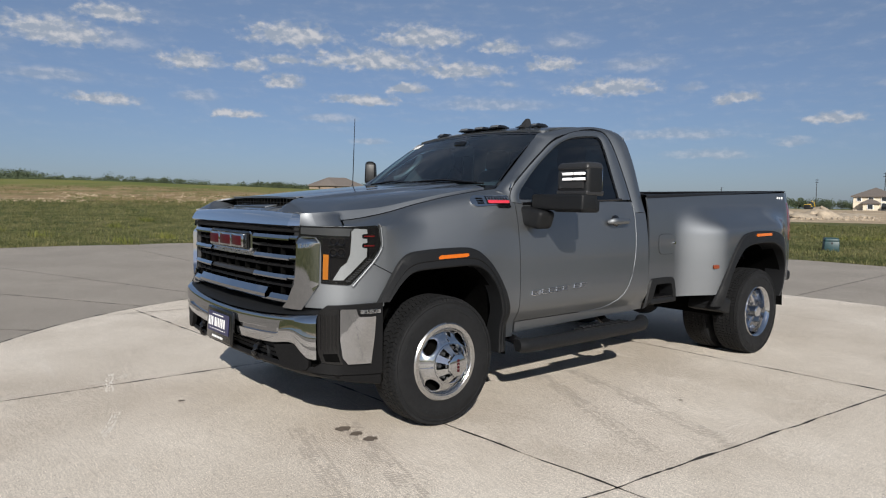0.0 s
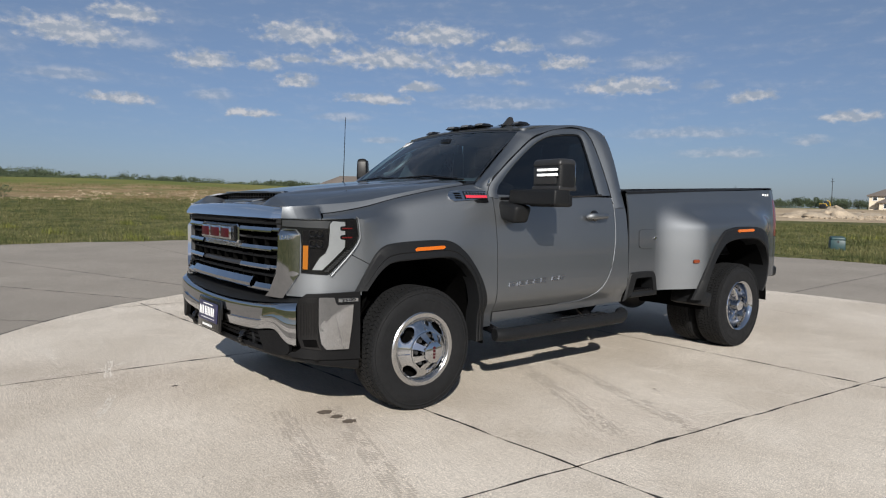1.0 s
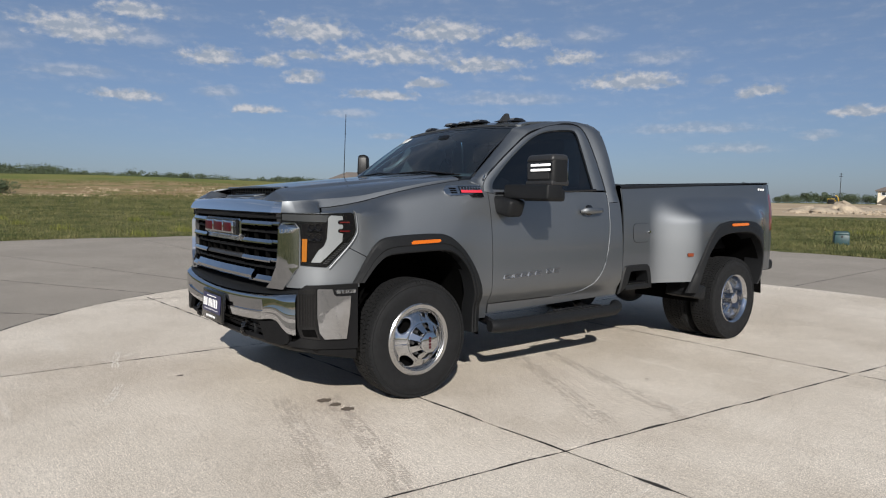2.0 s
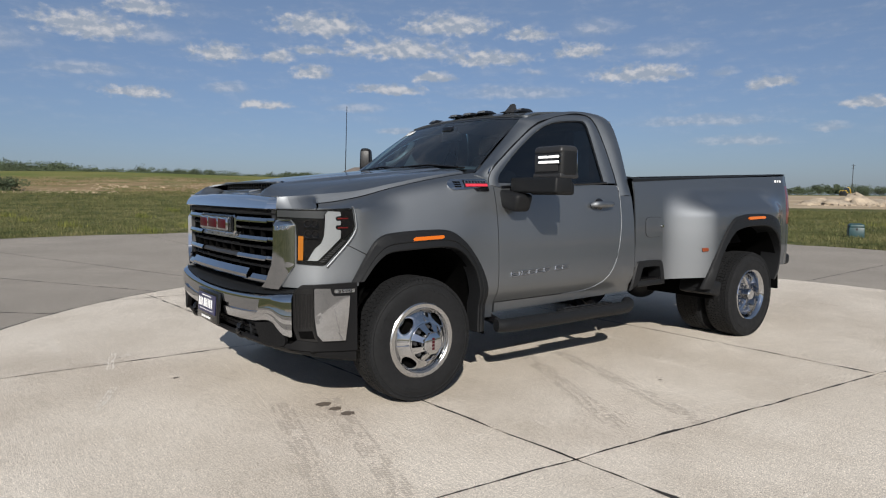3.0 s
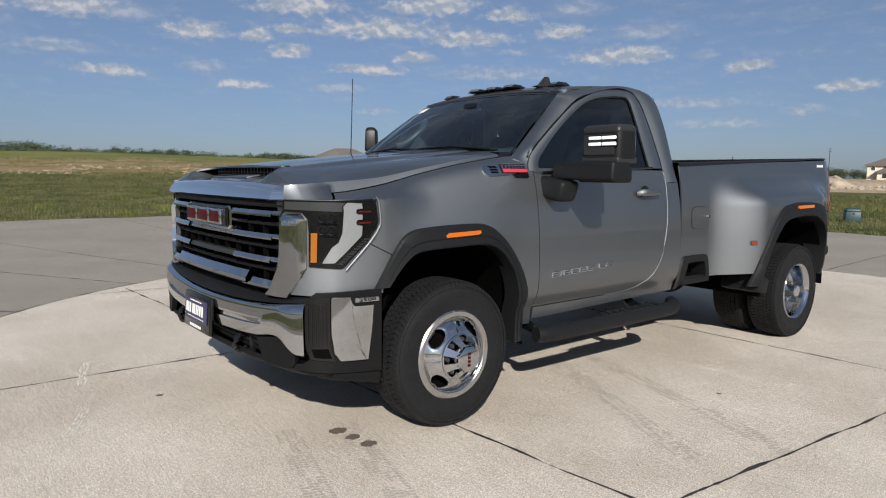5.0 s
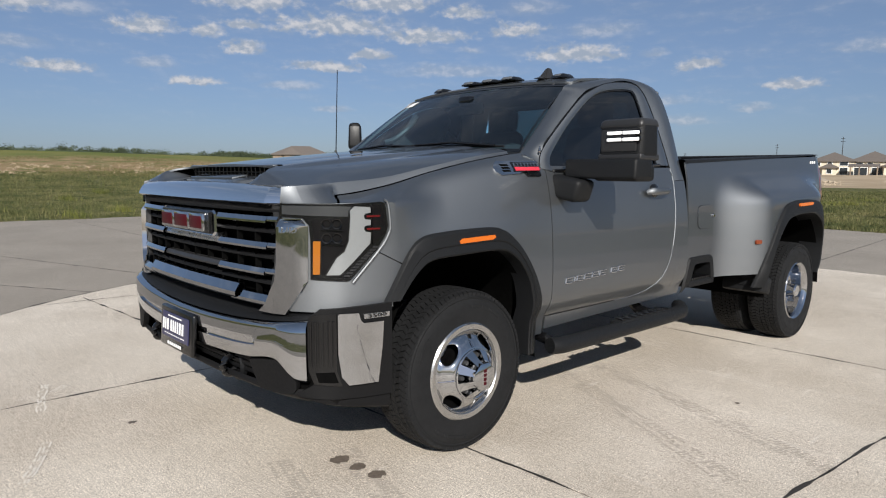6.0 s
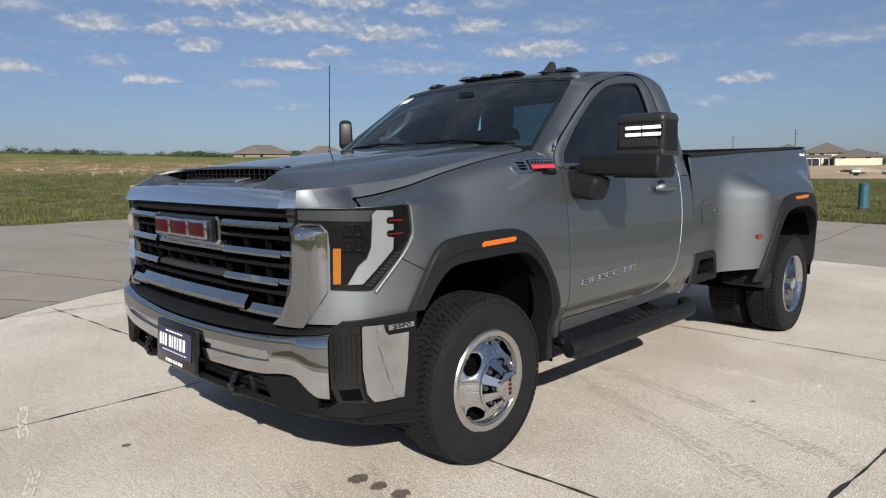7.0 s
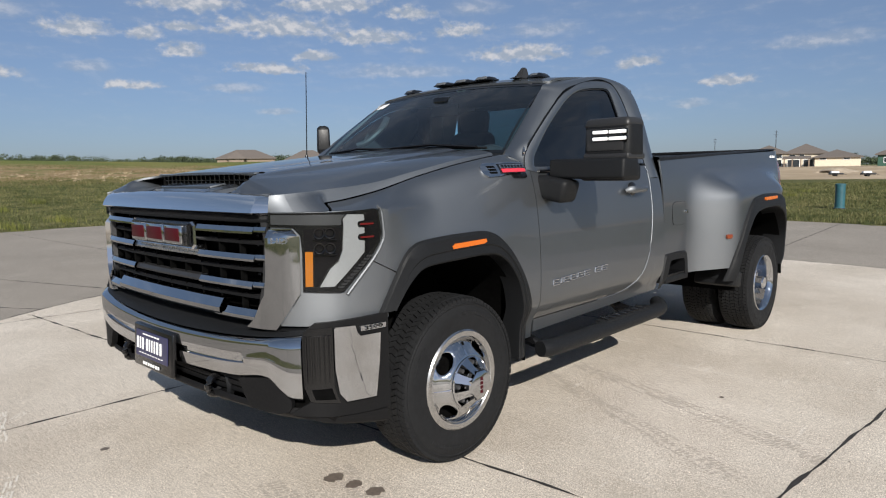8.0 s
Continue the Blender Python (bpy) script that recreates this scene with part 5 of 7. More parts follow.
def build_cab():
    for s in (-1, 1):
        # rocker and rear corner round the door
        xs = stations(.64, 2.092, 50, 1.88, 1.91, 1.93, 1.94, 1.9475, 1.948)

        def high(x):
            return min(1.30, door_low(x - .008) - .007) if x < 1.9478 else 1.30
        part("cab_side", panel(xs, lambda x: .495 + .02 * (x - .6), high, cab_y, 14, s), PAINT, truck, sharp=40, thick=0.02)
        edge = [Vector((x + .0085, -(cab_y(x, z - .005) - .0015), z - .005)) for x, z in ((x, door_low(x)) for x in (1.30, 1.45, 1.55, 1.64, 1.72, 1.77, 1.81, 1.84, 1.865, 1.885, 1.90, 1.912, 1.922, 1.932, 1.94))]
        edge += [Vector((1.949, -(cab_y(0, z) - .0015), z)) for z in (1.33, 1.38)]
        part("door_edge", flip(tube(edge, .0042, 6), s), PAINT, truck)
        part("door_gap_backing", panel([.60, 1.0, 1.5, 1.96], lambda x: .55, lambda x: 1.40, lambda x, z: cab_y(x, z) - .035, 8, s), DARK, truck)
        # pillars and roof rail
        inner = by_points([(.600, 0, 1.385), (.66, 0, 1.497), (.755, 0, 1.568), (.86, 0, 1.644), (.98, 0, 1.722), (1.10, 0, 1.799), (1.24, 0, 1.860), (1.58, 0, 1.937),
                           (1.757, 0, 1.940), (1.833, 0, 1.892), (1.887, 0, 1.736), (1.935, 0, 1.515), (1.948, 0, 1.40), (1.949, 0, 1.30)])
        outer = by_points([(.52, -.90, 1.442), (.588, -.835, 1.462), (.70, -.811, 1.553), (.82, -.786, 1.650), (.94, -.760, 1.745), (1.05, -.737, 1.830), (1.155, -.724, 1.888), (1.60, -.732, 1.960),
                           (1.93, -.735, 1.962), (2.032, -.80, 1.897), (2.064, -.872, 1.72), (2.088, -.935, 1.48), (2.092, -.960, 1.39), (2.092, -.992, 1.30)])
        rows = []
        for a, b in zip(inner, outer):
            p = Vector((a.x, -cab_y(a.x, a.z), a.z))
            r = []
            for k in range(7):
                q = k / 6
                m = p.lerp(b, q)
                bulge = .010 * math.sin(math.pi * q)
                r.append(m + Vector((0, -bulge, bulge * .6)))
            rows.append(r)
        part("cab_pillar", flip(grid(rows, (0, -1, .3)), s), PAINT, truck, sharp=60, thick=0.02)
        # trim spear at the foot of the windscreen
        part("pillar_trim", flip(tube([(.598, -.955, 1.458), (.62, -.938, 1.474), (.645, -.918, 1.487), (.672, -.897, 1.494)], .006, 6), s), CHROME, truck)
        # rear corner of the cab
        rows = []
        for z in np.linspace(.56, 1.86, 26):
            y0 = cab_y(0, min(z, 1.88)) if z < 1.30 else None
            if z < 1.30:
                x0, yy = 2.092, cab_y(0, z)
            else:
                f = (z - 1.30) / .63
                x0, yy = 2.088 - .03 * f - .05 * step(.6, 1.0, f), cab_y(0, min(z, 1.9)) - .016 - .03 * f
            rows.append([Vector((x0, -yy, z)), Vector((x0 + .018, -yy + .02, z)), Vector((x0 + .026, -yy + .06, z)), Vector((x0 + .03, -yy + .2, z)), Vector((x0 + .032, -.55, z))])
        part("cab_back_corner", flip(grid(rows, (1, 0, 0)), s), PAINT, truck, sharp=60, thick=0.015)
    # roof
    rows = []
    for k in range(25):
        f = k / 24
        zc = 1.925 + .066 * math.sin(math.pi * min(1, f * .55 + .07)) - .02 * step(.9, 1.0, f)
        zc -= .016 * (1 - step(0, .12, f))
        rows.append([Vector((1.10 + .045 * (y / .72) ** 2 * (1 - f) + .940 * f, y, zc - .024 * (abs(y) / .71) ** 3)) for y in np.linspace(-.735, .735, 29)])
    roof = part("roof", grid(rows, (0, 0, 1)), PAINT, truck, sharp=60, thick=0.015)
    # back wall below and above the rear window
    part("cab_back_wall", rbox((2.105, 0, 1.0), (.03, 1.5, .86), .01, 1), PAINT, truck)
    part("rear_window_top", rbox((2.045, 0, 1.905), (.035, 1.40, .105), .01, 1, (0, -12, 0)), PAINT, truck)
    ob = part("rear_window", rbox((2.085, 0, 1.64), (.012, 1.18, .44), .004, 1, (0, -10, 0)), TINT_REAR, truck, "tinted rear window")
    ob.visible_shadow = False
    for y in (-.70, .70):
        part("rear_window_pillar", rbox((2.066, y, 1.64), (.03, .31, .54), .01, 1, (0, -7, 0), taper=(1, .66)), PAINT, truck)
    # windscreen, black border, sticker
    def screen(u, v, off=0.0):
        q = u * u
        lo = Vector((.54 + .045 * q, .828 * u, 1.475 - .015 * q))
        hi = Vector((1.10 + .045 * q, .724 * u, 1.912 - .028 * q))
        return lo.lerp(hi, v) + Vector((-.62, 0, .78)) * (off + .02 * math.sin(math.pi * v))
    rows = [[screen(-1 + 2 * k / 40, j / 16) for k in range(41)] for j in range(17)]
    ob = part("windscreen", grid(rows, (-1, 0, 1)), GLASS, truck, "blue-tinted windscreen", sharp=180)
    ob.visible_shadow = False
    for u0, u1, v0, v1 in ((-1, 1, 0, .035), (-1, 1, .955, 1), (-1, -.982, 0, 1), (.982, 1, 0, 1)):
        rows = [[screen(u0 + (u1 - u0) * k / 30, v0 + (v1 - v0) * j / 12, .002) for k in range(31)] for j in range(13)]
        part("screen_border", grid(rows, (-1, 0, 1)), GLOSSBLACK, truck)
    rows = [[screen(.83 + .125 * k / 4, .83 + .10 * j / 4, .004) for k in range(5)] for j in range(5)]
    part("window_sticker", grid(rows, (-1, 0, 1)), WHITE, truck, "white paper sticker")
    # cowl and wipers
    rows = [[screen(-1 + 2 * k / 30, 0) + Vector((0, 0, -.012 * j)) + Vector((-.045 * j, 0, -.006 * j)) for k in range(31)] for j in range(4)]
    part("cowl", grid(rows, (-.3, 0, 1)), TRIM, truck)
    for y0, y1 in ((-.62, .02), (.02, .62)):
        w = part("wiper", tube([screen(y0 / .775, .02, .03), screen((y0 + y1) / 2 / .775, .05, .035), screen(y1 / .775, .035, .03)], [.010, .009, .006], 6), GLOSSBLACK, truck)
        part("wiper_blade", tube([screen((y0 - .05) / .775, .035, .016), screen((y1 + .04) / .775, .055, .016)], .008, 6), TRIM, w)
    # cab clearance lamps: one broad three-piece group and two outer ones
    for y in (-.185, 0, .185):
        lamp = part("clearance_lamp", rbox((1.225, y, 1.971), (.12, .15, .026), .011, 2, taper=(.55, .72)), GLOSSBLACK, roof, "smoked roof clearance lamp")
        part("lamp_lens", rbox((1.192, y, 1.974), (.062, .095, .020), .008, 2, taper=(.6, .8)), CLEARANCE, lamp)
    part("lamp_bar", rbox((1.24, 0, 1.963), (.09, .50, .016), .006, 2), GLOSSBLACK, roof)
    for y in (-.56, .56):
        lamp = part("clearance_lamp", rbox((1.29, y, 1.958), (.14, .12, .032), .013, 2, (0, 0, 0), taper=(.6, .65)), GLOSSBLACK, roof, "smoked roof clearance lamp")
        part("lamp_lens", rbox((1.255, y, 1.961), (.05, .07, .02), .008, 2, taper=(.6, .8)), CLEARANCE, lamp)
    # shark fin aerial
    b = bmesh.new()
    prof = [(1.16, 1.945), (1.22, 1.962), (1.265, 2.02), (1.305, 2.022), (1.31, 1.945)]
    ys = (-.032, .032)
    vs = [[b.verts.new((x, -.45 + yy * (1 - (z - 1.945) / .077 * .72), z)) for x, z in prof] for yy in ys]
    b.faces.new(vs[0])
    b.faces.new(vs[1][::-1])
    for k in range(5):
        b.faces.new((vs[0][k], vs[1][k], vs[1][(k + 1) % 5], vs[0][(k + 1) % 5]))
    bmesh.ops.recalc_face_normals(b, faces=b.faces)
    bmesh.ops.bevel(b, geom=b.edges, offset=.006, segments=2, affect="EDGES")
    part("shark_fin", b, GREYTRIM, roof)
    ant = part("antenna", tube([(.455, .782, 1.44), (.462, .777, 1.72), (.47, .772, 2.055)], [.0042, .0034, .0028], 8), GLOSSBLACK, truck, "thin black whip antenna")
    part("antenna_base", lathe([(0, 1.42), (.02, 1.42), (.02, 1.45), (.012, 1.48), (.006, 1.5), (0, 1.5)], 14, "z", at=pose(.455, .782, 0)), GLOSSBLACK, ant)


TINT_REAR = glass_material("rear_glass", (0.34, 0.38, 0.38), 1.45)


def build_interior():
    part("dashboard", rbox((.80, 0, 1.33), (.42, 1.66, .30), .06, 3), DASH, truck)
    part("instrument_hood", rbox((.78, -.40, 1.475), (.24, .42, .07), .03, 3), DASH, truck)
    rows = [[Vector((1.02 + .02 * math.cos(a) * 0 - .05 * math.sin(a) * .45 + 0.0, -.40 + .18 * math.cos(a), 1.355 + .16 * math.sin(a))) for a in (2 * math.pi * k / 36 for k in range(37))]]
    wheel = part("steering_wheel", tube(rows[0], .017, 8), DASH, truck, "dark steering wheel")
    part("wheel_hub", rbox((.99, -.40, 1.35), (.05, .15, .11), .03, 2), DASH, wheel)
    for y0, y1 in ((-.57, -.46), (-.34, -.23)):
        part("wheel_spoke", rbox((1.0, (y0 + y1) / 2, 1.355), (.02, .12, .035), .01, 1), DASH, wheel)
    for y in (-.44, .44):
        seat = part("seat", rbox((1.50, y, 1.04), (.52, .52, .20), .07, 3), CLOTH, truck, "dark cloth front seat")
        part("seat_back", rbox((1.76, y, 1.37), (.17, .50, .62), .07, 3, (0, 12, 0), taper=(.8, .82)), CLOTH, seat)
        part("headrest", rbox((1.83, y, 1.75), (.11, .27, .19), .05, 3, (0, 8, 0)), CLOTH, seat)
        for d in (-.06, .06):
            part("headrest_post", tube([(1.82, y + d, 1.60), (1.83, y + d, 1.70)], .007, 6), SATIN, seat)
    part("centre_seat", rbox((1.70, 0, 1.22), (.2, .34, .5), .06, 3, (0, 12, 0)), CLOTH, truck)
    part("cab_floor", rbox((1.3, 0, .62), (1.5, 1.9, .06), .02, 1), DASH, truck)
    part("headliner", rbox((1.52, 0, 1.885), (.80, 1.26, .02), .01, 1), DASH, truck)
    part("grab_handle", tube(smooth_path([(.80, .66, 1.56), (.86, .62, 1.585), (.97, .585, 1.68), (1.04, .60, 1.76)], 12), .026, 8, flat=.8), LAMPGREY, truck)
    m = part("inside_mirror", rbox((1.02, 0, 1.77), (.03, .24, .075), .018, 2), GLOSSBLACK, truck)
    part("mirror_stalk", rbox((1.0, 0, 1.825), (.09, .12, .06), .02, 2), GLOSSBLACK, m)


build_hood()
for s in (-1, 1):
    build_fender(s)
    build_door(s)
build_cab()
build_interior()


def bed_base(z):
    return curve1_bed(z)


curve1_bed = curve1([(.50, .992), (.60, 1.012), (.9, 1.022), (1.1, 1.016), (1.3, 1.0), (1.42, .978), (1.50, .962)])


def bed_y(x, z):
    """Half width of the bed side with its broad bulge over the double wheels."""
    b = step(2.48, 3.0, x) * (1 - step(3.90, 4.66, x))
    g = 1 - step(1.14, 1.385, z - (x - 3.4) * .02)
    return bed_base(z) + .222 * b * g - .03 * step(4.6, 4.74, x)


def rail(x):
    return 1.425 + (x - 2.13) * .034


REAR_X = 3.60


bed_cut = curve1([(2.905, .603), (2.95, .74), (2.985, .81), (3.05, .905), (3.15, 1.0), (3.25, 1.055), (3.4, 1.083), (3.75, 1.085), (3.90, 1.05), (4.05, .94), (4.13, .80), (4.16, .60)])


def build_bed():
    for s in (-1, 1):
        def low(x):
            if x < 2.155:
                return .72
            if x < 2.50:
                return .748
            return .592 + (x - 2.5) * .028 if x < 2.905 else bed_cut(x) if x < 4.16 else .60
        xs = stations(2.128, 4.735, 100, 2.154, 2.156, 2.499, 2.501, 2.905, 2.92, 2.935, 2.95, 3.06, 3.07, 4.13, 4.14, 4.159, 4.161)
        side = part("bed_side", panel(xs, low, rail, bed_y, 36, s), PAINT, truck, "grey bed side with flared dual-wheel fender", 40, thick=0.012)
        # bed rail cap and inner wall
        rows = []
        for x in np.linspace(2.125, 4.735, 30):
            z, y = rail(x), bed_base(rail(x)) - .03 * step(4.6, 4.74, x)
            lip = .016 - .026 * (4.735 - x) / 2.6
            rows.append([Vector((x, -y - .004, z + lip)), Vector((x, -y - .001, z + .012)), Vector((x, -y + .015, z + .020)), Vector((x, -y + .085, z + .020)), Vector((x, -y + .095, z - .01)), Vector((x, -y + .10, .85))])
        part("rail_cap", flip(grid(rows, (0, -.2, 1)), s), TRIM, truck, sharp=40)
        # step cut behind the cab with its tread
        out = [(2.09, .525), (2.145, .745), (2.20, .768), (2.44, .768), (2.50, .745), (2.545, .60), (2.56, .545)]
        inn = [(2.19, .575), (2.225, .70), (2.25, .715), (2.42, .715), (2.455, .70), (2.49, .60), (2.50, .575)]
        rows = []
        for (a, _, b), (c, _, d) in zip(smooth_path([(x, 0, z) for x, z in out], 30), smooth_path([(x, 0, z) for x, z in inn], 30)):
            y = -(bed_base(min(b, .76)) + .008)
            rows.append([Vector((a, y + .01, b)), Vector((a + (c - a) * .15, y - .004, b + (d - b) * .15)), Vector((c, y - .004, d)), Vector((c, y + .12, d))])
        st = part("corner_step", flip(grid(rows, (0, -1, 0)), s), TRIM, truck, "black step cut into the bed corner", sharp=40)
        part("step_pad", flip(rbox((2.36, -.955, .575), (.36, .13, .05), .015, 2), s), TRIM, st)
        for k in range(9):
            part("step_cleat", flip(rbox((2.235 + .031 * k, -.965, .606), (.013, .10, .018), .003, 1), s), GLOSSBLACK, st)
        part("step_backing", flip(rbox((2.34, -.86, .66), (.42, .02, .2), .005, 1), s), DARK, st)
        # rear flare
        o = [(p.x, p.z) for p in smooth_path([(x, 0, z) for x, z in ((2.845, .50), (2.872, .606), (2.908, .703), (2.954, .803), (3.022, .91), (3.119, 1.021), (3.234, 1.108), (3.359, 1.134), (3.489, 1.145), (3.80, 1.140), (3.95, 1.112),
                                                                     (4.10, 1.04), (4.19, .92), (4.215, .78), (4.19, .62), (4.11, .50))], 64)]
        i = [(p.x, p.z) for p in smooth_path([(x, 0, z) for x, z in ((2.925, .50), (2.945, .606), (2.972, .703), (3.012, .792), (3.085, .885), (3.185, .972), (3.285, 1.010), (3.387, 1.025), (3.50, 1.032), (3.72, 1.032), (3.85, 1.003),
                                                                     (3.96, .94), (4.06, .83), (4.09, .75), (4.07, .64), (4.00, .51))], 64)]
        rows = []
        for (ox, oz), (ix, iz) in zip(o, i):
            def at(f, off):
                x, z = ox + (ix - ox) * f, oz + (iz - oz) * f
                return Vector((x, -(bed_y(min(max(x, 2.85), 4.22), z) + off), z))
            rows.append([at(0, -.006), at(.04, .012), at(.12, .02), at(.6, .030), at(.93, .034), at(1, .026), at(1.03, -.03), at(1.05, -.16)])
        flare = part("wheel_arch_flare", flip(grid(rows, (0, -1, 0)), s), TRIM, truck, sharp=30)
        bm = patch([(3.43, 1.094), (3.70, 1.099), (3.715, 1.110), (3.705, 1.123), (3.44, 1.120), (3.425, 1.107)], lambda u, v: Vector((u, -(bed_y(u, v) + .036), v)), .04, (0, -1, 0))
        part("marker_lamp", flip(bm, s), AMBER, flare, "orange side marker lamp", thick=0.012)
        # mud flap ahead of the tyres
        part("mud_flap", flip(rbox((3.02, -1.06, .50), (.16, .32, .13), .02, 2, (0, 14, 0)), s), TRIM, truck)
        lamp = part("fender_lamp", flip(rbox((2.848, -(bed_y(2.848, .845) + .006), .845), (.062, .02, .034), .008, 2, (0, 0, -18)), s), AMBER_DARK, side, "dark amber fender lamp")
        # wheel housing
        rows = []
        for k in range(25):
            f = math.pi * k / 24
            rows.append([Vector((REAR_X - .57 * math.cos(f), -y, .40 + .68 * math.sin(f))) for y in (1.19, 1.1, .9, .7, .5)])
        bm = grid(rows)
        add(bm, [(2.98, -.5, .56), (4.24, -.5, .56), (4.24, -.5, 1.1), (2.98, -.5, 1.1)], [(0, 1, 2, 3)])
        part("wheel_liner", flip(bm, s), DARK, truck)
        for k in range(7):
            part("liner_clip", flip(rbox((3.80 + .04 * k, -.74, 1.035 - .012 * k), (.012, .012, .008), .003, 1), s), SATIN, truck)
        part("shock_absorber", flip(tube([(3.72, -.70, .45), (3.66, -.66, 1.0)], .035, 12), s), SATIN, truck)
        # tail lamp
        bm = bmesh.new()
        rows = []
        for z in np.linspace(1.02, 1.41, 12):
            y = bed_y(4.70, z) + .012
            bow = .03 * math.sin(math.pi * (z - 1.02) / .39)
            rows.append([Vector((4.665, -y, z)), Vector((4.705 + bow * .4, -y + .002, z)), Vector((4.745 + bow * .6, -y + .03, z)), Vector((4.755 + bow * .6, -y + .12, z)), Vector((4.72, -y + .13, z))])
        part("tail_lamp", flip(grid(rows, (.3, -1, 0)), s), REDLENS, truck, "dark red tail lamp", thick=0.01)
        # decal on the bed corner as small bars
        bm = bmesh.new()
        for k, w in enumerate((.028, .022, .028)):
            rbox((4.455 + .048 * k, -(bed_y(4.5, 1.455) + .002), 1.455), (w, .004, .022), .001, 1, (0, 0, 0), bm)
        part("bed_decal", flip(bm, s), WHITE, side)
    # fuel door on the driver's side
    cx, cz = 2.372, 1.043
    loop = [(cx + .112 * math.copysign(abs(math.cos(a)) ** .4, math.cos(a)), cz + .082 * math.copysign(abs(math.sin(a)) ** .4, math.sin(a))) for a in (2 * math.pi * k / 40 for k in range(40))]
    part("fuel_door", patch(loop, lambda u, v: Vector((u, -(bed_y(u, v) + .005), v)), .05, (0, -1, 0)), PAINT, truck, "rounded fuel filler door", thick=0.008)
    path = [Vector((u, -(bed_y(u, v) + .002), v)) for u, v in loop] + [Vector((loop[0][0], -(bed_y(*loop[0]) + .002), loop[0][1]))]
    part("fuel_door_gap", tube(path, .0022, 6), GLOSSBLACK, truck)
    part("fuel_latch", lathe([(0, -.012), (.012, -.012), (.014, 0), (0, 0)], 12, at=pose(2.475, -1.024, 1.05)), CHROME, truck)
    # bed box
    part("bed_floor", rbox((3.43, 0, .86), (2.56, 1.74, .04), .01, 1), TRIM, truck)
    part("bed_front_wall", rbox((2.145, 0, 1.12), (.04, 1.80, .64), .012, 1), PAINT, truck)
    part("bed_front_cap", rbox((2.15, 0, 1.445), (.07, 1.84, .03), .01, 2), TRIM, truck)
    for k in range(11):
        part("bed_rib", rbox((2.35 + .22 * k, .862, 1.2), (.08, .02, .44), .008, 1), TRIM, truck)
    part("tailgate", rbox((4.72, 0, 1.19), (.07, 1.80, .64), .02, 2), PAINT, truck)
    part("tailgate_cap", rbox((4.72, 0, 1.52), (.085, 1.82, .03), .012, 2), TRIM, truck)
    part("rear_bumper", rbox((4.80, 0, .66), (.2, 1.84, .16), .05, 3), CHROME, truck)
    part("bumper_step", rbox((4.80, 0, .745), (.2, 1.3, .02), .008, 1), TRIM, truck)
    for y in (-.92, .92):
        part("bumper_end", rbox((4.76, y, .64), (.22, .10, .12), .04, 3), TRIM, truck)


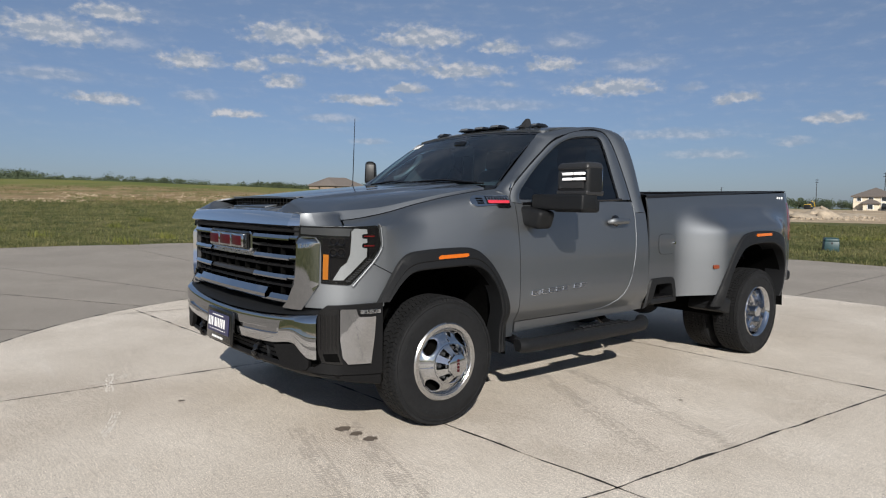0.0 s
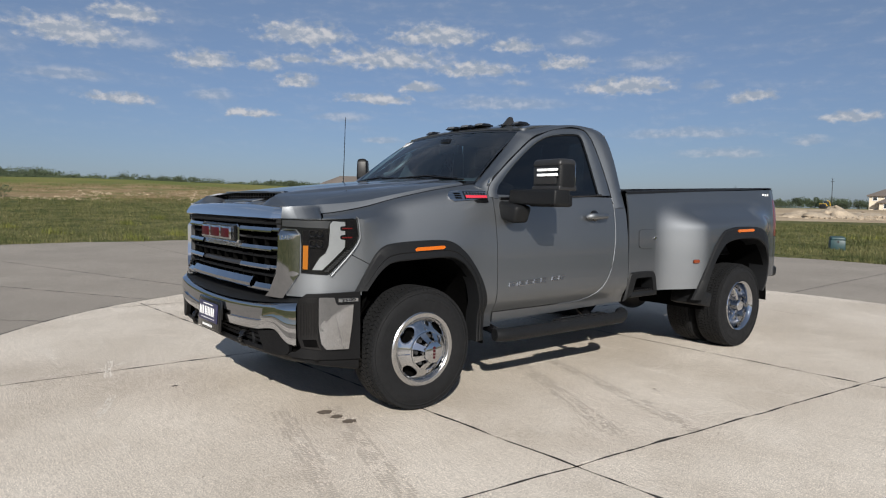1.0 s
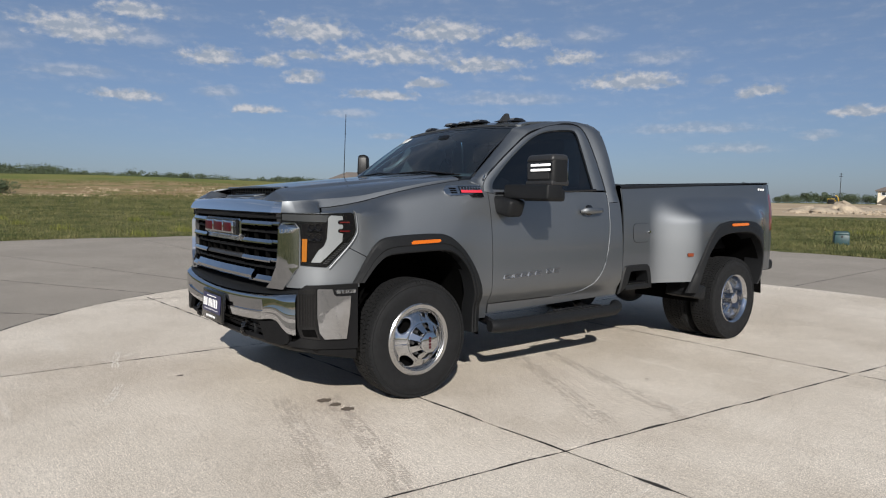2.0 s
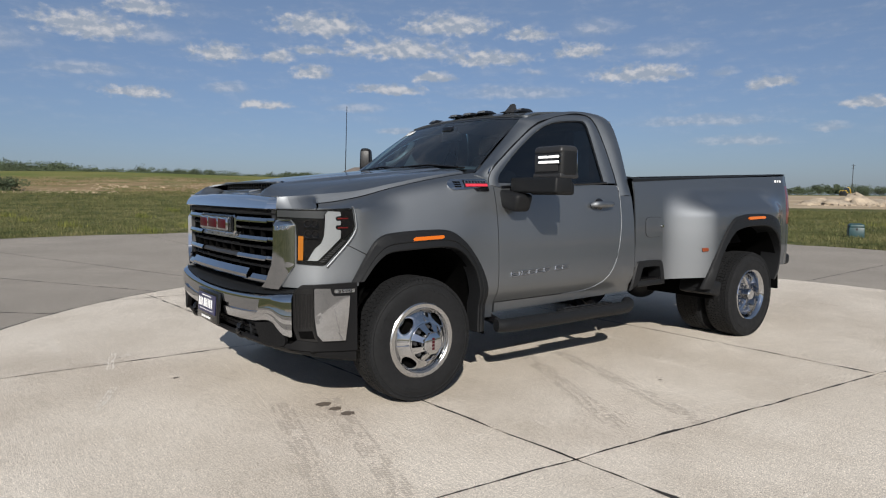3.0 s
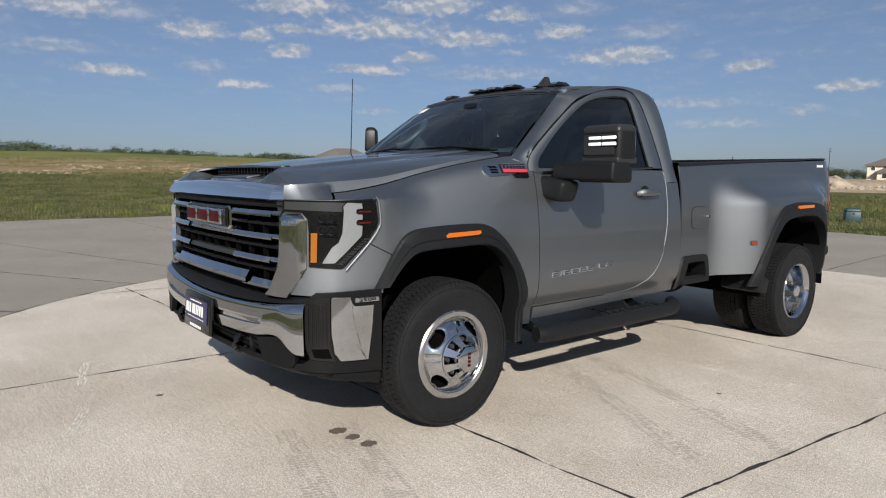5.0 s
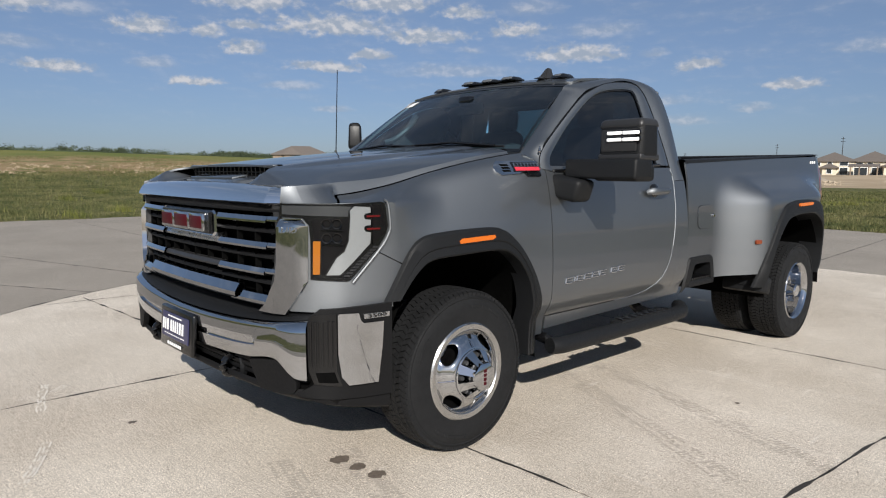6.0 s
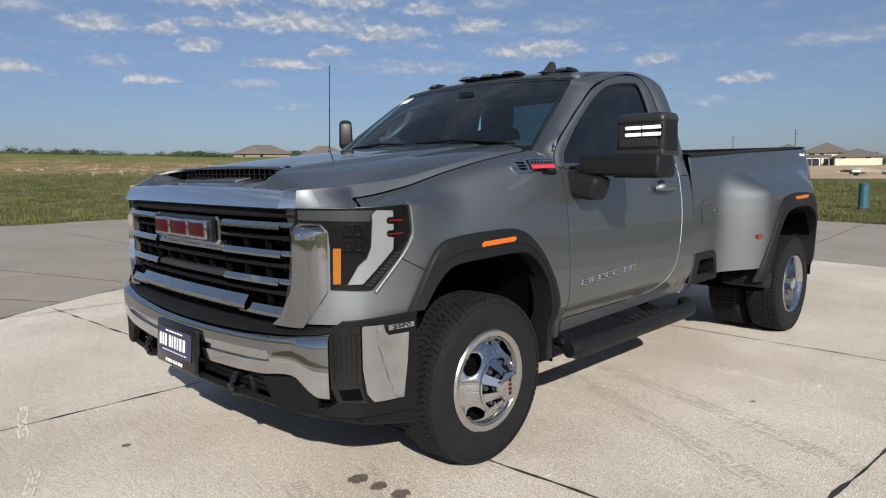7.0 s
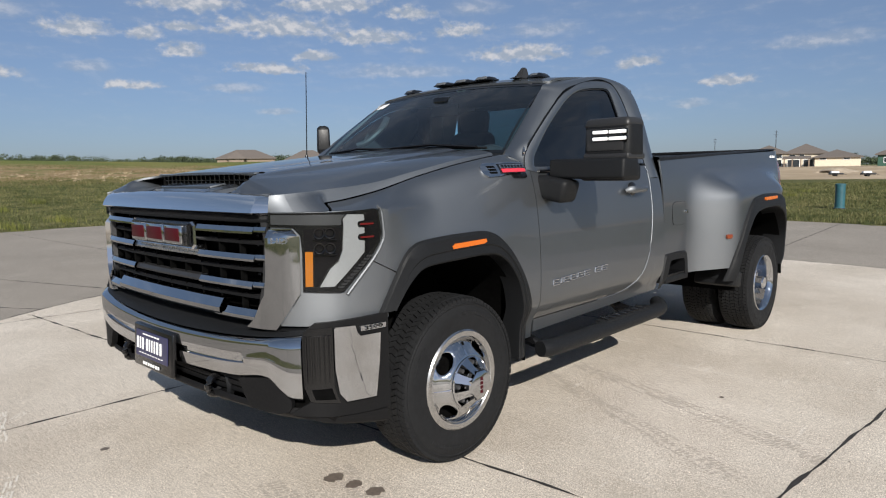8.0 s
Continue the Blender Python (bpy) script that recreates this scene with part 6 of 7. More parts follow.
def build_nose():
    s_g = nose_s(-.858, -.806)
    # dark grille shell
    rows = []
    for k in range(61):
        q = -s_g + 2 * s_g * k / 60
        p = [nose(abs(q), .79 + .425 * j / 8, -.085) for j in range(9)]
        rows.append([Vector((v.x, v.y if q > 0 else -v.y, v.z)) for v in p])
    part("grille_back", grid(rows, (-1, 0, 0)), DARK, truck)

    def across(z, y0, y1, n, off):
        pts = []
        for k in range(n + 1):
            y = y0 + (y1 - y0) * k / n
            pts.append(Vector((nose_x(abs(y)) - off, y, z)))
        return pts

    def blade(name, z, y0, y1, h, d, off, mat, label="", back=.036, parent=None):
        """A horizontal grille bar: upright nose and a broad top that slopes up and back."""
        rows = [across(z - h * .35, y0, y1, 30, off - d), across(z - h * .35, y0, y1, 30, off - .006), across(z - h * .22, y0, y1, 30, off),
                across(z + h * .06, y0, y1, 30, off), across(z + h * .65, y0, y1, 30, off - back), across(z + h * .65, y0, y1, 30, off - d)]
        return part(name, grid(rows, (-1, 0, 0)), mat, parent or truck, label, sharp=20)
    blade("grille_header", 1.190, -.80, .80, .030, .05, -.008, BLACKP, back=.02)
    for z in (1.095, .985, .875):
        blade("grille_slat", z, -.77, .77, .018, .04, -.030, BLACKP, back=.01)
    for z in (1.143, 1.033, .923):
        for s in (-1, 1):
            e = .79 if z > .95 else .772
            i = .335 if z > 1.1 else .34
            blade("grille_bar", z, s * i, s * (e - .06), .031, .055, .004, CHROME, "chrome grille bar", back=.010)
            blade("grille_bar_tip", z + .006, s * (e - .06), s * e, .023, .05, .000, CHROME, back=.007)
            if z < 1.1:
                blade("grille_bar_inner", z, s * .0, s * .34, .026, .045, -.006, SATIN if z > 1 else GREYTRIM, back=.010)
            else:
                blade("bar_root", z + .002, s * .30, s * .34, .03, .045, -.004, CHROME, back=.02)
    # upright ribs behind the bars
    for k in range(-5, 6):
        y = k * .148
        p = nose(nose_s(-.9, -abs(y)) if k else 0, 0, -.050)
        part("grille_rib", rbox((p.x, y, 1.0), (.03, .010, .40), .003, 1), DARK, truck)
    for k in range(9):
        part("radiator_fin", rbox((-.80, 0, .84 + .04 * k), (.015, 1.30, .012), .003, 1), STEEL, truck)
    # lower chrome frame, raised at its middle
    blade("grille_frame", .820, -.52, .52, .062, .06, .024, CHROME, "chrome lower grille frame", back=.022)
    for s in (-1, 1):
        blade("grille_frame_side", .804, s * .47, s * .735, .044, .06, .016, CHROME, "chrome lower grille frame", back=.016)
    for s in (-1, 1):
        # black side cheeks of the grille
        bm = patch([(s_g - .075, .86), (s_g - .012, .90), (s_g - .012, 1.208), (s_g - .055, 1.208), (s_g - .03, 1.10), (s_g - .05, .95)], lambda u, v: nose(u, v, -.012), .04, (-1, 0, 0))
        part("grille_cheek", flip(bm, s), GREYTRIM, truck, thick=.03)
        # emblem-side chrome panel between grille and lamp
        poly = [(.806, 1.150), (.818, 1.158), (.907, 1.158), (.940, 1.128), (.936, .907), (.886, .831), (.838, .764), (.69, .764), (.735, .80), (.79, .90), (.80, .98)]

        def bulged(u, v):
            return nose(u, v, .018 - .02 * step(1.135, 1.152, v) - .45 * max(0, u - .912))
        ch = part("chrome_panel", flip(patch(poly, bulged, .03, (-1, -1, 0)), s), CHROME, truck, "tall chrome panel beside the headlamp", sharp=25, thick=.025)
        m = nose(.863, 1.112, .0195)
        t = lettering("HD", .034, .0012, Matrix.Translation(m) @ Matrix.Rotation(radians(-59), 4, "Z") @ Matrix.Rotation(radians(90), 4, "X") @ Matrix.Diagonal((1.5, 1, 1, 1))) if s < 0 else None
        if t:
            part("panel_mark", t, SATIN, ch)
        build_headlamp(s)
    build_emblem()
    build_bumper()


def build_headlamp(s):
    s_i = .815 if s < 0 else .875
    shell = [(s_i, 1.219), (1.071, 1.219), (1.20, 1.223), (1.248, 1.226), (1.267, 1.217), (1.280, 1.127), (1.271, 1.093), (1.228, 1.032), (1.105, .906), (1.09, .903), (.945, .913), (.947, 1.068), (.942, 1.134), (.915, 1.162), (s_i, 1.166)]
    body = part("headlamp", flip(patch(shell, lambda u, v: nose(u, v, .003), .03, (-1, -1, 0)), s), GLOSSBLACK, truck, "headlamp with black housing and amber corner", thick=.02)

    def lay(name, poly, off, mat, label="", th=.006, cell=.03):
        return part(name, flip(patch(poly, lambda u, v: nose(u, v, off), cell, (-1, -1, 0)), s), mat, body, label, thick=th)
    lay("upper_strip", [(s_i + .013, 1.176), (1.098, 1.168), (1.100, 1.192), (1.115, 1.208), (1.07, 1.210), (s_i + .013, 1.212)], .008, LAMPGREY)
    lay("reflector", [(1.106, 1.192), (1.125, 1.209), (1.193, 1.205), (1.196, 1.182), (1.170, 1.179), (1.165, 1.172), (1.165, 1.163), (1.171, 1.155), (1.195, 1.153), (1.195, 1.131), (1.171, 1.129), (1.165, 1.121),
                      (1.165, 1.113), (1.171, 1.105), (1.195, 1.101), (1.192, 1.056), (1.065, .931), (1.010, .931), (1.052, 1.002), (1.083, 1.026), (1.100, 1.069), (1.107, 1.164)], .010, REFLECTOR, "silver reflector")
    lay("smoked_corner", [(1.202, 1.214), (1.246, 1.217), (1.258, 1.209), (1.269, 1.128), (1.261, 1.097), (1.205, 1.048), (1.203, 1.10)], .008, SMOKE)
    lay("amber_strip", [(.957, .934), (.985, .934), (.989, 1.069), (.960, 1.070)], .010, AMBER_LAMP, "amber turn lamp")
    lay("lamp_cavity", [(.992, .933), (1.004, .933), (1.046, 1.004), (1.077, 1.03), (1.094, 1.069), (1.100, 1.158), (.955, 1.155), (.958, 1.076), (.994, 1.072)], .006, SMOKE)
    for k in range(11):
        u, v = 1.076 + .0125 * k, .923 + .0113 * k
        lay("reflex_cell", [(u, v), (u + .024, v - .002), (u + .030, v + .006), (u + .006, v + .008)], .008, GREYTRIM, th=.004, cell=.05)
    for z in (1.168, 1.116):
        lay("marker_bar", [(1.176, z - .004), (1.237, z - .004), (1.237, z + .003), (1.176, z + .003)], .012, REDLENS, th=.003, cell=.05)
    for z in (1.140, 1.082):
        for u in (1.014, 1.054):
            p = nose(u, z, .009)
            b = lathe([(0, .006), (.012, .005), (.017, .0), (.019, -.008), (.021, -.010), (.017, -.008)], 20, at=pose(p.x, p.y, p.z, 0, 0, -38))
            part("projector", flip(b, s), GLOSSBLACK, body)
        p = nose(1.034, z - .026, .009)
        part("lamp_shelf", flip(rbox((p.x, p.y, p.z), (.09, .012, .006), .002, 1, (0, 0, -38)), s), GLOSSBLACK, body)
    path = smooth_path([nose(u, v, .004) for u, v in ((1.262, 1.231), (1.278, 1.219), (1.289, 1.126), (1.280, 1.089), (1.236, 1.026), (1.115, .895))], 60)
    part("lamp_flange", flip(tube(path, .0075, 8), s), PAINT, truck)
    seam = [(x, 1.028 - (x + .55) * .50) for x in (-.56, -.53, -.50, -.47, -.44, -.41, -.39)]
    part("fascia_seam", flip(tube([(x, -((side_y(x, z) if x > -.46 else nose_y(x) - .006) - .0005), z) for x, z in seam], .0028, 6), s), GLOSSBLACK, truck)
    lens = lay("lamp_lens", shell, .017, LENS, "clear lens", th=0.0, cell=.03)
    lens.visible_shadow = False


def build_emblem():
    """Chrome framed badge with three plain red blocks."""
    x = -.938
    rim = [(-.30, 1.052), (.30, 1.052), (.318, 1.07), (.318, 1.155), (.30, 1.172), (-.30, 1.172), (-.318, 1.155), (-.318, 1.07)]
    bm = bmesh.new()
    n = len(rim)
    cy, cz = 0, 1.112
    loops = []
    for k, d in ((1.0, -.03), (1.0, .004), (.975, .012), (.93, .010), (.925, -.01)):
        kz = 1 - (1 - k) * 2.6
        loops.append([Vector((x + .0 - d + .03 * (abs(y) / .32) ** 2, y * k, cz + (z - cz) * kz)) for y, z in rim])
    grid(loops, None, loop=True, bm=bm)
    bmesh.ops.recalc_face_normals(bm, faces=bm.faces)
    em = part("grille_emblem", bm, CHROME, truck, "chrome framed badge with dark red shapes", sharp=20)
    part("emblem_back", rbox((x + .012, 0, cz), (.02, .58, .10), .004, 1), GLOSSBLACK, em)
    for k, y in enumerate((.180, 0.0, -.180)):
        w = (.160, .178, .160)[k]
        part("emblem_block_edge", rbox((x - .004, y, cz), (.026, w, .084), .007, 2), CHROME, em)
        part("emblem_block", rbox((x - .0165, y, cz), (.008, w - .026, .058), .004, 2), EMBLEM_RED, em, "dark red block")


def build_bumper():
    s_v, s_c, s_e = .987, 1.112, 1.319    # black vent, chrome end piece, its rear edge
    total = bump_s(-.48, -1.072)
    s_k = bump_s(-.94, -.60)

    lowline = curve1([(0, .535), (.40, .547), (.65, .56), (.81, .582), (.84, .578), (.904, .527), (.942, .503), (s_v, .50)])
    rows = []
    for k in range(101):
        q = s_v * (k - 50) / 50
        a = abs(q)
        lo, hi = lowline(a), .702 + .051 * (a / s_v) ** 2
        ps = []
        for f, off in ((0, -.05), (0, -.008), (.04, .002), (.30, .006), (.36, .006), (.375, -.006), (.52, -.006), (.535, .006), (.8, .008), (.90, .004), (.97, -.010), (1.0, -.03), (1.0, -.07)):
            groove = 1 if a < s_k + .10 else 0
            o = off if off != -.006 or groove else .007
            p = bump(a, lo + (hi - lo) * f, o)
            ps.append(Vector((p.x, p.y if q >= 0 else -p.y, p.z)))
        rows.append(ps)
    front = part("front_bumper", grid(rows, (-1, 0, 0)), CHROME, truck, "chrome front bumper bar", sharp=35)
    # black step pad on top
    rows = []
    for k in range(61):
        q = s_v * 1.02 * (k - 30) / 30
        p, r = bump(abs(q), .702 + .051 * (abs(q) / s_v) ** 2, -.025), bump(abs(q), .765, -.12)
        rows.append([Vector((v.x, v.y if q >= 0 else -v.y, v.z)) for v in (p, bump(abs(q), .720 + .046 * (abs(q) / s_v) ** 2, -.05), r, bump(abs(q), .785, -.16))])
    part("bumper_pad", grid(rows, (-.3, 0, 1)), TRIM, truck)
    # lower grille and valance
    for z, off in ((.530, -.05), (.502, -.055), (.474, -.06)):
        rows = []
        for zz, o in ((z - .009, off - .03), (z - .009, off), (z + .009, off), (z + .009, off - .03)):
            rows.append([Vector((bump(abs(y), zz, o).x, y, zz)) for y in np.linspace(-.64, .64, 25)])
        part("lower_grille_bar", grid(rows, (-1, 0, 0)), BLACKP, truck)
    rows = []
    for zz, o in ((.60, -.10), (.435, -.10)):
        rows.append([Vector((bump(abs(y), zz, o).x, y, zz)) for y in np.linspace(-.75, .75, 25)])
    part("lower_grille_back", grid(rows, (-1, 0, 0)), DARK, truck)
    rows = []
    for zz, o in ((.464, -.026), (.455, -.020), (.440, -.020), (.428, -.032), (.405, -.07), (.382, -.12), (.385, -.24)):
        rows.append([Vector((bump(abs(q), zz, o).x, bump(abs(q), zz, o).y * (1 if q > 0 else -1), zz)) for q in np.linspace(-s_v - .02, s_v + .02, 49)])
    part("valance", grid(rows, (-1, 0, 0)), BLACKP, truck)
    # air dam and skid edge below
    rows = []
    for s in (-1, 1):
        rows = [[bump(q, top - (top - bottom) * f, o) for q in np.linspace(.90, total, 21) for top, bottom in ((.452 - .115 * (q - .94), .422 - .205 * (q - .94)),)] for f, o in ((0, -.03), (.5, -.028), (.85, -.032), (1.0, -.045), (1.0, -.11))]
        part("air_dam", flip(grid(rows, (-1, -1, 0)), s), BLACKP, truck)
    for s in (-1, 1):
        # corner cheek of black plastic
        poly = [(.653, .553), (.74, .567), (.825, .578), (.85, .57), (.885, .545), (.938, .497), (.938, .47), (.925, .452), (.879, .441), (.732, .441), (.69, .49)]
        part("valance_cheek", flip(patch(poly, lambda u, v: bump(u, v, -.004), .03, (-1, -1, 0)), s), BLACKP, truck, thick=.03)
        # air vent
        poly = [(s_v + .006, .55), (s_v + .028, .495), (s_c + .022, .478), (s_c - .002, .545), (s_c - .002, .783), (s_v + .028, .778), (s_v + .004, .748), (s_v, .667)]
        vent = part("bumper_vent", flip(patch(poly, lambda u, v: bump(u, v, -.005), .03, (-1, -1, 0)), s), GLOSSBLACK, truck, "black fluted bumper vent", thick=.02)
        for k in range(6):
            q = s_v + .015 + (s_c - s_v - .03) * k / 5
            p0, p1 = bump(q, .565, -.004), bump(q, .752, -.004)
            part("vent_rib", flip(tube([p0, p1], .006, 6), s), GLOSSBLACK, vent)
        # recess under the flutes: its shade is a flat black patch on the vent
        poly = [(s_v + .035, .542), (s_v + .048, .503), (s_c + .004, .496), (s_c - .012, .542)]
        part("vent_pocket", flip(patch(poly, lambda u, v: bump(u, v, -.002), .03, (-1, -1, 0)), s), DARK, vent, thick=.004)
        # added dark sheet behind the bumper skins, keeps light from leaking through
        rows = [[bump(q, z, -.055) for q in np.linspace(.86, total - .03, 21)] for z in (.44, .56, .68, .76)]
        part("bumper_core", flip(grid(rows, (-1, -1, 0)), s), DARK, truck)
        # chrome end piece with a notch for the badge
        poly = [(1.156, .483), (1.292, .475), (1.313, .624), (1.321, .731), (1.224, .734), (1.211, .748), (1.202, .778), (1.120, .782), (1.113, .776), (1.113, .615), (1.127, .521)]

        def soft(u, v):
            return bump(u, v, .008)
        part("bumper_end_chrome", flip(patch(poly, soft, .04, (-1, -1, 0)), s), CHROME, truck, "chrome bumper end piece", sharp=30, thick=.015)
        # black surround to the arch
        poly = [(s_c - .17, .452), (s_c - .17, .438), (s_c, .425), (total, .405), (total, .80), (s_c - .07, .80), (s_c - .12, .768), (s_c - .10, .49)]
        sur = part("bumper_surround", flip(patch(poly, lambda u, v: bump(u, v, -.012), .03, (-1, -1, 0)), s), BLACKP, truck, thick=.02)
        poly = [(1.231, .749), (1.356, .746), (1.356, .766), (1.231, .769)]
        bd = part("number_badge", flip(patch(poly, lambda u, v: bump(u, v, -.002), .03, (-1, -1, 0)), s), SATIN, sur, "silver number badge", thick=.008)
        if s < 0:
            m = bump(1.2935, .7575, .0008)
            part("badge_digits", lettering("3500", .021, .0012, Matrix.Translation(m) @ Matrix.Rotation(radians(-4.3), 4, "Z") @ Matrix.Rotation(radians(90), 4, "X") @ Matrix.Diagonal((2.2, 1, 1, 1))), GLOSSBLACK, bd)
        # tow hook
        hook = tube(smooth_path([(-.84, s * .44, .50), (-.925, s * .44, .518), (-.958, s * .44, .48), (-.94, s * .44, .440), (-.88, s * .44, .438)], 16), .015, 10)
        part("tow_hook", hook, GLOSSBLACK, truck, "black tow hook")
        part("hook_surround", lathe([(.062, -.02), (.075, -.01), (.075, .01), (.062, .02)], 20, at=pose(-.885, s * .44, .478, 0, 0, 90)), TRIM, truck)
    # dealer plate with its holder
    holder = part("plate_holder", rbox((-.99, -.005, .572), (.024, .41, .205), .018, 3, (0, 4, 0)), GLOSSBLACK, truck, "black frame with a navy dealer plate")
    part("plate", rbox((-1.004, -.005, .585), (.006, .335, .125), .004, 1, (0, 4, 0)), PLATE_BLUE, holder)
    for y, w in ((.138, .018), (.110, .010), (.082, .018), (.036, .018), (.010, .010), (-.016, .012), (-.044, .012), (-.074, .018), (-.108, .018)):
        part("print_bar", rbox((-1.0085, y, .588), (.003, w, .056), .001, 1, (0, 4, 0)), WHITE, holder)
    for k in range(9):
        part("print_bar", rbox((-1.0095, .115 - .029 * k, .542), (.003, .02, .005), .001, 1, (0, 4, 0)), WHITE, holder)
    for k in range(6):
        part("print_bar", rbox((-1.0055, .07 - .03 * k, .634), (.003, .022, .007), .001, 1, (0, 4, 0)), WHITE, holder)
    for k in range(7):
        part("print_bar", rbox((-1.0125, .075 - .026 * k, .497), (.003, .016, .015), .001, 1, (0, 4, 0)), WHITE, holder)


def tyre_meshes():
    """Tyre carcass and its tread blocks, axis along y, outer face at -y."""
    w, r = .1175, .395
    prof = [(.228, -w + .012), (.238, -w + .002), (.262, -w - .002), (.30, -w - .006), (.335, -w - .003), (.352, -w + .004), (.358, -w + .002), (.372, -w + .008), (.378, -w + .020), (.3785, -w + .045),
            (.379, 0), (.3785, w - .045), (.378, w - .02), (.372, w - .008), (.335, w + .002), (.29, w + .004), (.238, w - .002), (.228, w - .012)]
    carcass = lathe(prof, 72)
    blocks = bmesh.new()
    rows = [(-.100, .028, 84, 0.0), (-.067, .030, 84, .5), (-.033, .030, 84, .1), (.001, .030, 84, .6), (.035, .030, 84, .2), (.068, .030, 84, .7), (.100, .028, 84, .4)]
    for y, bw, n, ph in rows:
        for k in range(n):
            a0 = 2 * math.pi * (k + ph) / n
            a1 = a0 + 2 * math.pi / n * .84
            sk = .03 if round(y * 30) % 2 == 0 else -.03
            lift = r - .0022 * (abs(y) / .1) ** 3 * 3
            vs = []
            for rr in (.374, lift):
                for yy, aa in ((-1, a0), (1, a0 + sk), (1, a1 + sk), (-1, a1)):
                    drop = .006 if (abs(y) > .09 and yy * y > 0) else 0
                    vs.append(((rr - drop) * math.cos(aa), y + yy * bw / 2, (rr - drop) * math.sin(aa)))
            add(blocks, vs, [(4, 5, 6, 7), (0, 1, 5, 4), (1, 2, 6, 5), (2, 3, 7, 6), (3, 0, 4, 7)])
    for k in range(96):
        a = 2 * math.pi * k / 96
        b = (a, a + 2 * math.pi / 96 * .62)
        vs = [(rr * math.cos(t), yy, rr * math.sin(t)) for t in b for rr, yy in ((.362, -.1175), (.383, -.106), (.378, -.099))]
        add(blocks, vs, [(0, 1, 4, 3), (1, 2, 5, 4), (0, 3, 5, 2)])
    bmesh.ops.recalc_face_normals(blocks, faces=blocks.faces)
    # raised sidewall marks
    for a0, n in ((50, 10), (230, 10), (140, 6)):
        for k in range(n):
            a = radians(a0 + k * 4.2)
            rbox((.318 * math.cos(a), -w - .0055, .318 * math.sin(a)), (.016, .004, .026 if k % 3 else .018), .001, 1, (0, -math.degrees(a), 0), blocks)
    return carcass, blocks


def hole_disc(prof, holes, r0, r1, n=96):
    """A dished disc, lathe profile sampled between two radii, with oval openings of (angle, radius, half width, half height)."""
    pf = curve1(prof)
    m, bm = 26, bmesh.new()
    grid_v = [[None] * n for _ in range(m + 1)]

    def inside(rr, a):
        for ha, hr, hw, hh in holes:
            d = (a - ha + math.pi) % (2 * math.pi) - math.pi
            if ((d * hr) / hw) ** 2 + ((rr - hr) / hh) ** 2 < 1:
                return True
        return False
    for i in range(m + 1):
        rr = r0 + (r1 - r0) * i / m
        for k in range(n):
            a = 2 * math.pi * k / n
            grid_v[i][k] = bm.verts.new((rr * math.cos(a), pf(rr), rr * math.sin(a)))
    for i in range(m):
        rr = r0 + (r1 - r0) * (i + .5) / m
        for k in range(n):
            a = 2 * math.pi * (k + .5) / n
            if not inside(rr, a):
                j = (k + 1) % n
                bm.faces.new((grid_v[i][k], grid_v[i][j], grid_v[i + 1][j], grid_v[i + 1][k]))
    # draw the rims of the openings on to the true ovals
    for v in bm.verts:
        if not v.link_faces or not any(len(e.link_faces) == 1 for e in v.link_edges):
            continue
        rr, a = math.hypot(v.co.x, v.co.z), math.atan2(v.co.z, v.co.x)
        for ha, hr, hw, hh in holes:
            d = (a - ha + math.pi) % (2 * math.pi) - math.pi
            q = math.hypot(d * hr / hw, (rr - hr) / hh)
            if .6 < q < 1.5:
                d, rn = d / q, hr + (rr - hr) / q
                v.co = Vector((rn * math.cos(ha + d), pf(rn) + .006, rn * math.sin(ha + d)))
    bmesh.ops.delete(bm, geom=[v for v in bm.verts if not v.link_faces], context="VERTS")
    bmesh.ops.recalc_face_normals(bm, faces=bm.faces)
    total = sum(f.normal.y for f in bm.faces)
    if total > 0:
        bmesh.ops.reverse_faces(bm, faces=bm.faces)
    return bm


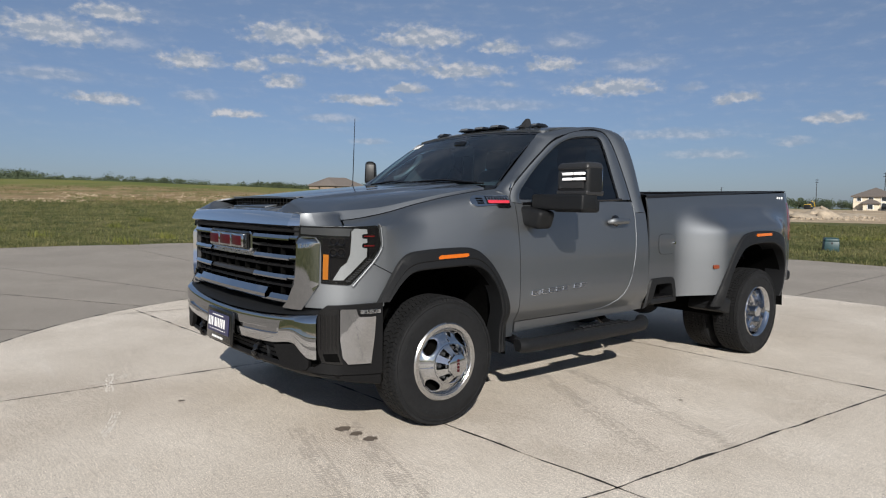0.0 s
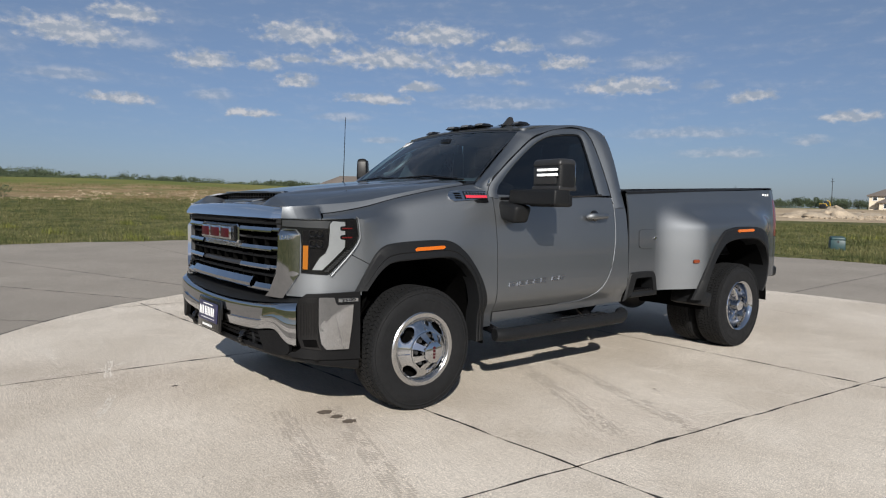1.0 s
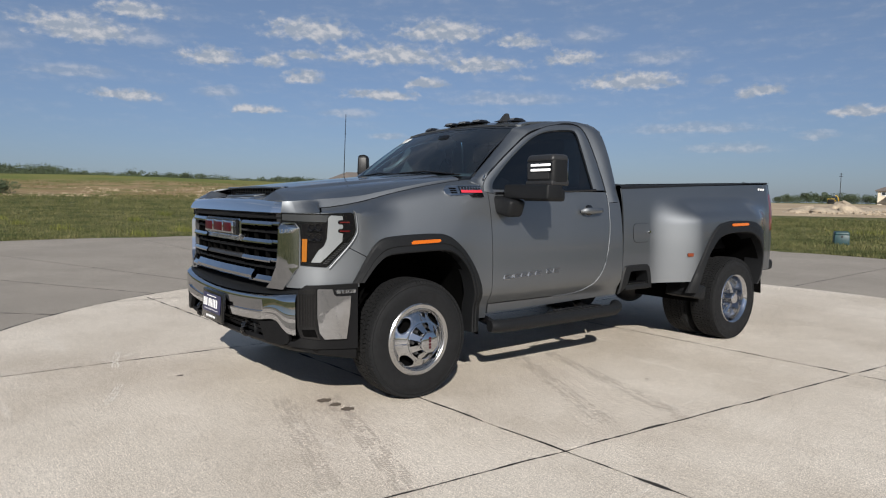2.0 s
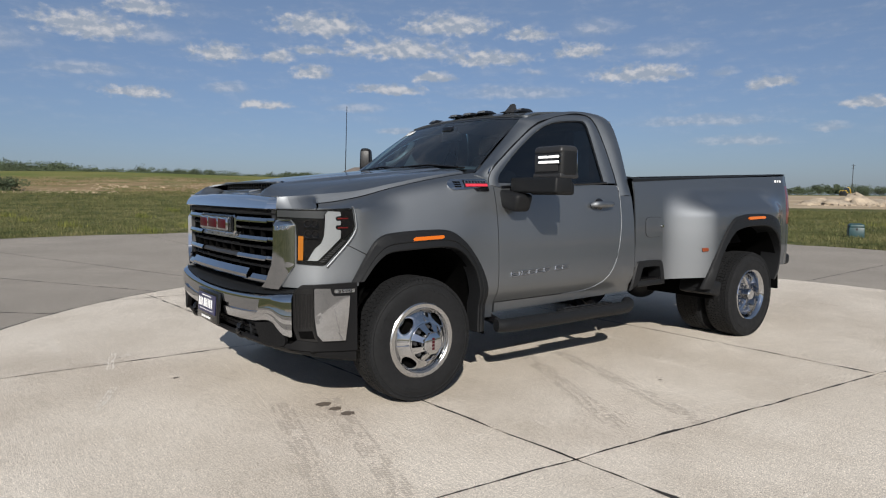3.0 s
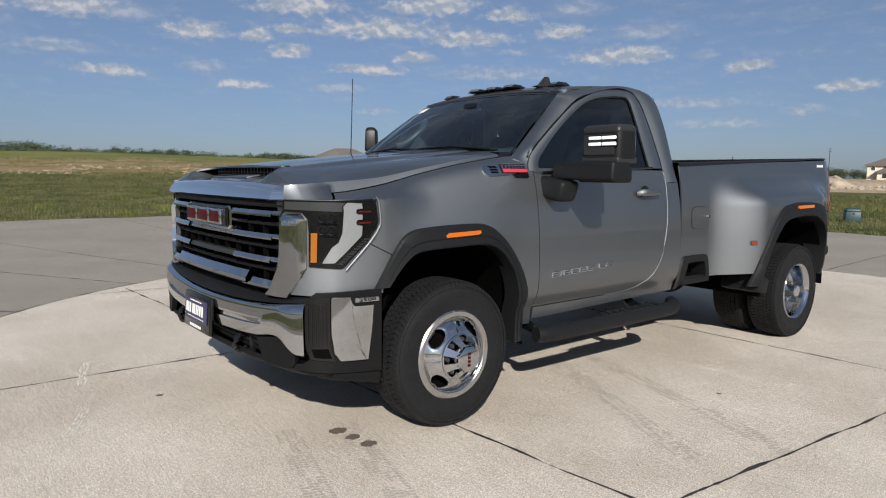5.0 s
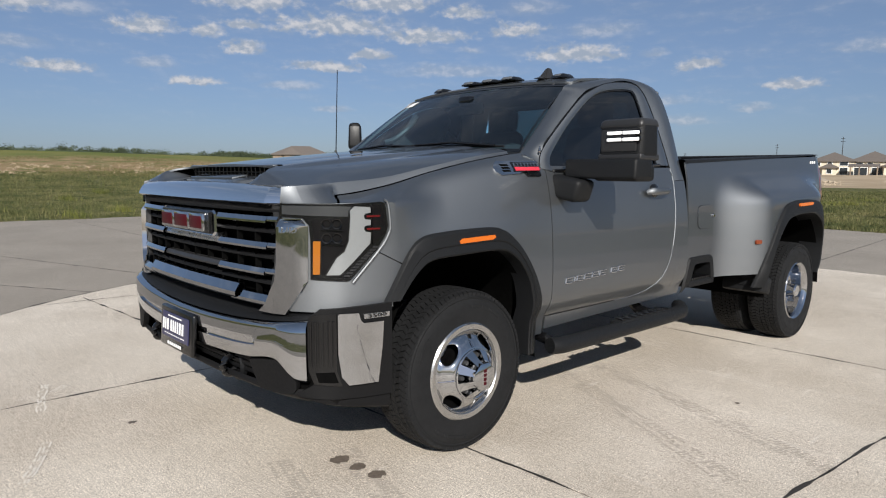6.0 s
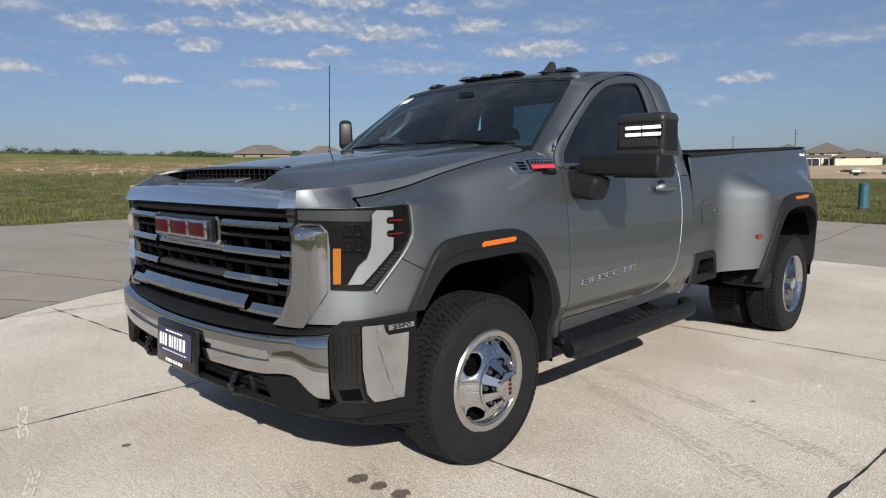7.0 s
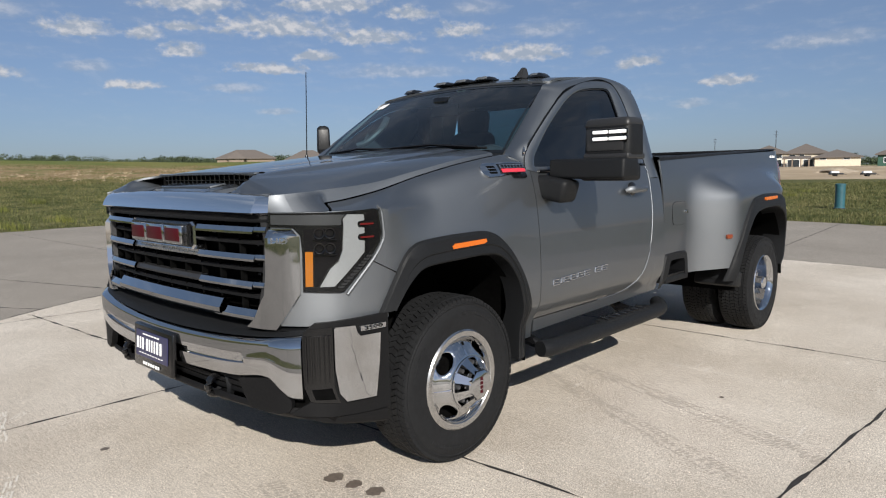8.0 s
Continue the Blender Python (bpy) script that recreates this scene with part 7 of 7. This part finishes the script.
def build_wheels():
    carcass, blocks = tyre_meshes()
    cm, bmh = bpy.data.meshes.new("tyre"), bpy.data.meshes.new("tread")
    for b, m in ((carcass, cm), (blocks, bmh)):
        b.to_mesh(m)
        b.free()
        m.materials.append(RUBBER)
    cm.shade_smooth()
    cm.set_sharp_from_angle(angle=radians(30))

    def tyre(parent):
        for n, m in (("tyre", cm), ("tread", bmh)):
            o = new(n, m)
            o.parent = parent

    def ovals(off):
        return [(radians(off + 90 * k), .165, .058, .036) for k in range(4)]
    for s in (-1, 1):
        at = pose(0, s * .915, .395, 0, 0, 0 if s < 0 else 180)
        # front: domed chrome cover
        prof = [(.118, -.166), (.128, -.164), (.14, -.156), (.16, -.141), (.18, -.123), (.193, -.108), (.200, -.104), (.204, -.106)]
        w = part("front_wheel", hole_disc(prof, [(radians(50 + 90 * k), .167, .056, .027) for k in range(4)], .118, .204, 144), CHROME, truck, "black tyre on a bright chrome wheel", sharp=40, at=at, thick=.012)
        tyre(w)
        part("wheel_rim", lathe([(.200, -.100), (.203, -.118), (.208, -.123), (.231, -.125), (.239, -.118), (.240, -.09)], 72), POLISHED, w, "flat brushed rim")
        part("brake_dark", lathe([(0, -.06), (.225, -.06), (.225, .02), (0, .02)], 40), DARK, w)
        for k in range(4):
            a = radians(5 + 90 * k)
            part("spoke_crease", tube([(.130 * math.cos(a), -.163, .130 * math.sin(a)), (.190 * math.cos(a), -.113, .190 * math.sin(a))], [.007, .003], 8), CHROME, w)
        part("hub_ring", lathe([(.124, -.160), (.124, -.172), (.119, -.176), (.113, -.172), (.112, -.150)], 64), CHROME, w)
        cap = part("hub_cap", lathe([(0, -.238), (.060, -.238), (.069, -.233), (.075, -.215), (.077, -.15)], 8, at=pose(0, 0, 0, 0, 22.5, 0)), CHROME, w, "chrome hub cap")
        for k in range(4):
            part("cap_mark", rbox((-.001, -.2385, -.030 + .020 * k), (.018, .002, .015), .0005, 1), EMBLEM_RED, cap)
        part("hub_well", lathe([(.05, -.150), (.116, -.150), (.116, -.145), (.05, -.145)], 32), DARK, w)
        for k in range(8):
            a = radians(45 * k)
            part("lug_nut", lathe([(0, -.186), (.010, -.185), (.012, -.180), (.0125, -.148)], 12, at=pose(.096 * math.cos(a), 0, .096 * math.sin(a))), STEEL, w)
            b = bmesh.new()
            m = pose(0, 0, 0, 0, -(45 * k + 22.5), 0)
            vs = [m @ Vector(v) for v in ((.062, -.232, -.016), (.062, -.232, .016), (.080, -.212, .017), (.080, -.212, -.017), (.119, -.174, -.023), (.119, -.174, .023),
                                          (.062, -.15, -.019), (.062, -.15, .019), (.119, -.15, -.028), (.119, -.15, .028))]
            add(b, vs, [(0, 1, 2, 3), (3, 2, 5, 4), (1, 7, 9, 5, 2), (0, 3, 4, 8, 6), (4, 5, 9, 8)])
            bmesh.ops.recalc_face_normals(b, faces=b.faces)
            part("cap_spoke", b, CHROME, w, sharp=20)
        # rear pair: deep dished chrome
        prof = [(.06, -.02), (.085, .0), (.10, .012), (.13, .02), (.175, .022), (.192, .005), (.200, -.03), (.206, -.09), (.214, -.108), (.226, -.118), (.232, -.122), (.238, -.112)]
        at = pose(REAR_X, s * 1.105, .395, 0, 0, 0 if s < 0 else 180)
        w = part("rear_wheel", hole_disc(prof, [(radians(20 + 45 * k), .145, .026, .02) for k in range(8)], .06, .238), CHROME, truck, "black dual tyre on a deep dished chrome wheel", sharp=40, at=at, thick=.004)
        tyre(w)
        part("brake_dark", lathe([(0, .04), (.22, .04), (.22, .1), (0, .1)], 40), DARK, w)
        part("hub", lathe([(0, -.125), (.042, -.125), (.05, -.115), (.055, -.03), (.065, -.015), (.065, .02)], 32), CHROME, w, "chrome hub")
        for k in range(8):
            a = radians(45 * k)
            part("lug_nut", lathe([(0, -.05), (.011, -.048), (.014, -.04), (.0145, .01)], 12, at=pose(.085 * math.cos(a), 0, .085 * math.sin(a))), CHROME, w)
        inner = part("inner_wheel", lathe([(.05, 0), (.2, .02), (.235, -.11)], 48), STEEL, truck, "inner black dual tyre", at=pose(REAR_X, s * .80, .395, 0, 0, 0 if s < 0 else 180))
        tyre(inner)


def build_mirrors():
    # the passenger's mirror is folded in and shows only its narrow edge
    arm = part("tow_mirror", tube([(.78, .95, 1.40), (.80, 1.02, 1.45), (.85, 1.10, 1.52)], [.05, .045, .04], 10), TRIM, truck, "black folding tow mirror, folded in")
    part("mirror_head", rbox((.90, 1.18, 1.625), (.24, .105, .21), .03, 3, (0, 0, 53), taper=(.9, .86)), TRIM, arm)
    part("mirror_face_panel", rbox((.83, 1.085, 1.625), (.01, .075, .15), .004, 2, (0, 0, 53)), GREYTRIM, arm)
    for s in (-1, ):
        def put(name, bm, mat, parent, label="", **k):
            return part(name, flip(bm, s), mat, parent, label, **k)
        # foot on the door, arm, head with its cap and lamp strips
        arm = put("tow_mirror", rbox((.80, -1.243, 1.370), (.150, .460, .104), .016, 3, (0, 0, -4), taper=(.92, 1.0)), TRIM, truck, "black folding tow mirror with white lamp strips")
        put("mirror_foot", rbox((.752, -1.035, 1.268), (.15, .215, .125), .030, 3, (10, 0, 0), taper=(1.05, 1.15)), TRIM, arm)
        put("mirror_head", rbox((.838, -1.343, 1.512), (.160, .272, .196), .034, 4, (0, 0, -4), taper=(.94, .97)), TRIM, arm)
        put("mirror_cap", rbox((.838, -1.342, 1.597), (.166, .272, .050), .022, 4, (0, 0, -4), taper=(.84, .93)), GREYTRIM, arm)
        put("mirror_face_panel", rbox((.760, -1.335, 1.512), (.016, .215, .112), .007, 2, (0, -2, -4)), GREYTRIM, arm)
        put("mirror_rim", rbox((.838, -1.343, 1.430), (.160, .266, .034), .010, 3, (0, 0, -4)), GREYTRIM, arm)
        put("mirror_base_lip", rbox((.815, -1.336, 1.350), (.160, .268, .086), .020, 3, (0, 0, -4)), TRIM, arm)
        for z in (1.549, 1.516):
            put("strip_frame", rbox((.752, -1.366, z), (.014, .205, .028), .005, 2, (0, -2, -4)), GLOSSBLACK, arm)
            for k, (y, w) in enumerate(((-1.315, .088), (-1.415, .098))):
                put("lamp_strip", rbox((.746 - .07 * (-1.366 - y), y, z), (.014, w, .017), .004, 2, (0, -2, -4)), WHITE_LED, arm, "white lamp strip")
        put("mirror_glass", rbox((.920, -1.343, 1.512), (.006, .24, .17), .01, 2, (0, 0, -4)), CHROME, arm, "mirror glass")


def build_running_boards():
    for s in (-1, 1):
        path = smooth_path([(.590, -1.062, .424), (.66, -1.076, .420), (.80, -1.080, .418), (1.3, -1.080, .418), (1.90, -1.078, .420), (2.00, -1.058, .428), (2.07, -1.00, .444)], 44)
        bar = part("running_board", flip(tube(path, [.046] + [.051] * 43 + [.044], 16, flat=.92), s), TRIM, truck, "black tubular running board with tread pad")
        part("step_pad", flip(rbox((1.50, -1.062, .459), (.56, .092, .020), .008, 2), s), TRIM, bar)
        for k in range(14):
            part("step_cleat", flip(rbox((1.26 + .037 * k, -1.062, .472), (.017, .082, .014), .003, 1, (0, 0, 24 if k % 2 else -24)), s), GLOSSBLACK, bar)
        for x in (.66, 1.72):
            part("bracket", flip(tube([(x, -1.03, .425), (x, -.90, .45), (x, -.80, .54)], [.03, .034, .04], 8), s), GLOSSBLACK, bar)


def build_underside():
    for y in (-.43, .43):
        part("frame_rail", rbox((1.9, y, .56), (5.3, .075, .18), .015, 1), STEEL, truck)
    for x in (.0, REAR_X):
        part("axle", tube([(x, -.86, .395), (x, .86, .395)], .06, 12), STEEL, truck)
        b = bmesh.new()
        bmesh.ops.create_uvsphere(b, u_segments=20, v_segments=12, radius=.19)
        b.transform(pose(x, .12 if x == 0 else 0, .40))
        part("differential", b, STEEL, truck)
    part("transmission", rbox((1.2, 0, .55), (1.4, .45, .28), .08, 2), STEEL, truck)
    part("drive_shaft", tube([(1.8, 0, .52), (3.45, 0, .43)], .05, 10), STEEL, truck)
    part("exhaust", tube(smooth_path([(1.0, .35, .46), (2.2, .42, .45), (3.0, .45, .5), (3.6, .52, .68), (4.3, .70, .55)], 20), .05, 10), SATIN, truck)
    part("fuel_tank", rbox((2.45, -.60, .65), (.8, .36, .20), .06, 2), DARK, truck)
    part("floor_pan", rbox((1.35, 0, .60), (1.5, 1.7, .04), .01, 1), DARK, truck)
    part("bed_underside", rbox((3.4, 0, .82), (2.5, 1.7, .04), .01, 1), DARK, truck)
    part("engine_block", rbox((-.25, 0, .80), (.95, .78, .5), .06, 1), DARK, truck)
    part("inner_front", rbox((-.70, 0, .80), (.10, 1.5, .70), .03, 1), DARK, truck)
    part("firewall", rbox((.60, 0, 1.0), (.04, 1.75, .80), .02, 1), DARK, truck)
    for s in (-1, 1):
        part("leaf_spring", tube([(2.95, s * .55, .52), (3.6, s * .55, .33), (4.3, s * .55, .55)], .035, 8), STEEL, truck)
        part("steering_arm", tube([(.0, s * .6, .36), (.12, s * .8, .38)], .03, 8), STEEL, truck)


build_bed()
build_nose()
build_wheels()
build_mirrors()
build_running_boards()
build_underside()
build_paving()
